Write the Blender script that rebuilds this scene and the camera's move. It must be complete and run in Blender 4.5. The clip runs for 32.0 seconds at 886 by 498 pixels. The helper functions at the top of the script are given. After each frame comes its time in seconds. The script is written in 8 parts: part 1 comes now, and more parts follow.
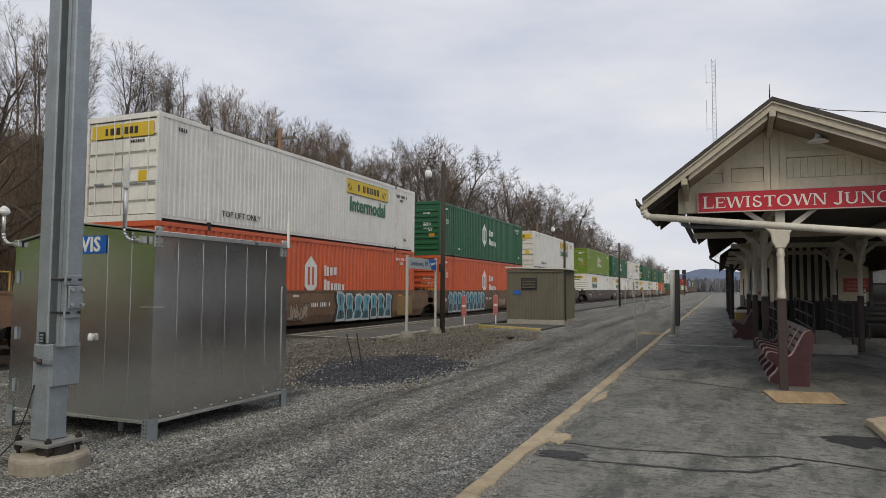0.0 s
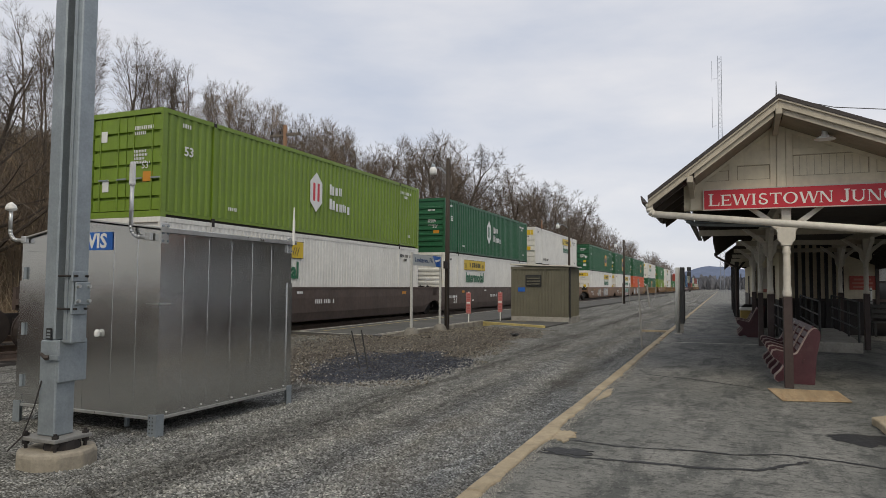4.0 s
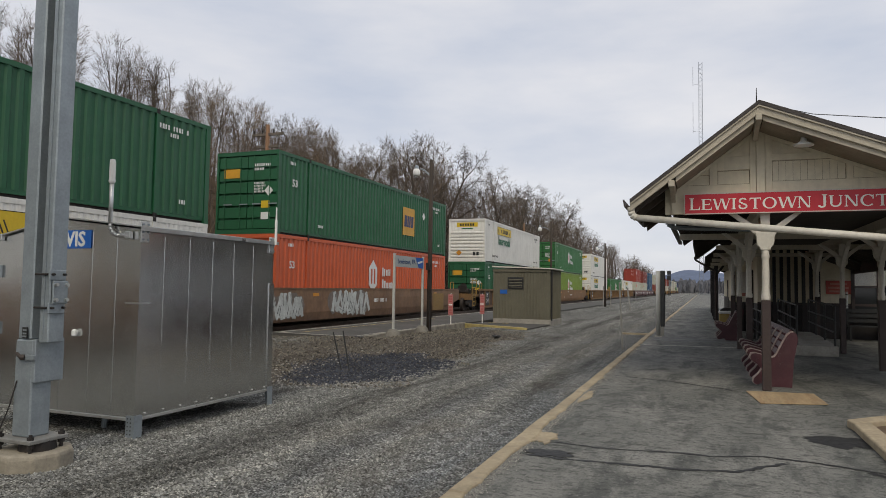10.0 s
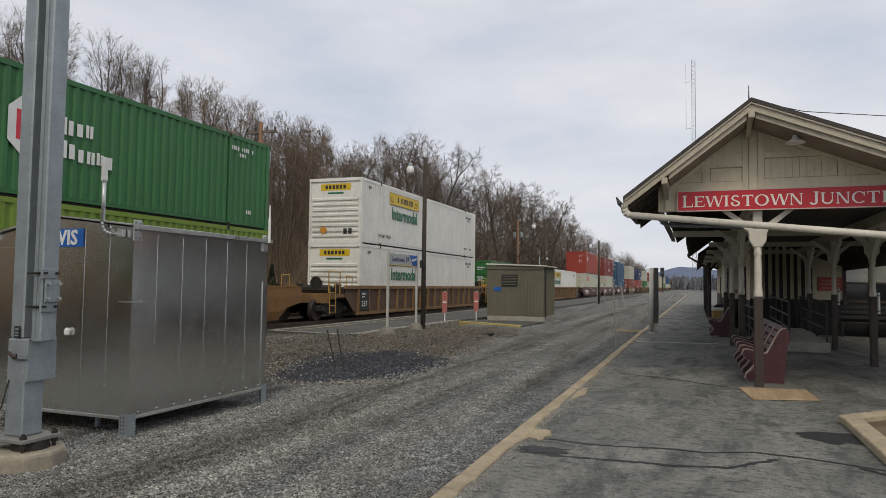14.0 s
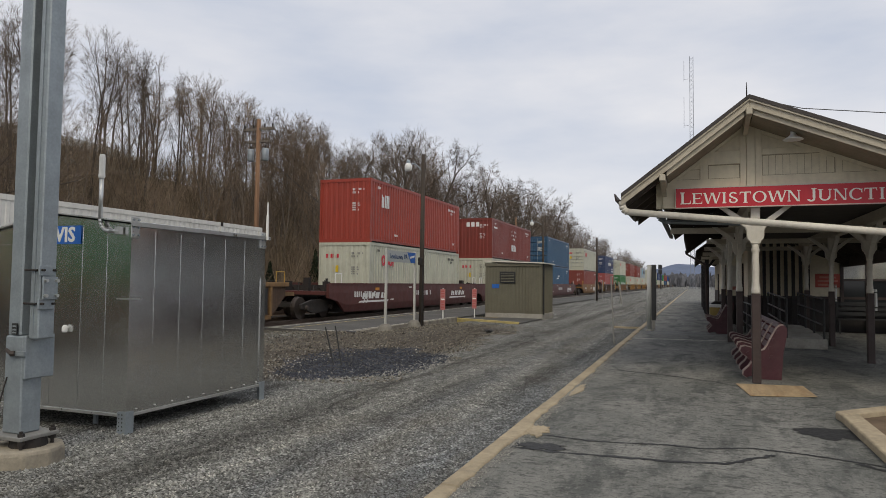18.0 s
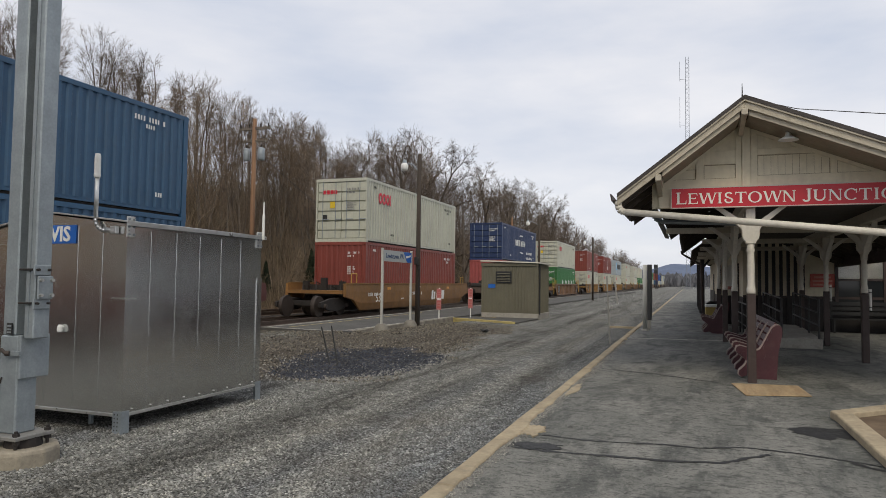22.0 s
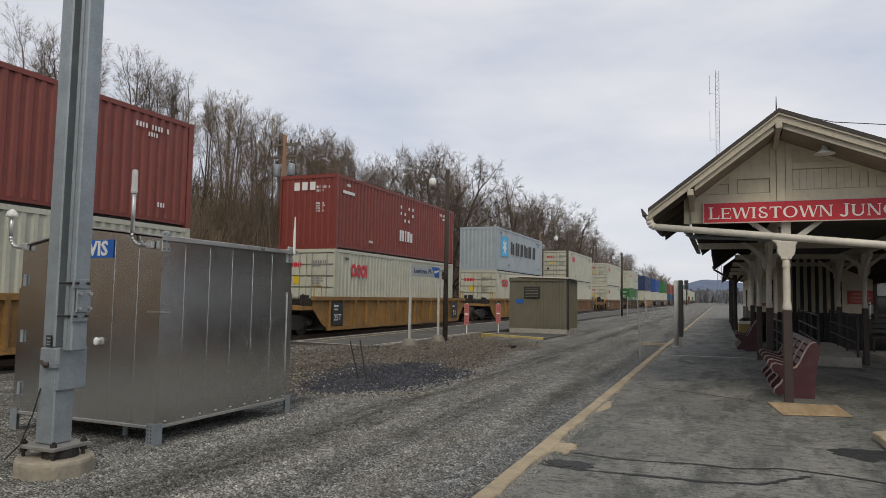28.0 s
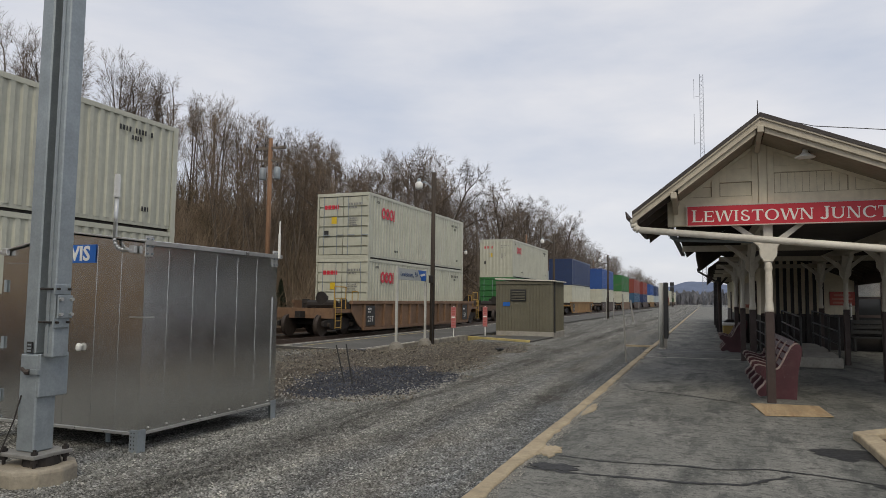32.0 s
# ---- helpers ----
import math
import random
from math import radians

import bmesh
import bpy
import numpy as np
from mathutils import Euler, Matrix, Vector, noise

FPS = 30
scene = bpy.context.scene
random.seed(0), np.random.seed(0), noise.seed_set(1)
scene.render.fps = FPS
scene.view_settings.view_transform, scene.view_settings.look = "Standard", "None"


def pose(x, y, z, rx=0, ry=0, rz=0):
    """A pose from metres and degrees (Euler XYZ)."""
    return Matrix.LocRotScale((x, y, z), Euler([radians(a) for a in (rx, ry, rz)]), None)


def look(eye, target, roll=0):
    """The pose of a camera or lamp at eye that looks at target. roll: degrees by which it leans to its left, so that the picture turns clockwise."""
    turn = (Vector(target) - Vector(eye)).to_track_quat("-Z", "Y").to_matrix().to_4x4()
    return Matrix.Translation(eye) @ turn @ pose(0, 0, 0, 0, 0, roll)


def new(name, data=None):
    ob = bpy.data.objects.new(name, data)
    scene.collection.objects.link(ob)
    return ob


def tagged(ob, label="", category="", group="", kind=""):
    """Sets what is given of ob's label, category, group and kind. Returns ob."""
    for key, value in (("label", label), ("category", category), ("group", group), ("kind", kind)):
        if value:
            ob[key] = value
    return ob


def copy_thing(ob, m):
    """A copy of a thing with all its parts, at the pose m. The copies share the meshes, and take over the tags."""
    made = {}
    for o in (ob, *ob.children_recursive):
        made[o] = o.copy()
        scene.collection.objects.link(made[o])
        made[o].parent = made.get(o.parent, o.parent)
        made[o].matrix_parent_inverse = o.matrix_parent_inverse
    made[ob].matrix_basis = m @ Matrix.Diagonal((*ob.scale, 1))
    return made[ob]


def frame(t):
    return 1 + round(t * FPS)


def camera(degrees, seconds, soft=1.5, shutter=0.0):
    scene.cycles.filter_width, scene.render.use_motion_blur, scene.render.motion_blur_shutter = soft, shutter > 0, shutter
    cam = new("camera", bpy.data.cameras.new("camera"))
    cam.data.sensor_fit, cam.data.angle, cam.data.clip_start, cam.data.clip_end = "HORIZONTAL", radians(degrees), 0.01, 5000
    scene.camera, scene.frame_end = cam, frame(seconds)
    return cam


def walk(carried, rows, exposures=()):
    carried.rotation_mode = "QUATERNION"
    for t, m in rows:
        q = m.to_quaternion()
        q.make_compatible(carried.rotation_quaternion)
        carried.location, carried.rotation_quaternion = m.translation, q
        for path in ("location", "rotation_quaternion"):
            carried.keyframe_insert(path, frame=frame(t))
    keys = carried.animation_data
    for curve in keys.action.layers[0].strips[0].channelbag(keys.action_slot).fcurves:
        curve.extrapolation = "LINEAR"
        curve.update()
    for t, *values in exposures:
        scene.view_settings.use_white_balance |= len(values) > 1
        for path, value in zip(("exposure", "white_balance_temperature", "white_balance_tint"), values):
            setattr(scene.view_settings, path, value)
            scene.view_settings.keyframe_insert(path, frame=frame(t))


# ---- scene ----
cam = camera(66.87, 32.0, soft=0.65)
PATH = [
    (0, (0.015, 0.013, 1.5), (-3.766, 9.252, 2.082), 0.35),
    (0.5, (0.006, 0.012, 1.501), (-3.791, 9.245, 2.081), 0.42),
    (1, (0.008, 0.012, 1.5), (-3.811, 9.236, 2.073), 0.45),
    (1.5, (0.008, 0.008, 1.498), (-3.828, 9.226, 2.056), 0.33),
    (2, (0.006, 0.009, 1.503), (-3.833, 9.226, 2.04), 0.38),
    (2.5, (0.002, 0.014, 1.5), (-3.837, 9.232, 2.029), 0.37),
    (3, (0.006, 0.01, 1.502), (-3.851, 9.221, 2.029), 0.33),
    (3.5, (0.007, 0.009, 1.504), (-3.871, 9.211, 2.026), 0.44),
    (5.5, (0.012, 0.002, 1.503), (-3.617, 9.302, 2.096), 0.61),
    (6, (0.005, 0.003, 1.5), (-3.622, 9.303, 2.095), 0.56),
    (6.5, (0.011, 0.004, 1.504), (-3.601, 9.31, 2.104), 0.55),
    (7, (0.005, 0.001, 1.499), (-3.598, 9.31, 2.11), 0.58),
    (7.5, (0.003, 0.008, 1.499), (-3.591, 9.32, 2.113), 0.67),
    (8, (-0.003, 0.007, 1.502), (-3.572, 9.329, 2.107), 0.79),
    (8.5, (-0.005, 0.005, 1.504), (-3.584, 9.324, 2.101), 0.71),
    (9, (-0.014, 0.005, 1.496), (-3.606, 9.318, 2.09), 0.81),
    (9.5, (-0.007, 0.008, 1.498), (-3.611, 9.318, 2.074), 0.89),
    (10, (-0.003, 0.007, 1.499), (-3.601, 9.32, 2.063), 0.89),
    (10.5, (0.006, 0.009, 1.502), (-3.565, 9.333, 2.054), 0.93),
    (11, (0.01, 0.006, 1.5), (-3.527, 9.343, 2.051), 0.82),
    (11.5, (0.007, 0.002, 1.498), (-3.506, 9.348, 2.046), 0.78),
    (12, (0.005, 0.002, 1.499), (-3.5, 9.351, 2.044), 0.67),
    (12.5, (0.003, 0.002, 1.499), (-3.502, 9.352, 2.041), 0.74),
    (13, (0.003, -0.002, 1.499), (-3.503, 9.347, 2.04), 0.69),
    (13.5, (0.006, -0.001, 1.499), (-3.506, 9.346, 2.034), 0.77),
    (14, (0.0, 0.003, 1.501), (-3.514, 9.35, 2.029), 0.74),
    (14.5, (0.001, 0.002, 1.5), (-3.518, 9.348, 2.023), 0.68),
    (16.5, (0.002, 0.007, 1.501), (-3.515, 9.354, 2.001), 0.79),
    (17, (0.002, 0.005, 1.499), (-3.493, 9.362, 1.988), 0.82),
    (17.5, (0.005, 0.004, 1.5), (-3.492, 9.36, 1.987), 0.84),
    (18, (0.001, 0.002, 1.497), (-3.487, 9.361, 1.984), 0.69),
    (18.5, (-0.002, 0.002, 1.493), (-3.492, 9.36, 1.98), 0.85),
    (19, (0.0, 0.002, 1.496), (-3.492, 9.36, 1.982), 0.87),
    (19.5, (0.001, -0.001, 1.498), (-3.489, 9.357, 1.984), 0.78),
    (20, (0.003, 0.003, 1.498), (-3.481, 9.363, 1.984), 0.81),
    (20.5, (0.003, 0.001, 1.502), (-3.446, 9.376, 1.978), 0.78),
    (21, (0.004, -0.001, 1.503), (-3.432, 9.378, 1.978), 0.73),
    (21.5, (0.006, -0.002, 1.498), (-3.428, 9.377, 1.977), 0.74),
    (22, (0.0, -0.001, 1.497), (-3.434, 9.379, 1.981), 0.72),
    (22.5, (-0.004, -0.003, 1.498), (-3.444, 9.373, 1.996), 0.77),
    (23, (-0.002, -0.004, 1.499), (-3.446, 9.37, 2.011), 0.72),
    (23.5, (0.002, -0.01, 1.5), (-3.442, 9.364, 2.025), 0.71),
    (24, (-0.0, -0.012, 1.497), (-3.458, 9.356, 2.033), 0.49),
    (24.5, (-0.005, -0.012, 1.497), (-3.48, 9.35, 2.037), 0.67),
    (25, (-0.019, -0.008, 1.494), (-3.542, 9.335, 2.04), 0.68),
    (25.5, (-0.016, -0.004, 1.493), (-3.591, 9.319, 2.046), 0.74),
    (27.5, (-0.025, -0.009, 1.495), (-3.712, 9.267, 2.102), 0.9),
    (28, (-0.03, -0.009, 1.497), (-3.838, 9.211, 2.197), 0.97),
    (28.5, (-0.021, -0.011, 1.499), (-3.888, 9.183, 2.226), 0.96),
    (29, (-0.002, -0.012, 1.508), (-3.866, 9.183, 2.242), 0.61),
    (29.5, (0.005, -0.014, 1.509), (-3.784, 9.21, 2.258), 0.44),
    (30, (0.006, -0.008, 1.508), (-3.72, 9.24, 2.275), 0.35),
    (30.5, (0.001, -0.016, 1.506), (-3.679, 9.25, 2.281), 0.54),
    (31, (-0.005, -0.013, 1.509), (-3.653, 9.266, 2.28), 0.73),
    (31.5, (-0.003, -0.014, 1.508), (-3.642, 9.27, 2.268), 0.73),
    (32, (-0.004, -0.013, 1.506), (-3.633, 9.275, 2.253), 0.69),
]
walk(cam, [(t, look(e, g, r)) for t, e, g, r in PATH], [(0.0, 0.0), (21.0, 0.0), (21.5, 0.05), (22.0, 0.13), (22.5, 0.03), (23.0, 0.0), (24.2, 0.0), (24.6, 0.06), (25.0, 0.12), (25.5, 0.0), (32.0, 0.0)])

# ---------------------------------------------------------------- light
SUN_ELEVATION, SUN_AZIMUTH = radians(47), radians(160)   # azimuth clockwise from +y
world = bpy.data.worlds.new("overcast")
scene.world = world
world.use_nodes = True
wn, wl = world.node_tree.nodes, world.node_tree.links
wn.clear()
w_out, w_bg = wn.new("ShaderNodeOutputWorld"), wn.new("ShaderNodeBackground")
w_sky = wn.new("ShaderNodeTexSky")
w_sky.sky_type, w_sky.sun_disc = "NISHITA", False
w_sky.sun_elevation, w_sky.sun_rotation = SUN_ELEVATION, SUN_AZIMUTH
w_gain = wn.new("ShaderNodeMix")
w_gain.data_type, w_gain.blend_type = "RGBA", "MULTIPLY"
w_gain.inputs[0].default_value, w_gain.inputs[7].default_value = 1.0, (0.10, 0.10, 0.10, 1)
w_co, w_map = wn.new("ShaderNodeTexCoord"), wn.new("ShaderNodeMapping")
w_map.inputs["Scale"].default_value = (1.0, 0.8, 3.4)
w_map.inputs["Rotation"].default_value = (0.12, 0.05, 0.5)
w_noise = wn.new("ShaderNodeTexNoise")
w_noise.inputs["Scale"].default_value, w_noise.inputs["Detail"].default_value = 2.1, 6.0
w_noise.inputs["Roughness"].default_value = 0.52
w_ramp = wn.new("ShaderNodeValToRGB")
w_ramp.color_ramp.elements[0].position, w_ramp.color_ramp.elements[1].position = 0.33, 0.66
w_ramp.color_ramp.elements[0].color = (0.555, 0.605, 0.715, 1)
w_ramp.color_ramp.elements[1].color = (0.85, 0.84, 0.86, 1)
w_mix = wn.new("ShaderNodeMix")
w_mix.data_type = "RGBA"
w_mix.inputs[0].default_value = 0.9
wl.new(w_co.outputs["Generated"], w_map.inputs["Vector"])
wl.new(w_map.outputs["Vector"], w_noise.inputs["Vector"])
wl.new(w_noise.outputs["Fac"], w_ramp.inputs["Fac"])
wl.new(w_sky.outputs["Color"], w_gain.inputs[6])
wl.new(w_gain.outputs[2], w_mix.inputs[6])
wl.new(w_ramp.outputs["Color"], w_mix.inputs[7])
wl.new(w_mix.outputs[2], w_bg.inputs["Color"])
w_bg.inputs["Strength"].default_value = 1.0
wl.new(w_bg.outputs["Background"], w_out.inputs["Surface"])

sun = new("sun", bpy.data.lights.new("sun", "SUN"))
sun.data.energy, sun.data.angle, sun.data.color = 1.4, radians(28), (1.0, 0.90, 0.70)
sun.matrix_world = look((math.sin(SUN_AZIMUTH) * 60, math.cos(SUN_AZIMUTH) * 60, 60 * math.tan(SUN_ELEVATION)), (0, 0, 0))
scene.view_settings.exposure = 0.0


# ---------------------------------------------------------------- materials
def surf(name, color, rough=0.6, metal=0.0, vary=0.15, scale=3.0, bump=0.0, bump_scale=60.0, dirt=0.0, dirt_color=(0.08, 0.06, 0.045),
         streaks=0.0, spec=0.5, rough_vary=0.1, scuffs=0.0, per_object=0.0, island=0.0, stretch=(1, 1, 1), coat=0.0):
    """A painted, stony or metal surface: two scales of variation, stains, upright streaks and fine relief."""
    mat = bpy.data.materials.new(name)
    mat.use_nodes = True
    n, l = mat.node_tree.nodes, mat.node_tree.links
    b = n["Principled BSDF"]
    b.inputs["Metallic"].default_value = metal
    b.inputs["Specular IOR Level"].default_value = spec
    b.inputs["Coat Weight"].default_value = coat
    co, mp = n.new("ShaderNodeTexCoord"), n.new("ShaderNodeMapping")
    mp.inputs["Scale"].default_value = stretch
    l.new(co.outputs["Object"], mp.inputs["Vector"])

    def tex(s, detail=5.0, rough_=0.6):
        t = n.new("ShaderNodeTexNoise")
        t.inputs["Scale"].default_value, t.inputs["Detail"].default_value, t.inputs["Roughness"].default_value = s, detail, rough_
        l.new(mp.outputs["Vector"], t.inputs["Vector"])
        return t.outputs["Fac"]

    def span(value, lo, hi, a=0.0, z=1.0):
        m = n.new("ShaderNodeMapRange")
        m.inputs["From Min"].default_value, m.inputs["From Max"].default_value = lo, hi
        m.inputs["To Min"].default_value, m.inputs["To Max"].default_value = a, z
        l.new(value, m.inputs["Value"])
        return m.outputs["Result"]

    def mix(kind, fac, a, c):
        m = n.new("ShaderNodeMix")
        m.data_type, m.blend_type = "RGBA", kind
        for sock, v in ((m.inputs[0], fac), (m.inputs[6], a), (m.inputs[7], c)):
            if isinstance(v, (int, float)):
                sock.default_value = v
            elif isinstance(v, tuple):
                sock.default_value = (*v[:3], 1)
            else:
                l.new(v, sock)
        return m.outputs[2]

    def grey(value):
        m = n.new("ShaderNodeCombineColor")
        for i in range(3):
            l.new(value, m.inputs[i])
        return m.outputs[0]

    big, fine = tex(scale), tex(scale * 9, 4.0)
    c = mix("MULTIPLY", 1.0, color, grey(span(big, 0.3, 0.7, 1 - vary, 1 + vary * 0.7)))
    c = mix("MULTIPLY", 1.0, c, grey(span(fine, 0.3, 0.7, 1 - vary * 0.6, 1 + vary * 0.5)))
    if per_object:
        oi = n.new("ShaderNodeObjectInfo")
        c = mix("MULTIPLY", 1.0, c, grey(span(oi.outputs["Random"], 0, 1, 1 - per_object, 1 + per_object)))
    if island:
        ge = n.new("ShaderNodeNewGeometry")
        c = mix("MULTIPLY", 1.0, c, grey(span(ge.outputs["Random Per Island"], 0, 1, 1 - island, 1 + island)))
    if dirt:
        c = mix("MIX", span(tex(scale * 1.7, 8.0, 0.7), 0.5, 0.78, 0.0, dirt), c, dirt_color)
    if scuffs:
        for s_, lo in ((scale * 7, 0.54), (scale * 26, 0.55)):
            c = mix("MIX", span(tex(s_, 9.0, 0.75), lo, lo + 0.12, 0.0, scuffs), c, dirt_color)
    if streaks:
        sm = n.new("ShaderNodeMapping")
        sm.inputs["Scale"].default_value = (9, 9, 0.45)
        l.new(co.outputs["Object"], sm.inputs["Vector"])
        st = n.new("ShaderNodeTexNoise")
        st.inputs["Scale"].default_value, st.inputs["Detail"].default_value = 1.6, 6.0
        l.new(sm.outputs["Vector"], st.inputs["Vector"])
        c = mix("MIX", span(st.outputs["Fac"], 0.5, 0.75, 0.0, streaks), c, dirt_color)
    l.new(c, b.inputs["Base Color"])
    l.new(span(tex(scale * 4), 0.3, 0.7, max(0.03, rough - rough_vary), min(1, rough + rough_vary)), b.inputs["Roughness"])
    if bump:
        bp = n.new("ShaderNodeBump")
        bp.inputs["Strength"].default_value, bp.inputs["Distance"].default_value = bump, 0.02
        l.new(tex(bump_scale, 6.0, 0.65), bp.inputs["Height"])
        l.new(bp.outputs["Normal"], b.inputs["Normal"])
    return mat




def stony(name, colors, cell, loose=False):
    """Crushed stone: cells of differing greys with dark joints, over broad bands of soil and wheel wear."""
    mat = bpy.data.materials.new(name)
    mat.use_nodes = True
    n, l = mat.node_tree.nodes, mat.node_tree.links
    b = n["Principled BSDF"]
    b.inputs["Roughness"].default_value, b.inputs["Specular IOR Level"].default_value = 0.95, 0.15
    co = n.new("ShaderNodeTexCoord")

    def node(kind, vec, **values):
        t = n.new(kind)
        for k, v in values.items():
            t.inputs[k].default_value = v
        l.new(vec, t.inputs["Vector"])
        return t

    def ramp(value, stops):
        r = n.new("ShaderNodeValToRGB")
        while len(r.color_ramp.elements) < len(stops):
            r.color_ramp.elements.new(0.5)
        for e, (at, c) in zip(r.color_ramp.elements, stops):
            e.position, e.color = at, (*c, 1)
        l.new(value, r.inputs["Fac"])
        return r.outputs["Color"]

    def mul(a, c, kind="MULTIPLY", fac=1.0):
        m = n.new("ShaderNodeMix")
        m.data_type, m.blend_type = "RGBA", kind
        if isinstance(fac, float):
            m.inputs[0].default_value = fac
        else:
            l.new(fac, m.inputs[0])
        l.new(a, m.inputs[6])
        l.new(c, m.inputs[7])
        return m.outputs[2]

    cells = node("ShaderNodeTexVoronoi", co.outputs["Object"], Scale=cell)
    tone = n.new("ShaderNodeSeparateColor")
    l.new(cells.outputs["Color"], tone.inputs["Color"])
    pick = tone.outputs[0]
    if loose:      # loose chips are one tone each
        pick = n.new("ShaderNodeNewGeometry").outputs["Random Per Island"]
    stone = ramp(pick, [(0.0, colors[0]), (0.55, colors[1]), (0.86, colors[2]), (1.0, colors[3])])
    if not loose:
        stone = mul(stone, ramp(cells.outputs["Distance"], [(0.28, (1.15, 1.15, 1.15)), (0.66, (0.28, 0.275, 0.27))]))
    coarse = node("ShaderNodeTexVoronoi", co.outputs["Object"], Scale=cell * 0.28)
    t2 = n.new("ShaderNodeSeparateColor")
    l.new(coarse.outputs["Color"], t2.inputs["Color"])
    stone = mul(stone, ramp(t2.outputs[1], [(0.0, (0.72, 0.72, 0.72)), (0.8, (1.12, 1.12, 1.12)), (1.0, (1.3, 1.29, 1.26))]))
    band = n.new("ShaderNodeMapping")
    band.inputs["Scale"].default_value = (1.8, 0.14, 1.0)
    l.new(co.outputs["Object"], band.inputs["Vector"])
    wear = node("ShaderNodeTexNoise", band.outputs["Vector"], Scale=0.9, Detail=5.0, Roughness=0.6)
    stone = mul(stone, ramp(wear.outputs["Fac"], [(0.34, (0.58, 0.57, 0.55)), (0.50, (1.0, 1.0, 0.98)), (0.64, (1.22, 1.22, 1.20))]))
    # wheel tracks along the lane: packed pale strips, a dark churned rut and bluish coarse stone by the kerb
    sway = node("ShaderNodeTexNoise", co.outputs["Object"], Scale=0.55, Detail=4.0, Roughness=0.6)
    where = n.new("ShaderNodeSeparateXYZ")
    l.new(co.outputs["Object"], where.inputs["Vector"])
    drift = n.new("ShaderNodeMath")
    drift.operation = "MULTIPLY_ADD"
    drift.inputs[1].default_value = 0.9
    l.new(sway.outputs["Fac"], drift.inputs[0])
    l.new(where.outputs["X"], drift.inputs[2])
    across = n.new("ShaderNodeMapRange")
    across.inputs["From Min"].default_value, across.inputs["From Max"].default_value = -6.05, -1.25
    l.new(drift.outputs["Value"], across.inputs["Value"])
    lane = ramp(across.outputs["Result"], [(0.0, (1.0, 1.0, 0.99)), (0.25, (1.1, 1.1, 1.08)), (0.36, (0.92, 0.92, 0.9)), (0.425, (0.50, 0.49, 0.47)), (0.50, (1.02, 1.01, 0.98)), (0.58, (1.16, 1.14, 1.09)), (0.67, (0.84, 0.86, 0.90)),
                                         (0.76, (1.14, 1.12, 1.07)), (0.86, (0.90, 0.93, 0.98)), (1.0, (0.76, 0.80, 0.87))])
    patchy = node("ShaderNodeTexNoise", band.outputs["Vector"], Scale=2.6, Detail=5.0, Roughness=0.65)
    amount = n.new("ShaderNodeMapRange")
    for key, v in (("From Min", 0.36), ("From Max", 0.58), ("To Min", 0.15), ("To Max", 1.0)):
        amount.inputs[key].default_value = v
    l.new(patchy.outputs["Fac"], amount.inputs["Value"])
    stone = mul(stone, lane, "MULTIPLY", amount.outputs["Result"])
    soil = node("ShaderNodeTexNoise", co.outputs["Object"], Scale=0.5, Detail=6.0, Roughness=0.65)
    mask = ramp(soil.outputs["Fac"], [(0.52, (0, 0, 0)), (0.68, (0.4, 0.4, 0.4))])
    earth = ramp(wear.outputs["Fac"], [(0.3, (0.050, 0.040, 0.031)), (0.7, (0.115, 0.095, 0.072))])
    sep = n.new("ShaderNodeSeparateColor")
    l.new(mask, sep.inputs["Color"])
    stone = mul(stone, earth, "MIX", sep.outputs[0])
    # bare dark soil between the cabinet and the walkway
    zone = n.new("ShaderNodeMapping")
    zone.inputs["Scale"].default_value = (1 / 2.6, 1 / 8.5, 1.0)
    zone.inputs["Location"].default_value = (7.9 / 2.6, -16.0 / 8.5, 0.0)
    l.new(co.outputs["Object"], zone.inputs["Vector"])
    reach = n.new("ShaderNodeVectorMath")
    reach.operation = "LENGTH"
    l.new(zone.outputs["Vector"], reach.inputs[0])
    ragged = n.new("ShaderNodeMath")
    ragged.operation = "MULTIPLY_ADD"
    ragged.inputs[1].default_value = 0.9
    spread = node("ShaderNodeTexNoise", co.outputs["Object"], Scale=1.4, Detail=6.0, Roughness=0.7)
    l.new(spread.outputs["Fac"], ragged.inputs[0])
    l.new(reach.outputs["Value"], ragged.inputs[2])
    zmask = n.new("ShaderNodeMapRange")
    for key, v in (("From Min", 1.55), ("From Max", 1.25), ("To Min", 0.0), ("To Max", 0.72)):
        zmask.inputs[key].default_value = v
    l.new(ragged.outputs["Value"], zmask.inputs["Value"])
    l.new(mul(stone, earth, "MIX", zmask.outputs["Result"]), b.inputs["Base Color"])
    if loose:
        return mat
    bp = n.new("ShaderNodeBump")
    bp.inputs["Strength"].default_value, bp.inputs["Distance"].default_value, bp.invert = 0.8, 0.03, True
    l.new(cells.outputs["Distance"], bp.inputs["Height"])
    l.new(bp.outputs["Normal"], b.inputs["Normal"])
    return mat


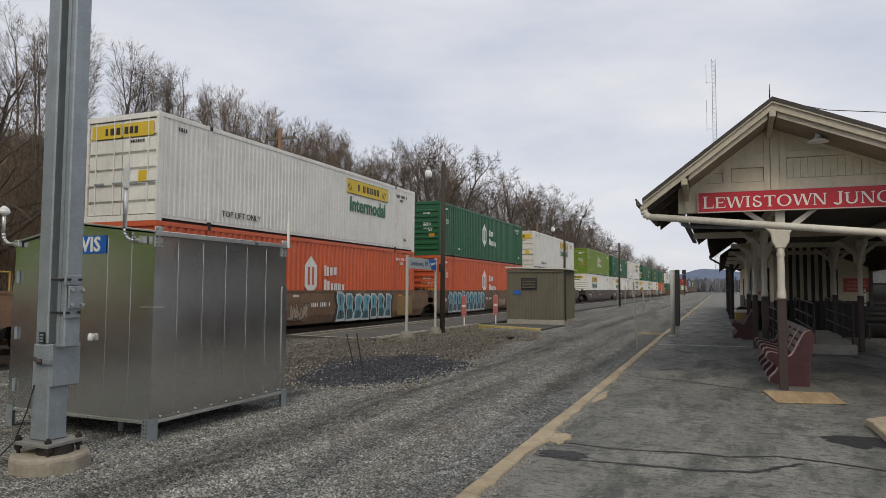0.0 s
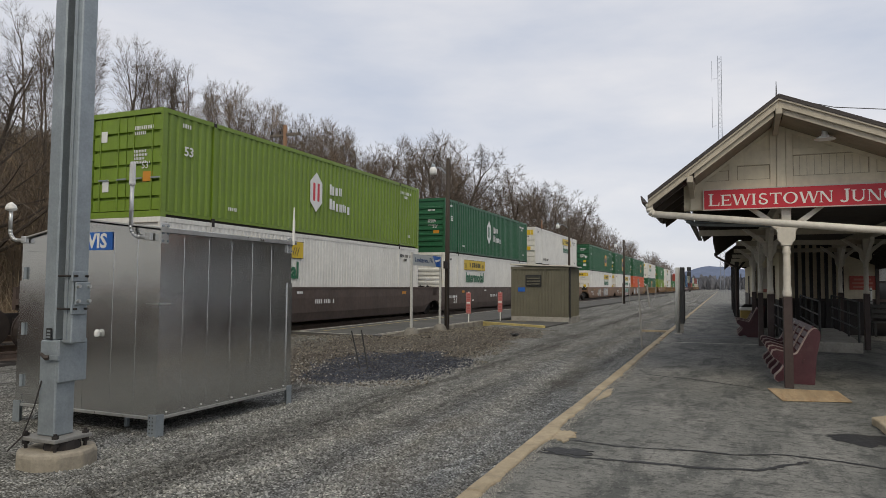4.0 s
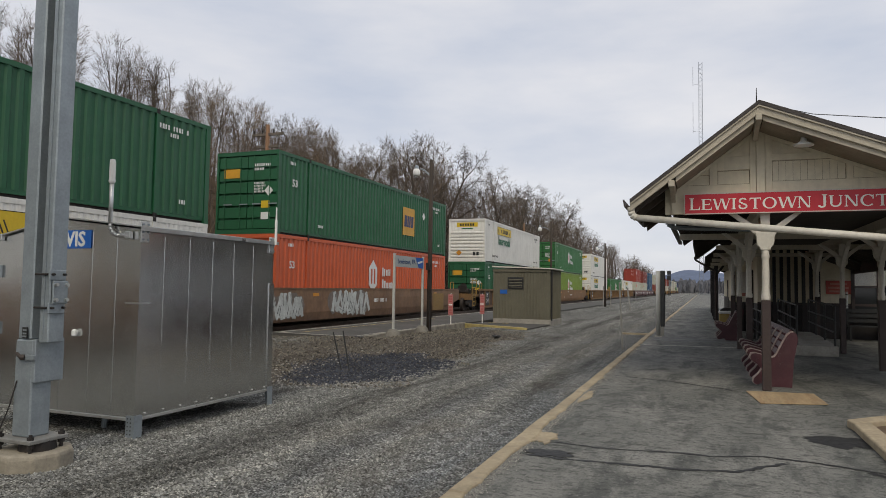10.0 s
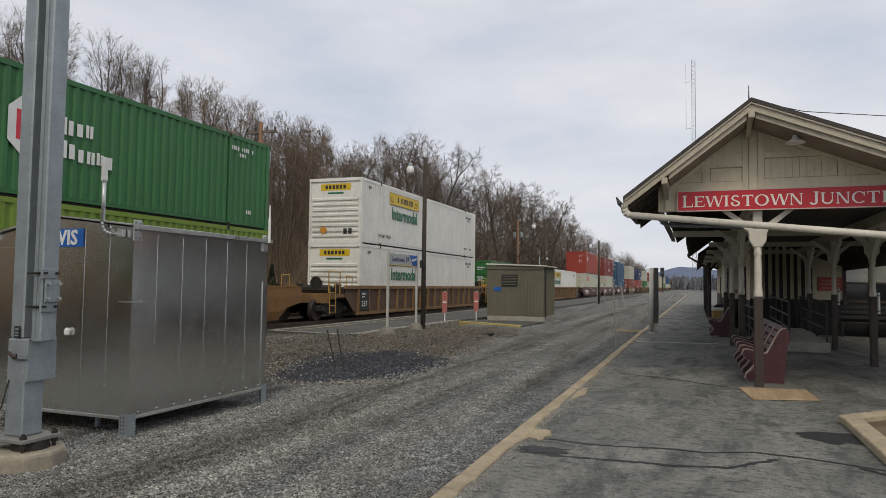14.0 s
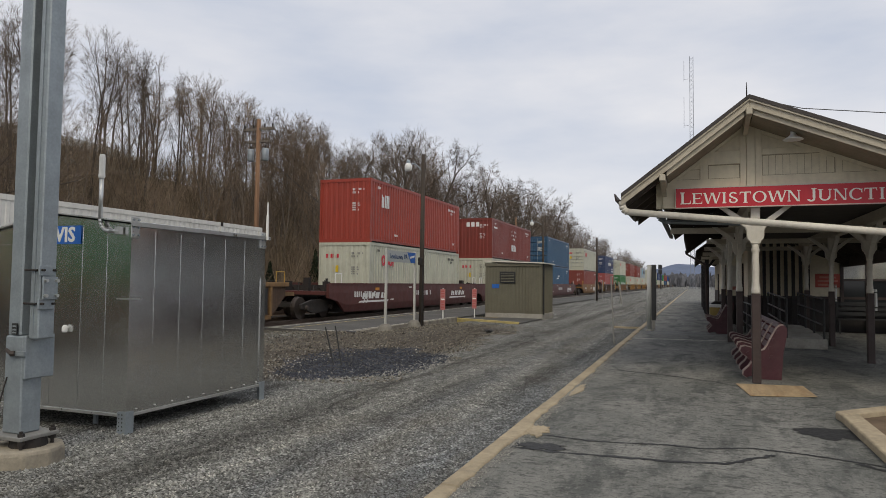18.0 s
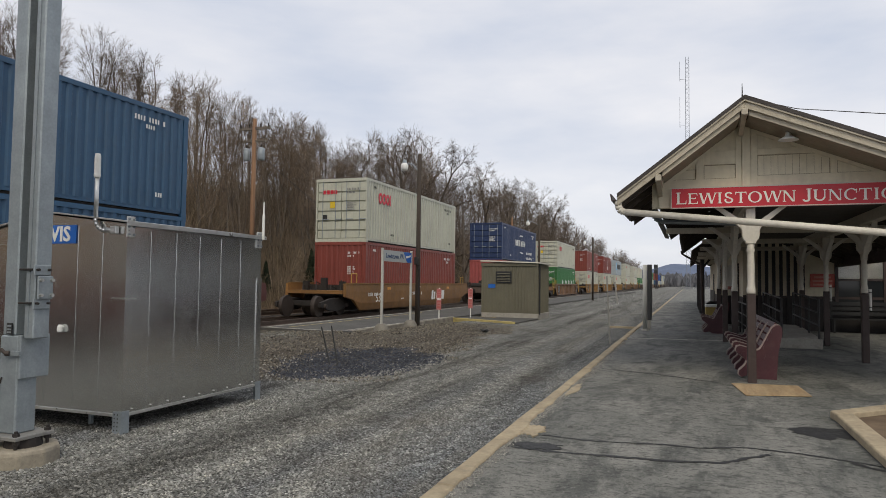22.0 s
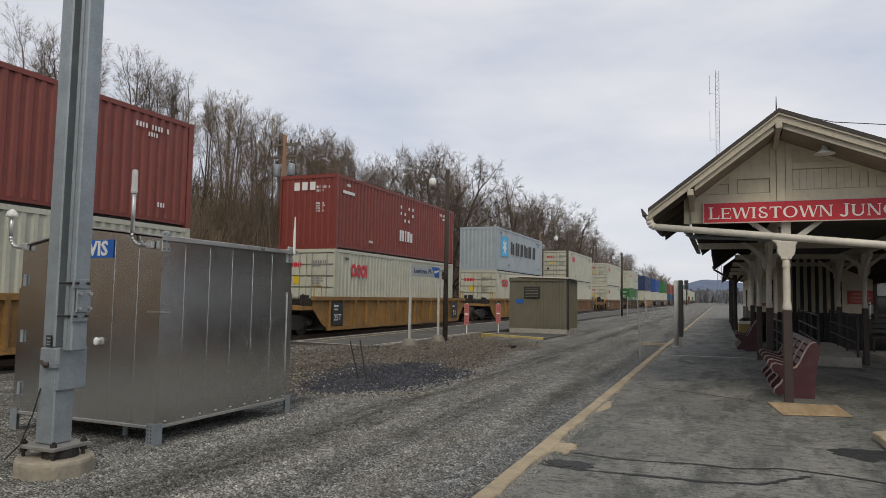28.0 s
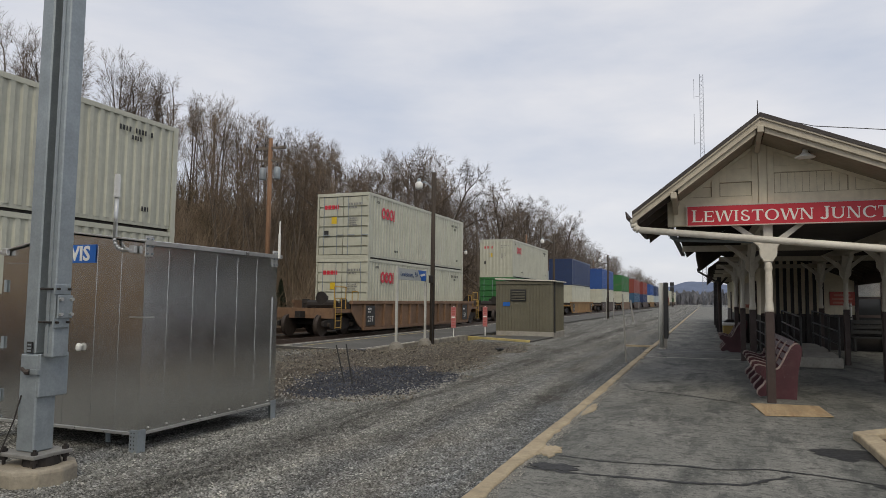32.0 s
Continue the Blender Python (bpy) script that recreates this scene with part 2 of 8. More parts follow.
def old_asphalt(name):
    """Weathered asphalt: fine aggregate, broad dark patches, flaked black spots, pale scuffs and thin scratches."""
    mat = bpy.data.materials.new(name)
    mat.use_nodes = True
    n, l = mat.node_tree.nodes, mat.node_tree.links
    b = n["Principled BSDF"]
    b.inputs["Specular IOR Level"].default_value = 0.3
    co = n.new("ShaderNodeTexCoord")

    def tex(scale, detail, rough, lo, hi, a, z, stretch=(1, 1, 1), turn=0.0, warp=0.0):
        mp, t, m = n.new("ShaderNodeMapping"), n.new("ShaderNodeTexNoise"), n.new("ShaderNodeMapRange")
        mp.inputs["Scale"].default_value, mp.inputs["Rotation"].default_value = stretch, (0, 0, turn)
        t.inputs["Scale"].default_value, t.inputs["Detail"].default_value = scale, detail
        t.inputs["Roughness"].default_value, t.inputs["Distortion"].default_value = rough, warp
        for key, v in (("From Min", lo), ("From Max", hi), ("To Min", a), ("To Max", z)):
            m.inputs[key].default_value = v
        l.new(co.outputs["Object"], mp.inputs["Vector"])
        l.new(mp.outputs["Vector"], t.inputs["Vector"])
        l.new(t.outputs["Fac"], m.inputs["Value"])
        return m.outputs["Result"]

    def mix(kind, fac, a, c):
        m = n.new("ShaderNodeMix")
        m.data_type, m.blend_type = "RGBA", kind
        for sock, v in ((m.inputs[0], fac), (m.inputs[6], a), (m.inputs[7], c)):
            if isinstance(v, float):
                sock.default_value = v
            elif isinstance(v, tuple):
                sock.default_value = (*v, 1)
            else:
                l.new(v, sock)
        return m.outputs[2]

    c = mix("MIX", tex(0.9, 7, 0.62, 0.40, 0.62, 0.0, 1.0, (1, 0.4, 1)), (0.235, 0.229, 0.205), (0.142, 0.143, 0.128))
    c = mix("MIX", tex(1.9, 10, 0.74, 0.48, 0.60, 0.0, 0.72, (1, 0.35, 1), 0.1, 0.5), c, (0.048, 0.052, 0.048))
    c = mix("MIX", tex(6.5, 10, 0.78, 0.54, 0.60, 0.0, 0.72, (0.5, 1, 1), 0.1), c, (0.040, 0.042, 0.038))
    c = mix("MIX", tex(15.0, 9, 0.78, 0.53, 0.58, 0.0, 0.78, (0.6, 1, 1), 0.2), c, (0.055, 0.055, 0.050))
    c = mix("MIX", tex(34.0, 6, 0.78, 0.55, 0.60, 0.0, 0.8), c, (0.035, 0.035, 0.033))
    c = mix("MIX", tex(22.0, 8, 0.75, 0.56, 0.65, 0.0, 0.55, (1, 0.5, 1), -0.15), c, (0.33, 0.32, 0.29))
    c = mix("MIX", tex(3.0, 5, 0.6, 0.63, 0.66, 0.0, 0.35, (7.0, 0.5, 1), -0.5), c, (0.06, 0.06, 0.055))
    grain = n.new("ShaderNodeCombineColor")
    g_ = tex(150.0, 2, 0.6, 0.3, 0.7, 0.66, 1.36)
    for i in range(3):
        l.new(g_, grain.inputs[i])
    c = mix("MULTIPLY", 1.0, c, grain.outputs[0])
    l.new(c, b.inputs["Base Color"])
    l.new(tex(4.0, 6, 0.6, 0.3, 0.7, 0.68, 0.92), b.inputs["Roughness"])
    bp = n.new("ShaderNodeBump")
    bp.inputs["Strength"].default_value, bp.inputs["Distance"].default_value = 0.5, 0.012
    l.new(tex(70.0, 6, 0.7, 0.2, 0.8, 0.0, 1.0), bp.inputs["Height"])
    l.new(bp.outputs["Normal"], b.inputs["Normal"])
    return mat


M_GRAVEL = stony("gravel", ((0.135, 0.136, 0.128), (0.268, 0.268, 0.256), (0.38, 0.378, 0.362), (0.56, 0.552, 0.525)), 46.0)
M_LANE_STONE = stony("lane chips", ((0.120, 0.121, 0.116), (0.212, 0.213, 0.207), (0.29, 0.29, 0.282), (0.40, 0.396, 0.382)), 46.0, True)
M_STONE_BLUE = surf("dark slate chips", (0.052, 0.056, 0.070), 0.9, vary=0.3, scale=3, island=0.6, spec=0.2)
M_STONE_TAN = surf("tan stone chips", (0.150, 0.132, 0.106), 0.95, vary=0.3, scale=3, island=0.85, spec=0.2)
M_STONE_PALE = surf("pale stone chips", (0.30, 0.285, 0.255), 0.95, vary=0.2, scale=3, island=0.4, spec=0.2)
M_ASPHALT = old_asphalt("worn asphalt")
M_TAR = surf("tar", (0.02, 0.02, 0.02), 0.7, vary=0.3, scale=4, bump=0.3)
M_KERB = surf("tan concrete", (0.38, 0.31, 0.205), 0.9, vary=0.25, scale=2.0, bump=0.5, bump_scale=40, dirt=0.6, dirt_color=(0.16, 0.13, 0.10))
M_CONCRETE = surf("grey concrete", (0.34, 0.32, 0.28), 0.9, vary=0.2, scale=2.5, bump=0.4, bump_scale=40, dirt=0.4)
M_YELLOW_LINE = surf("worn yellow paint", (0.46, 0.37, 0.14), 0.8, vary=0.3, scale=3, dirt=0.6, dirt_color=(0.2, 0.17, 0.13))
M_LINE = surf("worn white paint", (0.54, 0.51, 0.43), 0.85, vary=0.3, scale=3, dirt=0.6, dirt_color=(0.14, 0.13, 0.12))
M_ALU = surf("brushed aluminium", (0.72, 0.725, 0.715), 0.22, metal=1.0, vary=0.05, scale=0.8, rough_vary=0.04)
M_ALU_TRIM = surf("aluminium trim", (0.60, 0.60, 0.58), 0.35, metal=0.85, vary=0.10, scale=3)
M_GALV = surf("galvanised steel", (0.30, 0.335, 0.355), 0.5, metal=0.45, vary=0.16, scale=5, bump=0.05, bump_scale=40, dirt=0.35, dirt_color=(0.17, 0.21, 0.21), streaks=0.15)
# darker copy of the galvanised steel, for shade between the mast's posts
M_GALV_SHADE = surf("shaded steel recess", (0.10, 0.11, 0.12), 0.6, metal=0.4, vary=0.15, scale=5)
M_WHITE = surf("white paint", (0.72, 0.71, 0.67), 0.5, vary=0.08, scale=3, dirt=0.25, dirt_color=(0.35, 0.32, 0.27))
M_BLACK = surf("black paint", (0.022, 0.022, 0.022), 0.5, vary=0.2, scale=5)
M_BLUE = surf("blue sign", (0.015, 0.11, 0.42), 0.4, vary=0.05, scale=3)
M_SIGNWHITE = surf("sign white", (0.86, 0.83, 0.76), 0.5, vary=0.05, scale=3)
M_RED_SIGN = surf("red sign", (0.55, 0.016, 0.030), 0.4, vary=0.08, scale=2)
M_CREAM = surf("cream paint", (0.70, 0.63, 0.475), 0.7, vary=0.10, scale=1.2, bump=0.1, bump_scale=20, dirt=0.28, dirt_color=(0.30, 0.25, 0.18), streaks=0.15)
M_TRIM = surf("tan trim paint", (0.47, 0.42, 0.33), 0.65, vary=0.12, scale=1.5, dirt=0.4, dirt_color=(0.20, 0.16, 0.12), streaks=0.15)
M_OFFWHITE = surf("off-white paint", (0.62, 0.58, 0.50), 0.55, vary=0.10, scale=2.5, dirt=0.35, dirt_color=(0.28, 0.23, 0.17), streaks=0.12)
M_BROWN = surf("dark brown paint", (0.045, 0.028, 0.024), 0.55, vary=0.2, scale=3, dirt=0.3, dirt_color=(0.10, 0.08, 0.07))
M_MAROON = surf("maroon paint", (0.058, 0.014, 0.019), 0.5, vary=0.2, scale=3, dirt=0.35, dirt_color=(0.12, 0.06, 0.055))
M_SHINGLE = surf("dark shingles", (0.055, 0.048, 0.045), 0.9, vary=0.25, scale=4, bump=0.4, bump_scale=50, per_object=0.35)
M_SOFFIT = surf("brown soffit boards", (0.062, 0.048, 0.037), 0.8, vary=0.25, scale=2)
M_WOOD = surf("weathered plywood", (0.40, 0.29, 0.165), 0.75, vary=0.3, scale=2, stretch=(3, 0.5, 1), dirt=0.9, dirt_color=(0.20, 0.09, 0.03))
M_POLE_WOOD = surf("weathered pole wood", (0.055, 0.042, 0.032), 0.9, vary=0.3, scale=2, stretch=(6, 6, 0.4), bump=0.4, bump_scale=20)
M_POLE_TAN = surf("tan pole wood", (0.23, 0.13, 0.075), 0.9, vary=0.3, scale=2, stretch=(6, 6, 0.4), bump=0.4, bump_scale=20)
M_SHED = surf("olive siding", (0.135, 0.125, 0.088), 0.7, vary=0.12, scale=1.5, dirt=0.25, dirt_color=(0.09, 0.08, 0.06), streaks=0.1)
M_BARK = surf("grey-brown bark", (0.135, 0.112, 0.092), 0.95, vary=0.35, scale=1.2, per_object=0.35, spec=0.2)
M_DARKBARK = surf("dark brown bark", (0.105, 0.086, 0.070), 0.95, vary=0.35, scale=1.2, per_object=0.3, spec=0.2)
M_TWIG = surf("brown twigs", (0.145, 0.117, 0.094), 0.95, vary=0.25, scale=0.6, per_object=0.35, spec=0.15)
M_BROWNTWIG = surf("red-brown twigs", (0.185, 0.140, 0.102), 0.95, vary=0.25, scale=0.6, per_object=0.3, spec=0.15)
M_BRUSH = surf("brown brush", (0.205, 0.162, 0.115), 0.95, vary=0.35, scale=0.2, island=0.5, spec=0.1)
M_LEAFLITTER = surf("leaf litter", (0.165, 0.120, 0.082), 0.95, vary=0.4, scale=0.25, bump=0.6, bump_scale=6, dirt=0.5, dirt_color=(0.045, 0.045, 0.025), spec=0.1)
M_PINE = surf("dark evergreen needles", (0.018, 0.026, 0.014), 0.9, vary=0.4, scale=1.5, island=0.3, spec=0.2)
M_HILL = surf("hazy wooded hill", (0.15, 0.18, 0.255), 1.0, vary=0.14, scale=0.012, spec=0.0)
M_FARWOOD = surf("hazy far woods", (0.165, 0.168, 0.185), 1.0, vary=0.3, scale=0.06, spec=0.0, island=0.25)
M_RAIL = surf("rail steel", (0.20, 0.15, 0.12), 0.4, metal=0.7, vary=0.2, scale=4)
M_TIE = surf("creosote ties", (0.05, 0.04, 0.033), 0.95, vary=0.3, scale=3)
M_STEELDARK = surf("grimy steel", (0.026, 0.022, 0.020), 0.7, metal=0.2, vary=0.35, scale=3, dirt=0.5, dirt_color=(0.065, 0.045, 0.032))
M_WHEEL = surf("wheel steel", (0.055, 0.042, 0.035), 0.6, metal=0.3, vary=0.25, scale=5)
M_PORCELAIN = surf("lamp shade white", (0.75, 0.75, 0.72), 0.35, vary=0.06, scale=5)
M_REDLETTER = surf("notice red", (0.40, 0.09, 0.08), 0.6, vary=0.15, scale=5)


def glass(name, color, rough=0.05):
    mat = bpy.data.materials.new(name)
    mat.use_nodes = True
    b = mat.node_tree.nodes["Principled BSDF"]
    b.inputs["Base Color"].default_value, b.inputs["Roughness"].default_value = (*color, 1), rough
    b.inputs["Specular IOR Level"].default_value = 0.45
    return mat


M_PANE = glass("dark window glass", (0.012, 0.014, 0.015))
M_CLEAR = glass("clear window glass", (0.9, 0.92, 0.92))
M_CLEAR.node_tree.nodes["Principled BSDF"].inputs["Transmission Weight"].default_value = 1.0


# ---------------------------------------------------------------- mesh helpers
class Geo:
    """Collects the faces of one mesh."""

    def __init__(self):
        self.v, self.f = [], []

    def add(self, verts, faces):
        k = len(self.v)
        self.v += [tuple(p) for p in verts]
        self.f += [tuple(i + k for i in q) for q in faces]
        return self

    def box(self, x0, y0, z0, x1, y1, z1, m=None):
        p = [(x0, y0, z0), (x1, y0, z0), (x1, y1, z0), (x0, y1, z0), (x0, y0, z1), (x1, y0, z1), (x1, y1, z1), (x0, y1, z1)]
        if m:
            p = [m @ Vector(q) for q in p]
        return self.add(p, [(0, 3, 2, 1), (4, 5, 6, 7), (0, 1, 5, 4), (1, 2, 6, 5), (2, 3, 7, 6), (3, 0, 4, 7)])

    def tube(self, a, b, r0, r1=None, n=8, caps=True):
        a, b = Vector(a), Vector(b)
        r1 = r0 if r1 is None else r1
        d = (b - a).normalized()
        s = d.orthogonal().normalized()
        u = d.cross(s)
        ring = [(math.cos(2 * math.pi * i / n), math.sin(2 * math.pi * i / n)) for i in range(n)]
        verts = [a + (s * c + u * k) * r0 for c, k in ring] + [b + (s * c + u * k) * r1 for c, k in ring]
        faces = [(i, (i + 1) % n, n + (i + 1) % n, n + i) for i in range(n)]
        if caps:
            faces += [tuple(reversed(range(n))), tuple(range(n, 2 * n))]
        return self.add(verts, faces)

    def path(self, points, r, n=8):
        for a, b in zip(points, points[1:]):
            self.tube(a, b, r, r, n)
        return self

    def prism(self, outline, axis, lo, hi):
        """A flat outline of (u, v) pushed along an axis: 'x' takes (y, z), 'y' takes (x, z), 'z' takes (x, y)."""
        put = {"x": lambda u, v, w: (w, u, v), "y": lambda u, v, w: (u, w, v), "z": lambda u, v, w: (u, v, w)}[axis]
        n = len(outline)
        verts = [put(u, v, lo) for u, v in outline] + [put(u, v, hi) for u, v in outline]
        return self.add(verts, [(i, (i + 1) % n, n + (i + 1) % n, n + i) for i in range(n)] + [tuple(reversed(range(n))), tuple(range(n, 2 * n))])

    def lathe(self, profile, centre, n=16):
        """(radius, z) pairs turned about an upright axis."""
        verts = [(centre[0] + r * math.cos(2 * math.pi * i / n), centre[1] + r * math.sin(2 * math.pi * i / n), centre[2] + z) for r, z in profile for i in range(n)]
        faces = [(k * n + i, k * n + (i + 1) % n, (k + 1) * n + (i + 1) % n, (k + 1) * n + i) for k in range(len(profile) - 1) for i in range(n)]
        faces += [tuple(reversed(range(n))), tuple((len(profile) - 1) * n + i for i in range(n))]
        return self.add(verts, faces)

    def mesh(self, name, mat, bevel=0.0, smooth=False):
        me = bpy.data.meshes.new(name)
        me.from_pydata(self.v, [], self.f)
        bm = bmesh.new()
        bm.from_mesh(me)
        bmesh.ops.recalc_face_normals(bm, faces=bm.faces)
        if bevel:
            edges = [e for e in bm.edges if len(e.link_faces) == 2 and e.calc_face_angle(0) > 0.6]
            bmesh.ops.bevel(bm, geom=edges, offset=bevel, offset_type="OFFSET", segments=1, affect="EDGES", clamp_overlap=True)
        bm.to_mesh(me)
        bm.free()
        me.materials.append(mat)
        if smooth:
            me.shade_smooth()
        return me


def part(name, geo, mat, parent, label="", bevel=0.0, smooth=False):
    me = geo if isinstance(geo, bpy.types.Mesh) else geo.mesh(name, mat, bevel, smooth)
    ob = new(name, me)
    ob.parent = parent
    if label:
        tagged(ob, label)
    return ob


def thing(name, label, category, group="", m=None, kind=""):
    ob = new(name)
    ob.empty_display_size = 0.2
    if m is not None:
        ob.matrix_basis = m
    return tagged(ob, label, category, group, kind)


def structure(name, geo, mat, label, category="", bevel=0.0, smooth=False, kind="structure"):
    ob = new(name, geo.mesh(name, mat, bevel, smooth))
    return tagged(ob, label, category or name.replace("_", " "), kind=kind)


def words(text, size, mat, parent, m, name="lettering", label="", depth=0.004, spread=1.0, squeeze=1.0, bold=0.0):
    """Lettering, as a mesh, its middle at m, reading along m's x with m's y up."""
    cu = bpy.data.curves.new(name, "FONT")
    cu.body, cu.size, cu.align_x, cu.align_y, cu.extrude, cu.space_character = text, size, "CENTER", "CENTER", depth, spread
    cu.resolution_u = 2
    cu.offset = bold
    ob = bpy.data.objects.new(name, cu)
    scene.collection.objects.link(ob)
    me = bpy.data.meshes.new_from_object(ob.evaluated_get(bpy.context.evaluated_depsgraph_get()))
    bpy.data.objects.remove(ob)
    me.transform(m @ Matrix.Diagonal((squeeze, 1, 1, 1)))
    me.materials.clear()
    me.materials.append(mat)
    ob = new(name, me)
    ob.parent = parent
    return tagged(ob, label) if label else ob


FACE_X = Matrix(((0, 0, 1, 0), (1, 0, 0, 0), (0, 1, 0, 0), (0, 0, 0, 1)))     # a sheet that faces +x, reading along +y
FACE_Y = Matrix(((1, 0, 0, 0), (0, 0, -1, 0), (0, 1, 0, 0), (0, 0, 0, 1)))    # a sheet that faces -y, reading along +x


# ---------------------------------------------------------------- ground
def smooth_step(a, b, v):
    v = min(1.0, max(0.0, (v - a) / (b - a)))
    return v * v * (3 - 2 * v)


def ground_z(x, y):
    z = -0.12 + 0.05 * noise.noise((x * 0.35, y * 0.35, 0)) + 0.02 * noise.noise((x * 1.7, y * 1.7, 3))
    near = 1 - smooth_step(40, 70, y)
    z += near * 0.13 * math.exp(-((x + 8.2) / 1.6) ** 2 - ((y - 19.5) / 5.0) ** 2)          # heap round the sign posts
    z -= near * 0.10 * math.exp(-((x + 7.0) / 2.2) ** 2 - ((y - 12.5) / 3.0) ** 2)          # sunken dark patch
    z -= 0.11 * smooth_step(-8.5, -9.25, x) * smooth_step(17.4, 18.4, y) * (1 - smooth_step(26.5, 28, y))   # trough at the platform kerb
    z -= 0.03 * math.exp(-((x + 4.9) / 0.35) ** 2) + 0.03 * math.exp(-((x + 3.2) / 0.35) ** 2)  # wheel ruts
    z += 0.075 * smooth_step(-8.6, -9.6, x) * math.exp(-((y - 17.0) / 1.1) ** 2)                              # soil banked against the platform end
    bed = smooth_step(-12.4, -13.4, x)
    z = z * (1 - bed) + bed * (-0.22 + 0.02 * noise.noise((x * 3, y * 3, 9)))
    crest = smooth_step(-20.3, -31.0, x) * (7.7 + 0.5 * noise.noise((x * 0.08, y * 0.06, 5)))          # steep bank with a level crest
    slope = smooth_step(-20.5, -50, x) ** 0.9 * (1 - smooth_step(240, 460, y)) * (12.0 + 1.2 * noise.noise((x * 0.05, y * 0.03, 5)))
    on = smooth_step(38, 75, y)
    z += crest * (1 - on) + slope * on
    if x > -1.6 and y > -30:
        z = min(z, -0.16)
    return z


def lines(*spans):
    out = []
    for lo, hi, step in spans:
        out += list(np.arange(lo, hi, step))
    return out


gx = [-2500, -1200, -600, -300, -160, -110] + lines((-80, -36, 4.0), (-36, -20, 1.0), (-20, 1, 0.3), (1, 16, 3.0)) + [20, 40, 90, 200, 500, 1200, 2500]
gy = [-600, -200, -80, -40] + lines((-20, 0, 2.0), (0, 40, 0.3), (40, 120, 2.5), (120, 460, 12.0)) + [500, 700, 1100, 1800, 3200, 4200]
geo = Geo()
geo.v = [(x, y, ground_z(x, y)) for y in gy for x in gx]
w = len(gx)
geo.f = [(j * w + i, j * w + i + 1, (j + 1) * w + i + 1, (j + 1) * w + i) for j in range(len(gy) - 1) for i in range(w - 1)]
ground = new("ground", geo.mesh("ground", M_GRAVEL, smooth=True))
tagged(ground, "grey crushed-stone ground beside the railway", "ground", kind="structure")
ground.data.materials.append(M_LEAFLITTER)
for p in ground.data.polygons:
    p.material_index = 1 if p.center[0] < -19.0 else 0


def chips(name, count, region, size, mat, label, seed):
    """Loose stone chips lying on the ground, as one object."""
    rng = np.random.default_rng(seed)
    base = np.array([(1, 0, 0), (-1, 0, 0), (0, 1, 0), (0, -1, 0), (0, 0, 0.85), (0, 0, -0.85)])
    tri = np.array([(0, 2, 4), (2, 1, 4), (1, 3, 4), (3, 0, 4), (2, 0, 5), (1, 2, 5), (3, 1, 5), (0, 3, 5)])
    verts, faces, k = [], [], 0
    while k < count:
        x, y, keep = region(rng)
        if not keep:
            continue
        s = size * rng.uniform(0.5, 1.5)
        a, b = rng.uniform(0, 6.28), rng.uniform(-0.5, 0.5)
        p = base * rng.uniform(0.6, 1.25, (6, 1)) * s
        p = np.stack([p[:, 0] * math.cos(a) - p[:, 1] * math.sin(a), p[:, 0] * math.sin(a) + p[:, 1] * math.cos(a), p[:, 2] + b * p[:, 0]], 1)
        verts.append(p + (x, y, ground_z(x, y) + s * 0.25))
        faces.append(tri + 6 * k)
        k += 1
    me = bpy.data.meshes.new(name)
    me.from_pydata(np.concatenate(verts).tolist(), [], np.concatenate(faces).tolist())
    me.materials.append(mat)
    return tagged(new(name, me), label, "gravel", kind="stuff")


def near_gravel(rng):
    y = 2.0 + 16 * rng.random() ** 1.7
    x = rng.uniform(-1.82 - 0.55 * y - 1.2, -1.82)
    return x, y, x > -9


def in_slate(x, y):
    """0 at the middle of the slate patch, 1 at its ragged edge."""
    u, v = x + 6.45, y - 12.6
    u, v = u * 0.93 + v * 0.36 * 0.55, v * 0.93 - u * 0.36
    return math.sqrt((u / 1.5) ** 2 + (v / 2.9) ** 2) / (1 + 0.3 * noise.noise((x * 0.9, y * 0.9, 4)))


def patch_blue(rng):
    x, y = rng.uniform(-8.6, -4.4), rng.uniform(8.8, 16.4)
    return x, y, in_slate(x, y) < 1 - 0.25 * rng.random()


def patch_pale(rng):
    x, y = rng.uniform(-9.0, -4.6), rng.uniform(9.2, 17.5)
    e = in_slate(x, y)
    return x, y, 0.45 < e < 1.5 and rng.random() < math.exp(-((e - 0.95) / 0.28) ** 2) * (1.0 if y < 13.5 else 0.25)


def patch_tan(rng):
    x, y = rng.uniform(-12.4, -4.4), rng.uniform(9.5, 24)
    return x, y, in_slate(x, y) > 0.95 and (x > -9.3 or y < 17.4) and x < -4.2 - 0.06 * y + 0.8 * noise.noise((x, y, 2))


chips("gravel", 60000, near_gravel, 0.0112, M_LANE_STONE, "loose grey gravel of the access lane", 1)
chips("dark_gravel", 9000, patch_blue, 0.018, M_STONE_BLUE, "patch of dark blue-grey slate chips", 2)
chips("pale_gravel", 14500, patch_tan, 0.019, M_STONE_TAN, "pale and tan loose stones on bare soil", 3)
chips("white_gravel", 520, patch_pale, 0.021, M_STONE_PALE, "scattered whitish stones round the slate chips", 4)

# near platform and its kerb
geo = Geo().prism([(-1.66, -14), (9.0, -14), (9.0, 240), (-1.66, 240)], "z", -0.35, 0.0)
platform = structure("platform", geo, M_ASPHALT, "worn patched dark asphalt station platform", "platform")


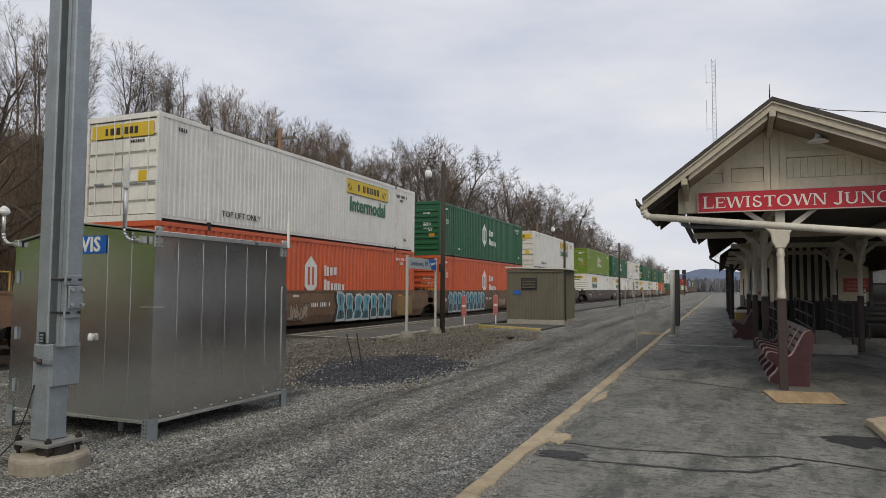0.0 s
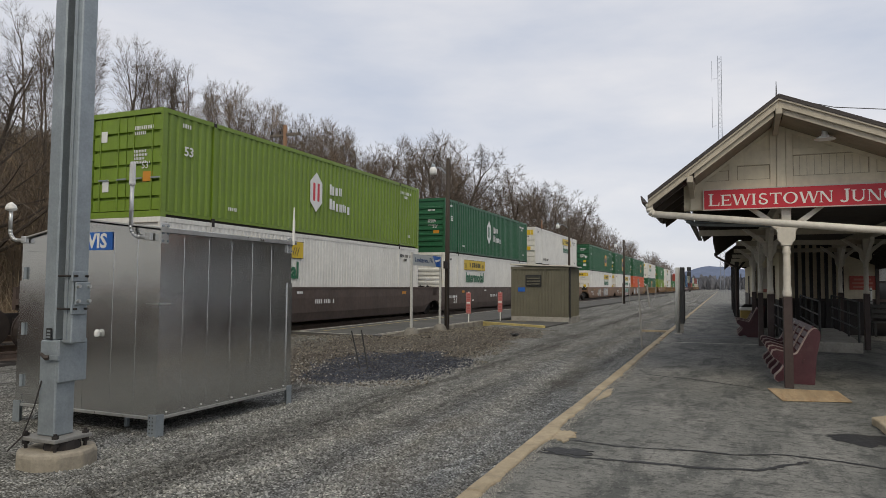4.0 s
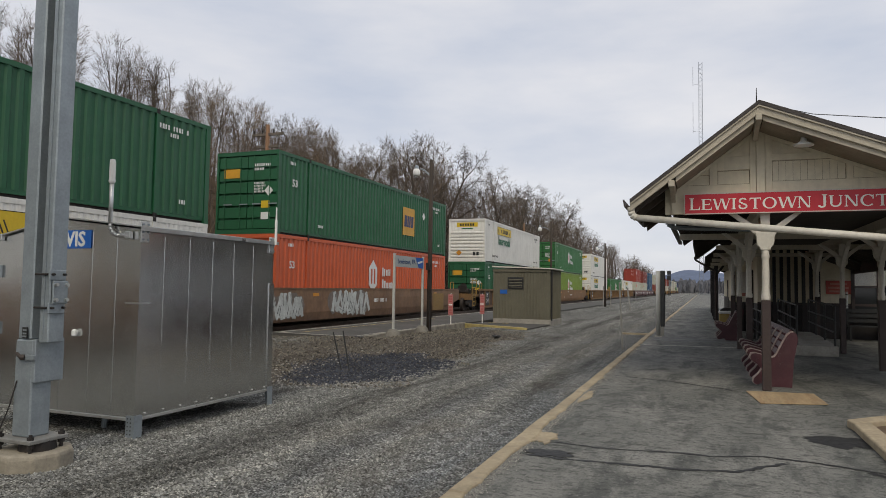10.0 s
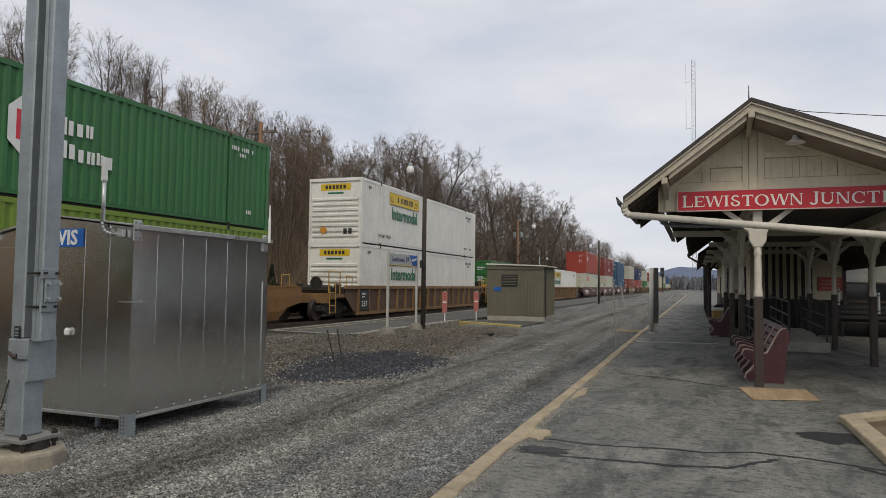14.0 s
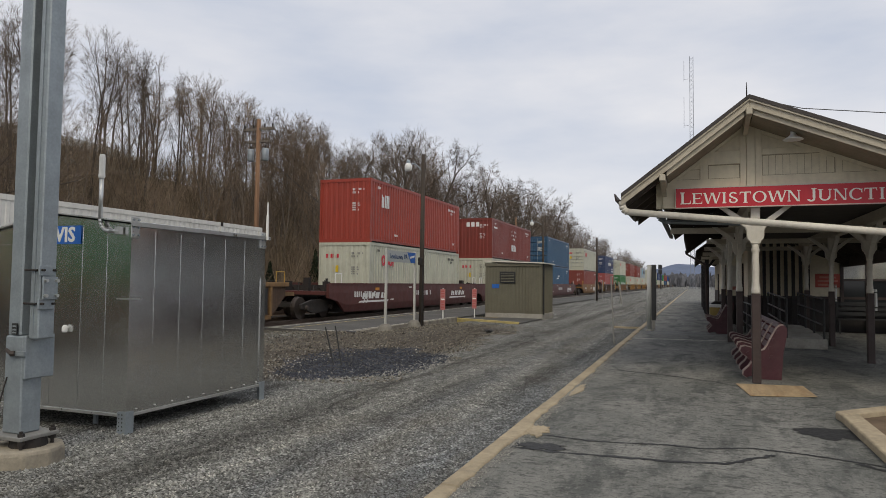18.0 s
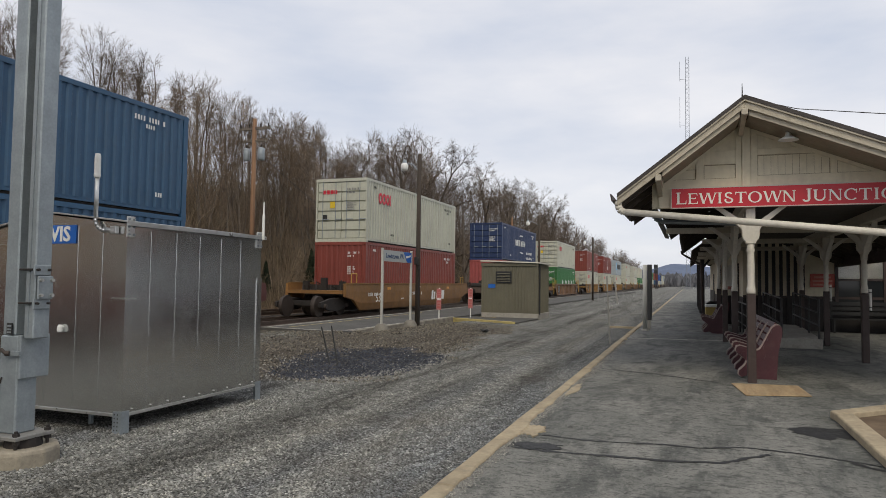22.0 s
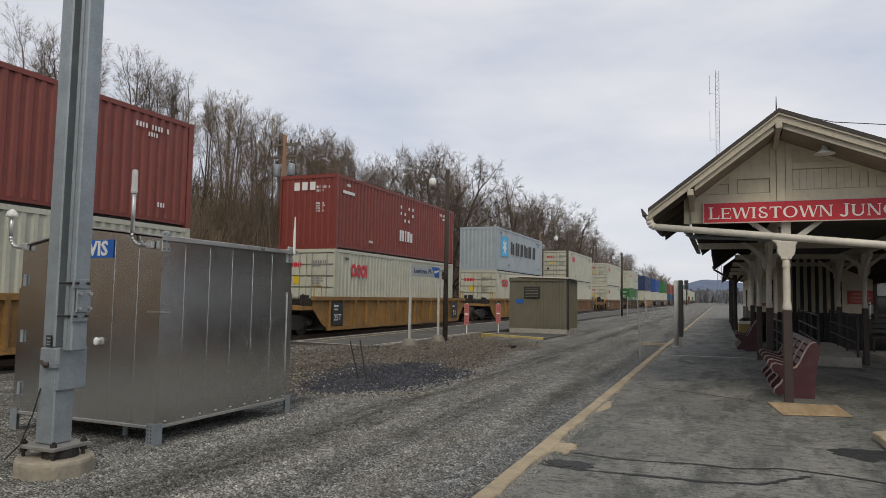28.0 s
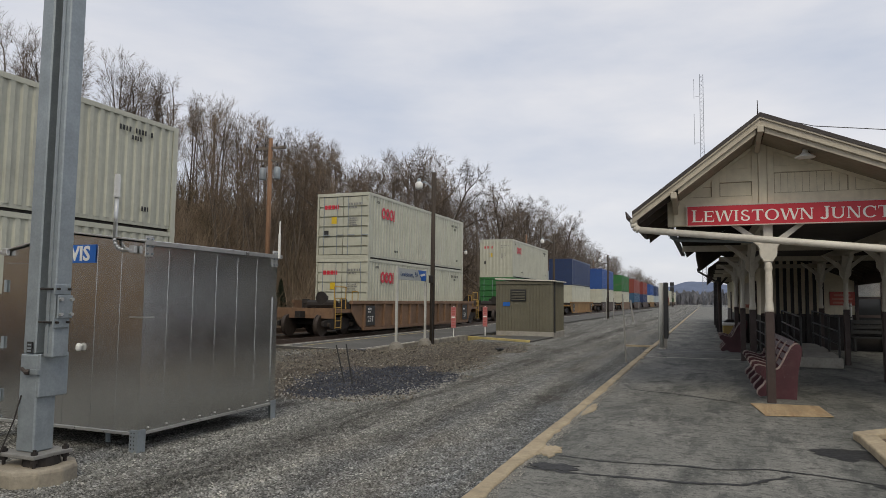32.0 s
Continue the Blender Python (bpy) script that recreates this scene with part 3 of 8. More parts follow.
def ribbon(points, width, z, seed, rough=0.4):
    rng = random.Random(seed)
    geo = Geo()
    left, right = [], []
    for i, (x, y) in enumerate(points):
        x2, y2 = points[min(i + 1, len(points) - 1)]
        x1, y1 = points[max(i - 1, 0)]
        d = math.hypot(x2 - x1, y2 - y1)
        nx, ny = -(y2 - y1) / d, (x2 - x1) / d
        wl_, wr_ = (width * (1 + rough * rng.uniform(-1, 1)) / 2 for _ in range(2))
        left.append((x + nx * wl_, y + ny * wl_, z))
        right.append((x - nx * wr_, y - ny * wr_, z))
    n = len(points)
    return geo.add(left + right, [(i, i + 1, n + i + 1, n + i) for i in range(n - 1)])


def wander(a, b, steps, amount, seed):
    rng = random.Random(seed)
    return [(a[0] + (b[0] - a[0]) * t + amount * noise.noise((t * 7, seed, 0)), a[1] + (b[1] - a[1]) * t + amount * noise.noise((t * 7, seed, 5)) + rng.uniform(-0.008, 0.008))
            for t in (i / steps for i in range(steps + 1))]


def crack(points, width, seed, spread=0.02):
    """A wandering tar-filled crack through a few bends."""
    line = []
    for a, b in zip(points, points[1:]):
        steps = max(6, int(math.dist(a, b) / 0.05))
        line += [(a[0] + (b[0] - a[0]) * i / steps + spread * noise.noise((a[0] + i * 0.31, seed, 0)), a[1] + (b[1] - a[1]) * i / steps + spread * noise.noise((a[1] + i * 0.31, seed, 5))) for i in range(steps)]
    structure("platform_crack", ribbon(line + [points[-1]], width, 0.004, seed, 0.75), M_TAR, "black tar-filled crack in the asphalt", "crack")


crack([(-1.35, 6.62), (-0.93, 6.55), (-0.65, 6.59), (-0.25, 6.67), (0.09, 6.66), (0.48, 6.85), (0.89, 6.80), (1.22, 6.70), (1.48, 6.60), (2.6, 6.35), (3.8, 6.25)], 0.036, 1)
crack([(-1.56, 6.04), (-1.15, 6.0), (-0.6, 6.05), (-0.14, 6.08), (0.26, 6.18), (0.50, 6.46), (0.66, 6.66)], 0.048, 2)
crack([(-1.45, 12.15), (-1.0, 11.95), (-0.43, 11.73), (0.42, 11.18)], 0.055, 3)
crack([(-1.2, 9.1), (-0.2, 9.0), (1.4, 8.8)], 0.010, 4)
crack([(1.3, 6.62), (1.55, 6.35), (2.4, 6.1), (4.0, 5.9)], 0.045, 5)
crack([(-1.4, 16.2), (0.0, 16.1), (1.0, 16.0)], 0.03, 6)
stain = []
for a in np.linspace(0, 6.2, 44):
    k = 1 + 0.55 * noise.noise((2.2 * math.cos(a), 2.2 * math.sin(a), 0)) + 0.25 * noise.noise((6 * math.cos(a), 6 * math.sin(a), 4))
    stain.append((1.33 + 0.36 * math.cos(a) * k, 7.85 + 0.28 * math.sin(a) * k, 0.003))
structure("asphalt_stain", Geo().add(stain, [tuple(range(len(stain)))]), M_TAR, "dark oily stain on the asphalt", "stain")
rng = random.Random(21)
for cx, cy, rx, ry, lift, mat, label in ((-1.50, 6.78, 0.13, 0.30, 0.012, M_KERB, "broken tan concrete crumbling from the kerb"), (-1.52, 9.6, 0.07, 0.5, 0.008, M_KERB, "broken tan concrete crumbling from the kerb"),
                                         (-1.30, 6.15, 0.24, 0.13, 0.006, M_TAR, "black tar crumbs where the crack meets the kerb")):
    o = [(cx + rx * math.cos(a) * rng.uniform(0.6, 1.25), cy + ry * math.sin(a) * rng.uniform(0.6, 1.25)) for a in np.linspace(0, 6.2, 26)]
    structure("kerb_break", Geo().prism(o, "z", -0.01, lift), mat, label, "broken kerb")
geo = ribbon(wander((-1.5, 19.3), (1.2, 19.66), 30, 0.02, 40), 0.10, 0.004, 8, 0.2)
structure("platform_line", geo, M_LINE, "worn pale line painted across the asphalt", "painted line")
geo = Geo()
for k in range(2):
    y = 21.2 + k * 0.9
    geo.add(*[[(-1.4, y, 0.003), (1.0, y + 0.1, 0.003), (1.0, y + 0.55, 0.003), (-1.4, y + 0.5, 0.003)], [(0, 1, 2, 3)]])
structure("asphalt_band", geo, surf("pale asphalt", (0.15, 0.15, 0.145), 0.85, vary=0.3, scale=1.5), "paler patched band of asphalt", "asphalt patch")

kerb = thing("kerb", "broken tan concrete kerb along the platform edge", "kerb", kind="structure")
rng = random.Random(5)
y = -8.0
while y < 236:
    length = 2.9 + rng.uniform(-0.4, 0.8) if y < 40 else 11.0
    steps = 22 if y < 24 else (8 if y < 40 else 2)
    top_l, top_r = [], []
    for i in range(steps + 1):
        yy = y + length * i / steps
        top_l.append((-1.745 + 0.012 * noise.noise((yy * 1.3, 1, 0)), yy))
        bite = 0.10 * max(0, noise.noise((yy * 2.1, 7, 0)) - 0.1) - 0.05 * max(0, noise.noise((yy * 5.3, 2, 0))) + (0.05 * math.exp(-((yy - 6.75) / 0.25) ** 2))
        top_r.append((-1.60 + 0.022 * noise.noise((yy * 2.0, 3, 0)) + bite, yy))
    lift = 0.022 + rng.uniform(-0.008, 0.008)
    geo = Geo().prism(top_l + top_r[::-1], "z", -0.3, lift)
    part("kerb_stone", geo, M_KERB, kerb, bevel=0.012 if y < 30 else 0.0)
    y += length + (0.012 if y < 40 else 0)
chips("kerb_rubble", 3600, lambda r: (-1.60 + abs(r.normal(0, 0.055)), r.uniform(3.5, 18), True), 0.0065, M_STONE_PALE, "crumbled pale stone along the kerb", 6).location.z = 0.163

# platform by the tracks, walkway and edge lines
geo = Geo().prism([(-12.75, 17.9), (-9.45, 17.55), (-9.45, 27.0), (-9.3, 29.0), (-9.3, 130), (-12.75, 130)], "z", -0.4, -0.01).prism([(-9.46, 27.05), (-6.25, 25.35), (-6.15, 28.9), (-9.31, 29.0)], "z", -0.4, -0.055)
far_platform = structure("far_platform", geo, surf("grey asphalt", (0.084, 0.081, 0.074), 0.85, vary=0.3, scale=0.6, bump=0.3, bump_scale=40, dirt=0.4, dirt_color=(0.08, 0.08, 0.075)), "grey asphalt platform beside the tracks", "platform")
for k, (a, b, width, mat) in enumerate([((-12.6, 18.05), (-9.5, 17.7), 0.09, M_LINE), ((-9.68, 17.8), (-9.68, 26.9), 0.06, M_LINE), ((-9.35, 27.2), (-6.3, 25.58), 0.10, M_YELLOW_LINE), ((-8.9, 28.75), (-7.9, 28.45), 0.12, M_YELLOW_LINE),
                                        ((-12.55, 18.2), (-12.55, 110), 0.12, M_LINE), ((-11.9, 18.4), (-12.0, 30), 0.08, M_YELLOW_LINE)]):
    structure("edge_line", ribbon(wander(a, b, 30, 0.01, 60 + k), width, (-0.05 if k in (2, 3) else -0.006) + 0.001 * (k % 2), k, 0.15), mat, "worn painted edge line on the asphalt", "painted line")
edge = thing("platform_kerb", "lumpy weathered concrete kerb along the far platform", "kerb", kind="structure")
rng = random.Random(14)
M_EDGE_STONE = surf("weathered kerb concrete", (0.27, 0.245, 0.20), 0.95, vary=0.35, scale=2.5, bump=0.6, bump_scale=18, dirt=0.6, dirt_color=(0.07, 0.06, 0.05))
for a, b, count, mat in (((-9.44, 17.52), (-9.44, 27.0), 7, M_EDGE_STONE), ((-9.44, 27.02), (-6.3, 25.33), 3, M_YELLOW_LINE)):
    d = Vector((b[0] - a[0], b[1] - a[1]))
    across_ = Vector((d.y, -d.x)).normalized()
    for k in range(count):
        left, right = [], []
        for i in range(9):
            t = (k + 0.004 + 0.992 * i / 8) / count
            wob = 0.05 * noise.noise((t * 31, a[1], 2)) if mat is M_EDGE_STONE else 0.012 * noise.noise((t * 31, a[1], 2))
            p = (a[0] + d.x * t, a[1] + d.y * t)
            left.append((p[0] - across_.x * 0.05, p[1] - across_.y * 0.05))
            right.append((p[0] + across_.x * (0.10 + wob), p[1] + across_.y * (0.10 + wob)))
        part("kerb_stone", Geo().prism(left + right[::-1], "z", -0.36, -0.02 if mat is not M_EDGE_STONE else 0.012 + rng.uniform(-0.008, 0.02)), mat, edge, bevel=0.015)
geo = Geo()
geo.prism([(-2.75, 25.32), (-1.82, 25.35), (-1.82, 25.48), (-2.75, 25.44)], "z", -0.3, -0.06)
structure("kerb_branch", geo, M_KERB, "tan concrete strip across the lane edge", "kerb", bevel=0.01)

# tracks
TRACK = -14.86
# near-black base colour carries the shade below the train
M_BALLAST = surf("shade-darkened ballast", (0.026, 0.023, 0.021), 0.95, vary=0.4, scale=2.0, bump=0.9, bump_scale=28, dirt=0.5, dirt_color=(0.02, 0.018, 0.016), spec=0.2)
geo = Geo().prism([(-13.25, -0.30), (-13.45, -0.186), (-20.0, -0.186), (-20.3, -0.30)], "y", -60, 600)
structure("ballast", geo, M_BALLAST, "ballast under the tracks, darkened for the train's shade", "ballast")
for tx in (TRACK, TRACK - 4.2):
    track = thing("track", "steel rails on dark timber ties in grey ballast", "railway track", kind="structure")
    geo = Geo()
    for s in (-0.755, 0.755):
        part("rail", Geo().prism([(tx + s - 0.07, -0.18), (tx + s + 0.07, -0.18), (tx + s + 0.012, -0.15), (tx + s + 0.012, -0.05), (tx + s + 0.037, -0.04), (tx + s + 0.037, 0.0),
                                  (tx + s - 0.037, 0.0), (tx + s - 0.037, -0.04), (tx + s - 0.012, -0.05), (tx + s - 0.012, -0.15)], "y", -60, 900), M_RAIL, track)
    for k in range(300):
        geo.box(tx - 1.3, -20 + k * 0.55, -0.36, tx + 1.3, -20 + k * 0.55 + 0.22, -0.18)
    tagged(part("ties", geo, M_TIE, track), kind="stuff")


# ---------------------------------------------------------------- equipment cabinet
def equipment_cabinet():
    x0, x1, y0, y1, z0, z1, zr, xr = -7.68, -5.52, 5.45, 7.80, 0.06, 2.06, 2.20, -6.62
    ob = thing("equipment_cabinet", "brushed aluminium railway equipment cabinet on short legs", "equipment cabinet", m=pose(0, 0, 0))
    part("body", Geo().prism([(x0, z0), (x1, z0), (x1, z1), (xr, zr - 0.02), (x0, z1 - 0.08)], "y", y0, y1), M_ALU, ob)
    # roof sheet with a folded rim
    e = 0.05
    roof = part("roof", Geo().prism([(xr, zr), (x1 + e, z1 + 0.012), (x1 + e, z1 + 0.026), (xr, zr + 0.016)], "y", y0 - e, y1 + e), M_ALU_TRIM, ob, "pale folded aluminium roof")
    part("roof_sheet", Geo().prism([(xr, zr), (xr, zr + 0.016), (x0 - e, z1 - 0.06), (x0 - e, z1 - 0.075)], "y", y0 - e, y1 + e), M_ALU_TRIM, roof)
    part("roof_rim", Geo().box(x1 + e - 0.012, y0 - e, z1 - 0.02, x1 + e, y1 + e, z1 + 0.012), M_ALU_TRIM, roof)
    for a, b in ((x0, y0), (x1, y0), (x1, y1), (x0, y1)):
        sx, sy = (1 if a == x1 else -1), (1 if b == y1 else -1)
        g = Geo().prism([(a + sx * 0.012, b + sy * 0.012), (a - sx * 0.09, b + sy * 0.012), (a - sx * 0.09, b), (a, b), (a, b - sy * 0.09), (a + sx * 0.012, b - sy * 0.09)], "z", z0, z1 - 0.55)
        part("corner_angle", g, M_ALU, ob)
        g = Geo().prism([(a + sx * 0.026, b + sy * 0.026), (a - sx * 0.085, b + sy * 0.026), (a - sx * 0.085, b + sy * 0.018), (a + sx * 0.018, b + sy * 0.018), (a + sx * 0.018, b - sy * 0.085), (a + sx * 0.026, b - sy * 0.085)], "z", -0.16, z0 + 0.05)
        leg = part("leg", g, M_GALV, ob, "short galvanised angle leg with bolt holes")
        if a == x1 and b == y0:
            for z in (-0.08, -0.04, 0.0, 0.04, 0.08):
                for u in (0.02, 0.06):
                    part("bolt_hole", Geo().box(a - u - 0.006, b - 0.028, z - 0.007, a - u + 0.006, b - 0.026, z + 0.007), M_BLACK, leg)
    for a in (-6.25,):
        part("leg", Geo().tube((a, y0 + 0.3, -0.16), (a, y0 + 0.3, z0), 0.03), M_GALV, ob, "short galvanised leg")
    for k in range(1, 6):      # standing seams on the long side
        y = y0 + (y1 - y0) * k / 6.0 - 0.05
        part("seam", Geo().box(x1, y - 0.004, z0 + 0.03, x1 + 0.004, y + 0.004, z1 - 0.06), M_ALU, ob)
    for x in (-7.05, -6.62, -6.20, -5.85):
        part("seam", Geo().box(x - 0.003, y0 - 0.004, z0 + 0.03, x + 0.003, y0, z1 - 0.02), M_ALU, ob)
    part("base_rail", Geo().box(x1, y0, z0 - 0.006, x1 + 0.016, y1, z0 + 0.022), M_ALU_TRIM, ob)
    part("base_rail", Geo().box(x0, y0 - 0.016, z0 - 0.006, x1, y0, z0 + 0.022), M_ALU_TRIM, ob)
    for k in range(9):
        y = y0 + 0.14 + k * 0.26
        part("rivet", Geo().tube((x1, y, z0 + 0.06), (x1 + 0.012, y, z0 + 0.06), 0.008, n=6), M_ALU_TRIM, ob)
    part("strap", Geo().box(x1 - 0.16, y0 - 0.02, 1.27, x1 + 0.02, y0 - 0.012, 1.285), M_ALU_TRIM, ob)
    part("strap", Geo().box(x1 + 0.012, y0 - 0.02, 1.27, x1 + 0.02, y0 + 0.14, 1.285), M_ALU_TRIM, ob)
    # lifting plates with bolts at the roof corners
    for y in (y0, y1 - 0.10):
        lug = part("lifting_plate", Geo().box(x1 + 0.002, y - 0.02, z1 - 0.14, x1 + 0.016, y + 0.09, z1 + 0.08), M_ALU_TRIM, ob, bevel=0.004)
        for dz in (-0.11, -0.03, 0.05):
            for dy in (0.0, 0.07):
                part("bolt", Geo().tube((x1 + 0.016, y + dy, z1 + dz), (x1 + 0.034, y + dy, z1 + dz), 0.012, n=6), M_GALV, lug)
    # door on the gable face, lock, hinges
    door = part("door", Geo().box(-7.60, y0 - 0.014, 0.20, -6.95, y0 - 0.002, 1.86), M_ALU, ob, "dull aluminium door leaf", bevel=0.004)
    for z in (0.35, 0.95, 1.6):
        part("hinge", Geo().tube((-7.58, y0 - 0.03, z - 0.07), (-7.58, y0 - 0.03, z + 0.07), 0.018), M_GALV, door)
        part("latch", Geo().box(-7.06, y0 - 0.035, z - 0.03, -6.96, y0 - 0.014, z + 0.03), M_GALV, door, bevel=0.005)
    lock = Geo().lathe([(0.02, 0), (0.03, 0.015), (0.03, 0.055), (0.015, 0.08)], (-6.38, y0 - 0.03, 0.90), 10)
    lock.tube((-6.38, y0, 0.95), (-6.38, y0 - 0.05, 0.95), 0.02)
    part("padlock_cover", lock, M_PORCELAIN, ob, "small pale lock cover")
    plate = part("name_plate", Geo().box(-6.80, y0 - 0.012, 1.86, -6.22, y0 - 0.004, 2.06), M_BLUE, ob, "blue plate with white letters")
    words("WIS", 0.225, M_WHITE, plate, Matrix.Translation((-6.50, y0 - 0.014, 1.955)) @ FACE_Y, squeeze=1.02, depth=0.002, bold=0.006)
    # antennas on bent conduits
    def mast(x, y, zt, side, shape):
        g = Geo()
        pts = [(x + side * 0.28, y, 1.99)] + [(x + side * (0.14 - 0.14 * math.sin(a)), y, 2.12 - 0.13 * math.cos(a)) for a in np.linspace(0, math.pi / 2, 6)] + [(x, y, zt)]
        g.path(pts, 0.022, 8)
        c = part("conduit", g, M_ALU_TRIM, ob, smooth=True)
        part("bracket", Geo().box(x + side * 0.22, y - 0.02, 1.955, x + side * 0.30, y + 0.03, 2.035), M_ALU_TRIM, c, bevel=0.006)
        part("antenna", Geo().lathe(shape, (x, y, zt), 12), M_WHITE, ob, "white plastic antenna")
    mast(-5.92, y0 - 0.04, 2.58, 1, [(0.03, -0.02), (0.036, 0.0), (0.032, 0.03), (0.032, 0.2), (0.026, 0.235), (0.006, 0.24)])
    mast(-7.86, y0 - 0.04, 2.36, 1, [(0.02, -0.02), (0.06, 0.0), (0.065, 0.02), (0.05, 0.06), (0.012, 0.09)])
    part("antenna", Geo().lathe([(0.018, 0), (0.018, 0.33), (0.012, 0.35), (0.009, 0.5), (0.005, 0.52)], (x1 + 0.05, y1 - 0.03, z1 - 0.02), 8), M_WHITE, ob, "white whip antenna")
    return ob


equipment_cabinet()


def signal_pole():
    """Twin galvanised posts on a bolted base plate."""
    ob = thing("signal_pole", "galvanised twin-post steel mast on a concrete pad", "steel mast", m=pose(-5.46, 4.32, 0))
    part("concrete_pad", Geo().lathe([(0.33, -0.24), (0.33, 0.0), (0.31, 0.025)], (-0.06, 0, 0), 10), surf("weathered pad concrete", (0.30, 0.265, 0.205), 0.9, vary=0.25, scale=3, bump=0.4, bump_scale=30, dirt=0.4), ob, "tan concrete pad", bevel=0.012)
    part("grout_block", Geo().lathe([(0.15, 0.02), (0.14, 0.11)], (0, 0, 0), 14), M_STEELDARK, ob)
    plate = part("base_plate", Geo().box(-0.31, -0.19, 0.10, 0.14, 0.19, 0.135), surf("dull base plate", (0.24, 0.235, 0.22), 0.6, metal=0.3, vary=0.2, scale=4), ob, "dull steel base plate", bevel=0.006)
    for sx in (-1, 1):
        for sy in (-1, 1):
            bx, by = -0.085 + sx * 0.185, sy * 0.15
            g = Geo().tube((bx, by, 0.02), (bx, by, 0.18), 0.015, n=8)
            g.tube((bx, by, 0.135), (bx, by, 0.16), 0.028, n=6)
            g.tube((bx, by, 0.065), (bx, by, 0.098), 0.030, n=6)
            part("anchor_bolt", g, M_STEELDARK, plate, "rusty anchor bolt and nuts")
    part("post", Geo().box(-0.205, -0.10, 0.135, 0.012, 0.10, 0.98), M_GALV, ob, bevel=0.012)
    part("post", Geo().box(-0.20, -0.085, 0.98, -0.045, 0.09, 7.6), M_GALV, ob, bevel=0.012)
    # the gap's shade is put into the web's colour
    part("web", Geo().box(-0.045, 0.0, 0.98, 0.07, 0.05, 7.6), M_GALV_SHADE, ob, "recessed web between the posts, darkened for shade")
    part("post", Geo().box(0.07, -0.10, 0.96, 0.182, 0.06, 7.6), M_GALV, ob, bevel=0.010)
    part("post_rib", Geo().box(0.12, -0.108, 1.0, 0.130, -0.10, 7.6), M_GALV, ob)
    box = part("junction_box", Geo().box(0.012, -0.105, 0.61, 0.05, 0.18, 0.985), M_GALV, ob, "flat galvanised junction box", bevel=0.006)
    part("padlock", Geo().tube((-0.14, -0.135, 0.86), (-0.08, -0.14, 0.83), 0.016).tube((-0.08, -0.14, 0.83), (-0.05, -0.125, 0.83), 0.024), M_WHEEL, box)
    part("hasp", Geo().box(-0.05, -0.125, 0.81, 0.06, -0.103, 0.85), M_GALV, box)
    plate = part("data_plate", Geo().box(-0.125, -0.106, 0.99, -0.06, -0.10, 1.09), M_BLACK, ob, "small black data plate")
    for z in (1.065, 1.035, 1.01):
        part("marking_bar", Geo().box(-0.115, -0.108, z - 0.008, -0.07, -0.106, z + 0.006), M_GALV, plate)
    clamp = part("clamp_plate", Geo().box(0.205, -0.10, 1.30, 0.225, 0.045, 1.50), M_GALV, ob, bevel=0.005)
    for z in (1.335, 1.465):
        for y in (-0.08, 0.025):
            part("bolt", Geo().tube((0.225, y, z), (0.25, y, z), 0.016, n=6), M_ALU_TRIM, clamp)
    for z in (1.215, 1.505):
        bar = part("clamp_bar", Geo().box(0.183, -0.125, z, 0.204, 0.035, z + 0.09), M_GALV, ob, bevel=0.005)
        for y in (-0.10, 0.01):
            part("bolt", Geo().tube((0.204, y, z + 0.05), (0.235, y, z + 0.05), 0.011, n=6), M_STEELDARK, bar)
        part("clamp_rod", Geo().tube((0.02, -0.115, z + 0.05), (0.17, -0.115, z + 0.05), 0.01, n=6), M_STEELDARK, ob)
    g = Geo()
    for k in range(18):
        g.lathe([(0.012, 0), (0.016, 0.012), (0.012, 0.02)], (-0.235, -0.05, 0.14 + k * 0.04), 6)
    tagged(part("flexible_conduit", g, M_GALV, ob), kind="stuff")
    part("ground_wire", Geo().path([(-0.16, -0.105, 0.62), (-0.19, -0.14, 0.4), (-0.25, -0.2, 0.14), (-0.30, -0.3, 0.02)], 0.006, 6), M_STEELDARK, ob)
    return ob


signal_pole()


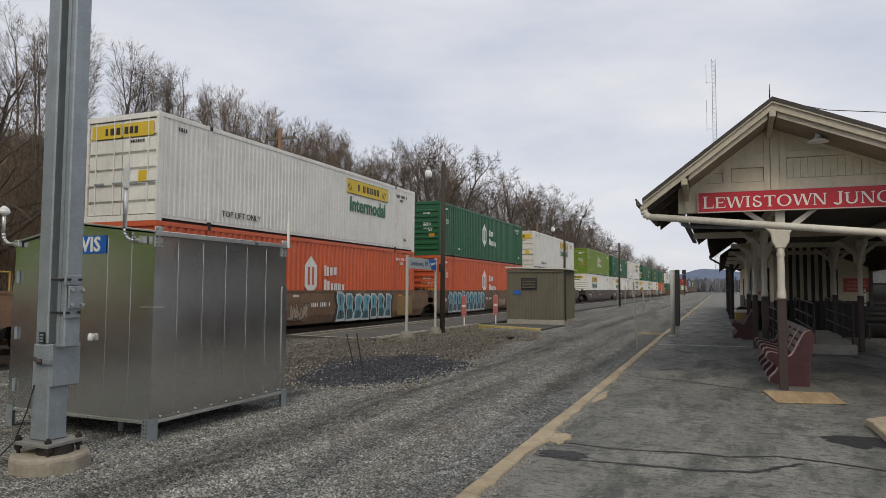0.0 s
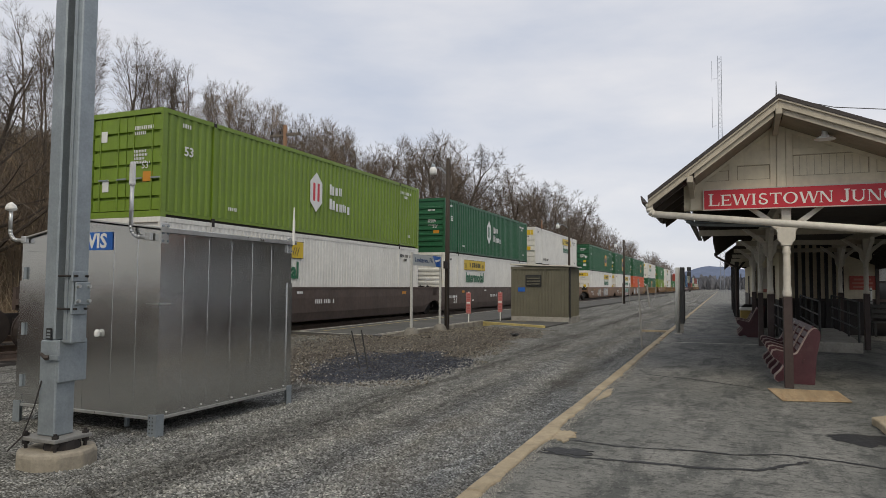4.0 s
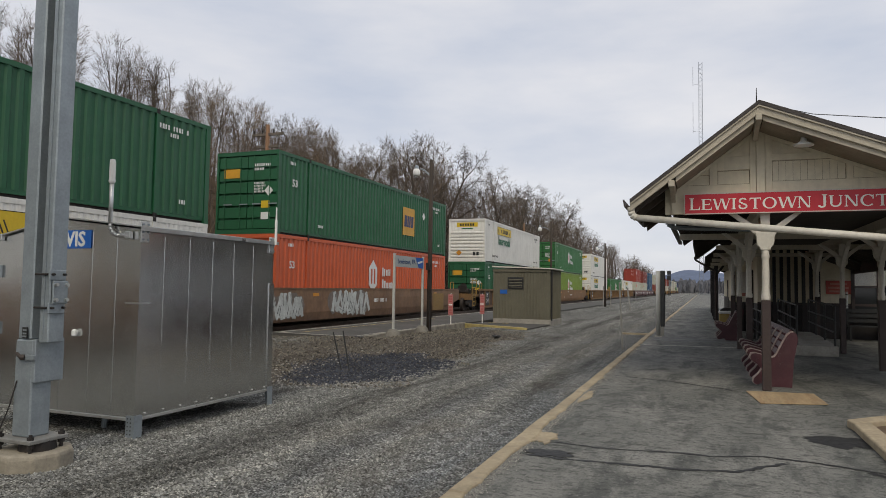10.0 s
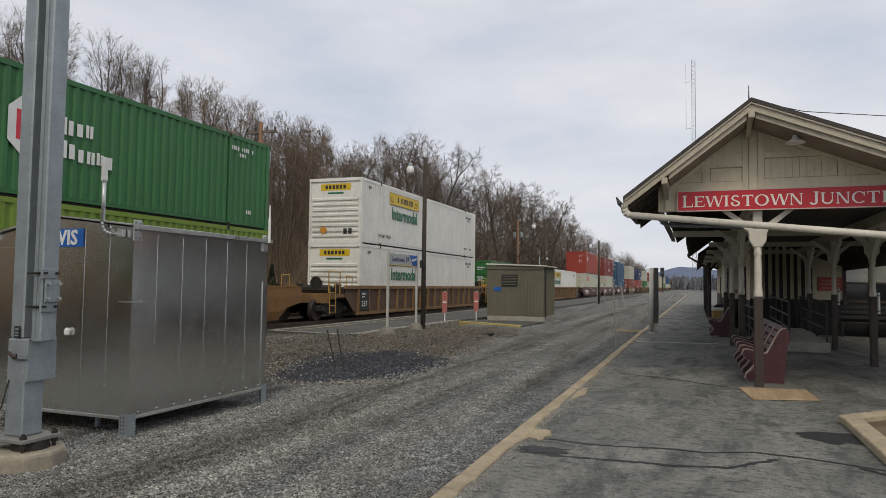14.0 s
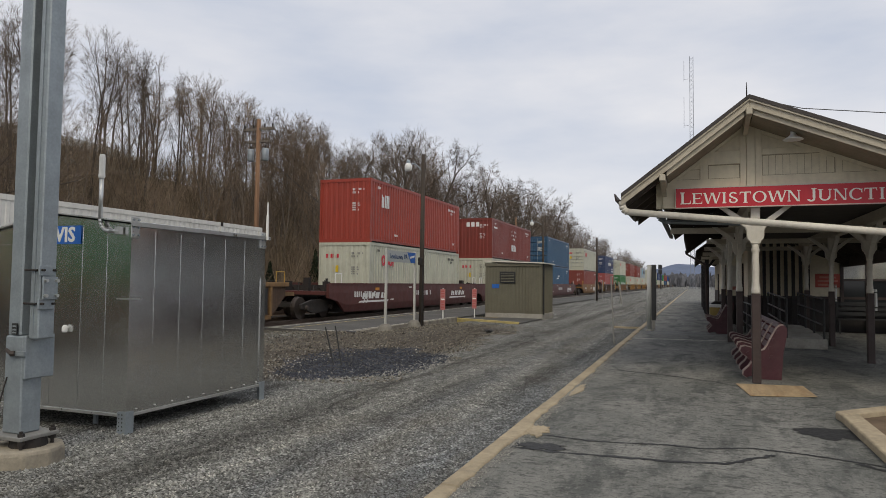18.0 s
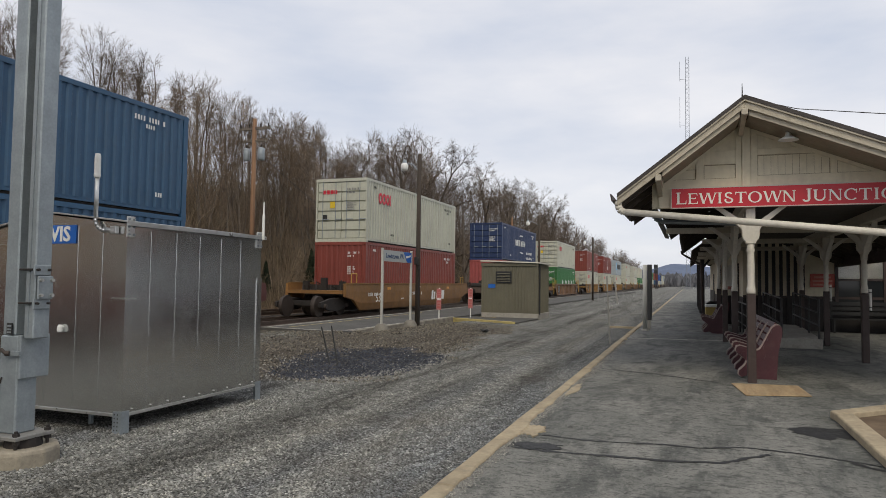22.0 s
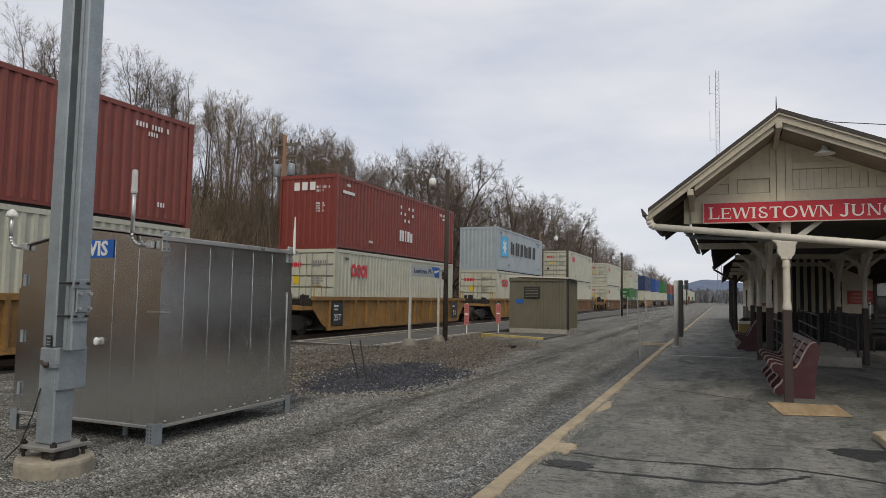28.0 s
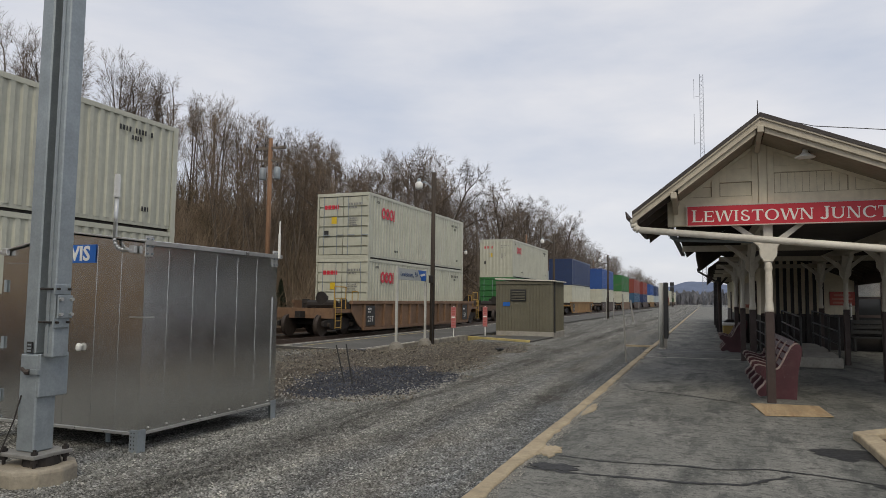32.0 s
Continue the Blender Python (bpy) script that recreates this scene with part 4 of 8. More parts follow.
# ---------------------------------------------------------------- shed, posts and signs in the gravel
def equipment_shed():
    x0, x1, y0, y1, z1 = -8.72, -6.2, 29.0, 31.4, 2.32
    ob = thing("shed", "olive-grey ribbed metal equipment shed on a concrete base", "shed")
    part("base", Geo().box(x0 - 0.02, y0 - 0.02, -0.2, x1 + 0.06, y1 + 0.02, 0.14), M_CONCRETE, ob, "pale concrete base", bevel=0.01)
    n = 18
    def ribbed(a, b):
        out = []
        for k in range(n):
            t0, t1 = k / n, (k + 1) / n
            for t, d in ((t0, 0.0), (t0 + 0.72 / n, 0.0), (t0 + 0.79 / n, 0.022), (t0 + 0.93 / n, 0.022)):
                out.append((a + (b - a) * t, d))
        return out + [(b, 0.0)]
    g = Geo()
    pr = ribbed(x0, x1)
    for (a, da), (b, db) in zip(pr, pr[1:]):
        g.add([(a, y0 - da, 0.14), (b, y0 - db, 0.14), (b, y0 - db, z1), (a, y0 - da, z1)], [(0, 1, 2, 3)])
    pr = ribbed(y0, y1)
    for (a, da), (b, db) in zip(pr, pr[1:]):
        g.add([(x1 + da, a, 0.14), (x1 + db, b, 0.14), (x1 + db, b, z1), (x1 + da, a, z1)], [(0, 1, 2, 3)])
    g.box(x0, y0 + 0.002, 0.14, x1 - 0.002, y1, z1)
    part("wall", g, M_SHED, ob)
    part("roof", Geo().prism([(x0 - 0.06, z1 + 0.10), (x1 + 0.12, z1 + 0.02), (x1 + 0.12, z1 + 0.07), (x0 - 0.06, z1 + 0.16)], "y", y0 - 0.12, y1 + 0.12), M_OFFWHITE, ob, "thin pale roof sheet")
    part("fascia", Geo().box(x0 - 0.04, y0 - 0.05, z1 - 0.10, x1 + 0.05, y0 - 0.025, z1 + 0.03), M_SHED, ob)
    for x in (x0 - 0.02, x1 - 0.04):
        part("corner_trim", Geo().box(x, y0 - 0.035, 0.14, x + 0.06, y0 - 0.022, z1), M_SHED, ob)
    vent = part("vent", Geo().box(-8.08, y0 - 0.04, 1.46, -7.36, y0 - 0.02, 1.98), M_BLACK, ob, "dark louvred vent")
    part("dark_opening", Geo().box(-8.03, y0 - 0.044, 1.51, -7.41, y0 - 0.04, 1.93), M_BLACK, vent)
    for k in range(6):
        z = 1.53 + k * 0.068
        part("louvre", Geo().prism([(y0 - 0.075, z), (y0 - 0.05, z + 0.022), (y0 - 0.046, z + 0.022), (y0 - 0.07, z)], "x", -8.02, -7.42), M_SHED, vent)
    part("notice_plate", Geo().box(-8.42, y0 - 0.032, 1.24, -8.10, y0 - 0.024, 1.42), M_BLUE, ob, "small blue notice plate")
    part("downspout", Geo().tube((x1 + 0.09, y0 + 0.05, 0.1), (x1 + 0.09, y0 + 0.05, z1), 0.035), M_BLACK, ob)
    return ob


equipment_shed()


M_FOOT = surf("stained footing concrete", (0.21, 0.195, 0.165), 0.95, vary=0.3, scale=4, bump=0.6, bump_scale=30, dirt=0.5)
M_POST = surf("weathered pale post paint", (0.46, 0.455, 0.42), 0.6, vary=0.15, scale=3, dirt=0.4, streaks=0.2, dirt_color=(0.2, 0.18, 0.14))


def platform_sign():
    ob = thing("platform_sign", "station name board on two white posts", "sign", m=pose(-8.77, 18.6, 0))
    for y in (0.0, 2.25):
        part("footing", Geo().lathe([(0.27, -0.3), (0.25, 0.0), (0.20, 0.12), (0.12, 0.19), (0.09, 0.2)], (0, y, 0), 9), M_FOOT, ob, "rough concrete footing", bevel=0.012)
        p = part("post", Geo().box(-0.035, y - 0.035, 0.05, 0.035, y + 0.035, 2.5), M_POST, ob, bevel=0.006)
        part("collar", Geo().lathe([(0.09, 0.08), (0.10, 0.12), (0.06, 0.16)], (0, y, 0), 10), M_POST, p)
    board = part("board", Geo().box(-0.02, 0.03, 2.10, 0.02, 2.22, 2.45), surf("pale grey sign face", (0.36, 0.38, 0.37), 0.4, vary=0.05, scale=3), ob, "pale grey name board")
    part("blue_field", Geo().prism([(1.55, 2.445), (2.215, 2.445), (2.215, 2.105), (1.85, 2.105)], "x", 0.02, 0.026), M_BLUE, board)
    part("emblem", Geo().prism([(1.72, 2.30), (2.14, 2.36), (2.14, 2.30), (1.80, 2.24)], "x", 0.026, 0.03), M_WHITE, board)
    ink = surf("dark blue letters", (0.03, 0.06, 0.14), 0.5, vary=0.02)
    words("Lewistown,", 0.22, ink, board, Matrix.Translation((0.024, 0.70, 2.27)) @ FACE_X)
    words("PA", 0.22, ink, board, Matrix.Translation((0.024, 1.42, 2.285)) @ FACE_X)
    return ob


platform_sign()


def lamp_post(x, y, base, top, r, lamps, mat, label):
    ob = thing("street_lamp", label, "street lamp", m=pose(x, y, base))
    part("pole", Geo().tube((0, 0, -0.2), (0, 0, top), r, r * 0.75, 10), mat, ob, smooth=True)
    part("meter_box", Geo().box(-0.06, -r - 0.12, 2.1, 0.06, -r, 2.35), M_STEELDARK, ob, bevel=0.01)
    part("riser_conduit", Geo().tube((0.06, -r, 0.0), (0.06, -r * 0.8, 2.1), 0.02), M_STEELDARK, ob)
    for k, (dx, z) in enumerate(lamps):
        s = 1 if dx > 0 else -1
        pts = [(s * r, 0, z - 0.10)] + [(s * (r + (abs(dx) - r) * t), 0, z - 0.10 + 0.22 * math.sin(min(1, t * 1.4) * math.pi * 0.62)) for t in (0.15, 0.35, 0.55, 0.75, 0.9, 1.0)]
        arm = part("arm", Geo().path(pts, 0.022, 6), M_GALV, ob)
        zz = pts[-1][2]
        part("lamp_head", Geo().lathe([(0.05, 0.05), (0.09, 0.02), (0.125, -0.03), (0.125, -0.16), (0.10, -0.21), (0.03, -0.23)], (dx, 0, zz), 14), M_PORCELAIN, ob, "white globe lamp head", smooth=True)
        part("cap", Geo().lathe([(0.02, 0.16), (0.07, 0.12), (0.08, 0.02)], (dx, 0, zz), 10), M_GALV, ob)
    return ob


lamp_post(-8.58, 21.0, -0.05, 5.85, 0.088, [(-0.55, 5.45)], M_POLE_WOOD, "dark wooden lamp pole with a white globe lamp")
lamp_post(-9.1, 43.0, -0.05, 5.9, 0.085, [(-0.75, 5.4)], M_POLE_WOOD, "dark wooden lamp pole with a white globe lamp")
lamp_post(-8.5, 64.5, -0.05, 5.9, 0.10, [(-0.75, 5.4)], M_POLE_WOOD, "dark wooden lamp pole with a white globe lamp")
lamp_post(-18.6, 50.0, -0.1, 5.6, 0.07, [(1.0, 5.3)], M_GALV, "slim grey lamp post behind the tracks")
lamp_post(-18.9, 86.0, -0.1, 5.4, 0.07, [(1.0, 5.1)], M_GALV, "slim grey lamp post behind the tracks")


def notice_post(y, x=-9.62):
    ob = thing("notice_post", "red upright notice on a thin white post", "sign", m=pose(x, y, -0.02), group="red notices by the tracks")
    part("post", Geo().box(-0.02, -0.02, -0.1, 0.02, 0.02, 1.25), M_WHITE, ob)
    board = part("board", Geo().box(-0.105, -0.045, 0.36, 0.105, -0.02, 1.22), surf("faded pink-red notice", (0.42, 0.16, 0.15), 0.6, vary=0.12, scale=4), ob, bevel=0.004)
    for k, (w_, z) in enumerate([(0.07, 1.13), (0.08, 1.03), (0.065, 0.93), (0.08, 0.80), (0.08, 0.69), (0.06, 0.58), (0.08, 0.47)]):
        part("lettering_bar", Geo().box(-w_, -0.049, z - 0.03, w_, -0.045, z + 0.025), M_REDLETTER if k != 3 else M_WHITE, board)
    return ob


notice_post(25.9)
notice_post(28.2, -9.0)


def boundary_marker():
    """Tall flat display case on a steel post at the platform edge."""
    ob = thing("display_case", "pale steel post with a dark narrow case on the kerb", "display case", m=pose(-1.28, 22.7, 0))
    part("post", Geo().tube((-0.045, 0, 0.0), (-0.045, 0, 2.12), 0.068, n=14), surf("pale steel tube", (0.46, 0.46, 0.43), 0.5, metal=0.0, vary=0.15, scale=4, streaks=0.2), ob, smooth=True)
    part("foot", Geo().lathe([(0.13, 0), (0.13, 0.02), (0.08, 0.05)], (-0.045, 0, 0), 12), M_CONCRETE, ob)
    part("panel", Geo().box(0.026, -0.02, 0.34, 0.155, 0.45, 2.13), surf("dark bronze case", (0.04, 0.04, 0.038), 0.4, vary=0.15, scale=2), ob, "dark case with a flat face", bevel=0.008)
    part("lower_plate", Geo().box(0.03, 0.0, 0.05, 0.13, 0.03, 0.34), M_CONCRETE, ob, "pale lower plate")
    return ob


boundary_marker()


def leaning_stake(x, y, z, dx, dy, h, r, mat, name, label):
    ob = thing(name, label, "post", m=pose(x, y, z))
    part("shaft", Geo().tube((0, 0, -0.1), (dx, dy, h), r, r * 0.9, 8), mat, ob)
    return ob


leaning_stake(-6.70, 11.9, -0.2, -0.24, 0.0, 0.76, 0.016, M_BLACK, "rod", "thin black rod stuck in the gravel")
leaning_stake(-6.56, 11.95, -0.2, -0.21, 0.05, 0.78, 0.016, M_BLACK, "rod", "thin black rod stuck in the gravel")
M_POSTGREY = surf("grey weathered plastic", (0.27, 0.26, 0.24), 0.8, vary=0.2, scale=4)
leaning_stake(-1.99, 18.55, -0.1, -0.08, 0.0, 1.8, 0.022, M_POSTGREY, "marker_post", "thin leaning grey marker post")
leaning_stake(-5.3, 55.0, -0.1, -0.22, 0.0, 1.75, 0.07, M_POSTGREY, "marker_post", "leaning grey marker post in the lane")
for x, y, h in ((-7.7, 62, 1.9), (-8.4, 62.5, 1.9), (-8.0, 90, 1.6)):
    leaning_stake(x, y, -0.1, 0.02, 0.02, h, 0.04, M_POSTGREY, "marker_post", "pale upright marker post")
ob = thing("drain_box", "small dark drain box at the walkway corner", "drain box", m=pose(-9.33, 17.36, -0.06))
part("body", Geo().box(-0.16, -0.12, -0.08, 0.16, 0.12, 0.10), M_BLACK, ob, bevel=0.02)
ob = thing("rag", "crumpled dark scrap lying on the gravel", "scrap", m=pose(-6.1, 20.6, -0.09))
g = Geo()
for k in range(6):
    a = k * 1.05
    g.tube((0, 0, 0.02), (0.14 * math.cos(a), 0.12 * math.sin(a), 0.05 + 0.03 * (k % 2)), 0.06, 0.02, 6)
part("scrap", g, M_BLACK, ob)


# ---------------------------------------------------------------- station
XR, ZR = 0.775, 4.235              # ridge
ZL, XL = 2.875, -1.0             # track-side eave of the front roof
XE, ZE = 4.6, 2.625               # far eave
YF, YG, YB = 10.55, 11.35, 14.0   # front rake, gable face, end of the front roof


def roof_z(x):
    return ZR - (ZR - ZL) / (XR - XL) * (XR - x) if x < XR else ZR - (ZR - ZE) / (XE - XR) * (x - XR)


def roof_slab(name, y0, y1, xl, label):
    ob = thing(name, label, "roof", kind="structure")
    for xa, xb, tag in ((xl, XR, -1), (XR, XE, 1)):
        za, zb = roof_z(xa), roof_z(xb)
        part("deck", Geo().prism([(xa, za - 0.10), (xb, zb - 0.10), (xb, zb - 0.03), (xa, za - 0.03)], "y", y0, y1), M_SOFFIT, ob)
        n = 22
        for k in range(n):
            t0, t1 = k / n, (k + 1.25) / n
            t1 = min(t1, 1.0)
            if tag < 0:
                p, q = (xa + (xb - xa) * t0, za + (zb - za) * t0), (xa + (xb - xa) * t1, za + (zb - za) * t1)
                o = [(p[0] - 0.008, p[1] - 0.024), (q[0], q[1] - 0.026), (q[0], q[1] - 0.012), (p[0] - 0.008, p[1] - 0.002)]
            else:
                p, q = (xb - (xb - xa) * t0, zb - (zb - za) * t0), (xb - (xb - xa) * t1, zb - (zb - za) * t1)
                o = [(p[0] + 0.008, p[1] - 0.024), (p[0] + 0.008, p[1] - 0.002), (q[0], q[1] - 0.012), (q[0], q[1] - 0.026)]
            part("shingle_course", Geo().prism(o, "y", y0 - 0.03, y1), M_SHINGLE, ob)
        for k in range(int((y1 - y0) / 0.75) + 1):      # rafters below the deck
            y = y0 + 0.12 + k * 0.75
            if y < y1 - 0.1:
                part("rafter", Geo().prism([(xa, za - 0.22), (xb, zb - 0.22), (xb, zb - 0.10), (xa, za - 0.10)], "y", y, y + 0.06), M_SOFFIT, ob)
    part("ridge_cap", Geo().prism([(XR - 0.10, ZR - 0.075), (XR, ZR + 0.004), (XR + 0.12, ZR - 0.045), (XR + 0.12, ZR - 0.030), (XR, ZR + 0.022), (XR - 0.10, ZR - 0.058)], "y", y0 - 0.04, y1), M_SHINGLE, ob)
    return ob


roof_slab("station_roof", YF, YB, XL, "dark shingled gable roof with pale rake boards")
for ya, yb, xl in ((YB + 0.01, 24.0, -0.56), (24.01, 36.0, -0.28), (36.01, 62.0, 0.15)):      # the eave steps back along the platform
    roof_slab("station_roof", ya, yb, xl, "long dark shingled roof over the platform").location.z = roof_z(-0.56) - roof_z(xl)


# mixed darker than the cream paint to stand for shade under the overhang
M_OVERHANG = surf("shaded tan overhang boards", (0.27, 0.23, 0.17), 0.85, vary=0.2, scale=2, dirt=0.5, dirt_color=(0.12, 0.09, 0.06))
# for board joints and the painted shadow lines round the panels
M_JOINT = surf("board joint and shadow line", (0.36, 0.305, 0.215), 0.9, vary=0.3, scale=8)


def gable():
    ob = thing("gable", "cream boarded gable with panels and tan rake boards", "gable wall", kind="structure")
    zb = 2.72
    part("boarding", Geo().prism([(-0.55, zb), (4.0, zb), (4.0, roof_z(4.0) - 0.12), (XR, ZR - 0.12), (-0.55, roof_z(-0.55) - 0.12)], "y", YG, YG + 0.10), M_CREAM, ob)
    # dark joints between the panels' narrow boards; recess shadows round panels painted as strips
    for xa, xb, za, zc in ((0.235, 0.70, 3.165, 3.39), (1.01, 2.0, 3.19, 3.51), (2.09, 2.75, 3.19, 3.42), (-0.25, 0.12, 3.165, 3.33)):
        x = xa + 0.09
        while 1.0 < xa < 2.0 and x < xb - 0.03:
            part("board_joint", Geo().box(x, YG - 0.003, za + 0.012, x + 0.005, YG, min(zc, roof_z(x) - 0.32) - 0.012), M_JOINT, ob)
            x += 0.098
        for x0, z0, x1, z1 in ((xa, za, xb, za + 0.010), (xa, zc - 0.010, xb, zc), (xa, za, xa + 0.010, zc), (xb - 0.010, za, xb, zc)):
            part("panel_gap", Geo().box(x0, YG - 0.006, z0, x1, YG, z1), M_JOINT, ob)
    # frame members, proud of the boards
    def bar(x0, z0, x1, z1, d=0.035):
        part("frame_board", Geo().box(x0, YG - d, z0, x1, YG - 0.009, z1), M_CREAM, ob, bevel=0.004)
    bar(0.79, zb, 0.91, ZR - 0.20, 0.055)
    bar(0.70, zb, 0.785, ZR - 0.27)
    bar(0.915, zb, 1.01, ZR - 0.25)
    bar(-0.45, zb, 0.70, 3.165)
    bar(1.01, zb, 3.6, 3.19)
    bar(0.12, 3.165, 0.235, 3.58)
    bar(0.235, 3.39, 0.70, 3.60)
    bar(1.01, 3.51, 3.0, 3.61)
    bar(2.0, 3.19, 2.09, 3.51)
    for xa, xb in ((-0.4, 0.70), (1.01, 3.6)):        # sloping boards under the eaves
        za, zc = roof_z(xa), roof_z(xb)
        part("frame_board", Geo().prism([(xa, za - 0.30), (xb, zc - 0.30), (xb, zc - 0.13), (xa, za - 0.13)], "y", YG - 0.034, YG - 0.009), M_CREAM, ob)
    for xa, xb in ((-0.36, XR - 0.06), (XR + 0.06, 3.95)):      # boards under the overhang, shade put into their colour
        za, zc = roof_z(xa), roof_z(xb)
        part("overhang_soffit", Geo().prism([(xa, za - 0.245), (xb, zc - 0.245), (xb, zc - 0.228), (xa, za - 0.228)], "y", YF + 0.02, YG - 0.012), M_OVERHANG, ob, "boards under the overhang, darkened for shade")
        part("rake_return", Geo().prism([(xa, za - 0.246), (xb, zc - 0.246), (xb, zc - 0.160), (xa, za - 0.160)], "y", YF + 0.004, YF + 0.019), M_TRIM, ob)
    # rake boards
    for xa, xb in ((XL - 0.02, XR), (XR, XE)):
        za, zb2 = roof_z(xa), roof_z(xb)
        part("rake_board", Geo().prism([(xa, za - 0.172), (xb, zb2 - 0.172), (xb, zb2 - 0.045), (xa, za - 0.045)], "y", YF - 0.045, YF - 0.002), M_TRIM, ob, bevel=0.004)
        part("drip_edge", Geo().prism([(xa, za - 0.044), (xb, zb2 - 0.044), (xb, zb2 + 0.014), (xa, za + 0.014)], "y", YF - 0.085, YF - 0.032), M_SHINGLE, ob, "dark shingle edge")
        part("rake_moulding", Geo().prism([(xa, za - 0.072), (xb, zb2 - 0.072), (xb, zb2 - 0.046), (xa, za - 0.046)], "y", YF - 0.075, YF - 0.045), M_TRIM, ob)
    # brackets under the rake
    for x, z in ((XR, ZR - 0.22), (-0.42, roof_z(-0.42) - 0.22), (3.1, roof_z(3.1) - 0.22)):
        z += 0.045
        g = Geo().box(x - 0.045, YF - 0.06, z - 0.10, x + 0.045, YG + 0.05, z)
        b = part("purlin_end", g, M_TRIM, ob, bevel=0.01)
        part("strut", Geo().prism([(YG - 0.055, z - 0.24), (YG - 0.055, z - 0.16), (YF + 0.24, z - 0.09), (YF + 0.14, z - 0.10)], "x", x - 0.035, x + 0.035), M_TRIM, b)
    return ob


gable()

sign = thing("station_sign", "red station name board with white serif letters", "sign", m=pose(0, 0, 0))
board = part("board", Geo().box(-0.26, YG - 0.10, 2.70, 4.05, YG - 0.052, 3.03), M_RED_SIGN, sign, "red painted board")
for x0, z0, x1, z1 in ((-0.26, 2.70, 4.05, 2.715), (-0.26, 3.015, 4.05, 3.03), (-0.26, 2.715, -0.245, 3.015), (4.035, 2.715, 4.05, 3.015)):
    part("border", Geo().box(x0, YG - 0.106, z0, x1, YG - 0.10, z1), M_OFFWHITE, sign)


def serif_letter(ch, w, h):
    """A painted roman capital, w by h, as flat outlines of (x, z): thick and thin strokes with bracketed feet."""
    T, t, f = 0.19 * h, 0.085 * h, 0.065 * h
    out = []

    def stem(x, thick, feet="tb", z0=0.0, z1=None):
        z1 = h if z1 is None else z1
        out.append([(x, z0), (x + thick, z0), (x + thick, z1), (x, z1)])
        for e in feet:
            z = z1 - f if e == "t" else z0
            out.append([(x - 0.09 * h, z), (x + thick + 0.09 * h, z), (x + thick + 0.09 * h, z + f), (x - 0.09 * h, z + f)])

    def slant(xa, za, xb, zb, thick):
        out.append([(xa, za), (xa + thick, za), (xb + thick, zb), (xb, zb)])

    def arm(x0, x1, z, tick, side=1):
        out.append([(x0, z), (x1, z), (x1, z + t), (x0, z + t)])
        if tick:
            out.append([(x1 - side * t, z + (t if tick > 0 else 0)), (x1, z + (t if tick > 0 else 0)), (x1, z + tick + (t if tick > 0 else 0))])

    def bow(cx, cz, rx, rz, a0, a1, thick, thin):
        n = 18
        for k in range(n):
            a, b = a0 + (a1 - a0) * k / n, a0 + (a1 - a0) * (k + 1) / n
            out.append([(cx + rx * math.cos(a), cz + rz * math.sin(a)), (cx + rx * math.cos(b), cz + rz * math.sin(b)), (cx + (rx - thick) * math.cos(b), cz + (rz - thin) * math.sin(b)), (cx + (rx - thick) * math.cos(a), cz + (rz - thin) * math.sin(a))])

    m = 0.09 * h
    if ch == "I":
        stem(w / 2 - T / 2, T)
    elif ch == "L":
        stem(m, T)
        arm(m, w, 0, 0.26 * h)
    elif ch == "E":
        stem(m, T)
        arm(m, w, 0, 0.24 * h)
        arm(m, w * 0.95, h - t, -0.2 * h)
        arm(m, w * 0.80, h * 0.5 - t / 2, 0.10 * h)
    elif ch == "T":
        stem(w / 2 - T / 2, T, "b")
        arm(w / 2, w, h - t, -0.22 * h)
        arm(w / 2, 0, h - t, -0.22 * h, -1)
    elif ch == "N":
        stem(m + 0.02 * h, t)
        stem(w - m - t, t, "t")
        slant(m, h, w - m - T, 0, T)
    elif ch == "W":
        q = w / 4
        for k, (za, zb, thick) in enumerate(((h, 0, T), (0, h, t), (h, 0, T), (0, h, t))):
            slant(k * q, za, (k + 1) * q - (T * 0.3 if zb == 0 else 0), zb, thick)
        for x in (0.04 * h, 2 * q, w):
            out.append([(x - 0.08 * h, h - f), (x + 0.16 * h, h - f), (x + 0.16 * h, h), (x - 0.08 * h, h)])
    elif ch == "O":
        bow(w / 2, h / 2, w / 2, h * 0.52, 0, 2 * math.pi, T, t)
    elif ch == "C":
        bow(w * 0.55, h / 2, w * 0.55, h * 0.52, 0.75, 2 * math.pi - 0.75, T, t)
        out.append([(w * 0.88, h * 0.62), (w * 0.97, h * 0.62), (w * 0.97, h), (w * 0.90, h * 0.92)])
    elif ch == "U":
        stem(m, T, "t", 0.33 * h)
        stem(w - m - t, t, "t", 0.33 * h)
        bow(w / 2, 0.34 * h, w / 2 - m, 0.36 * h, math.pi, 2 * math.pi, T * 0.8, t * 1.4)
    elif ch == "J":
        stem(w - m - T, T, "t", 0.2 * h)
        bow(w * 0.42, 0.2 * h, w * 0.58 - m, 0.26 * h, math.pi * 1.1, 2 * math.pi, T * 0.9, t * 1.6)
    elif ch == "S":
        bow(w / 2, h * 0.745, w * 0.40, h * 0.275, 0.45, 1.5 * math.pi, T * 0.8, t * 1.5)
        bow(w / 2, h * 0.255, w * 0.44, h * 0.275, -0.5 * math.pi - 2.2, 0.5 * math.pi, T * 0.8, t * 1.5)
    return out


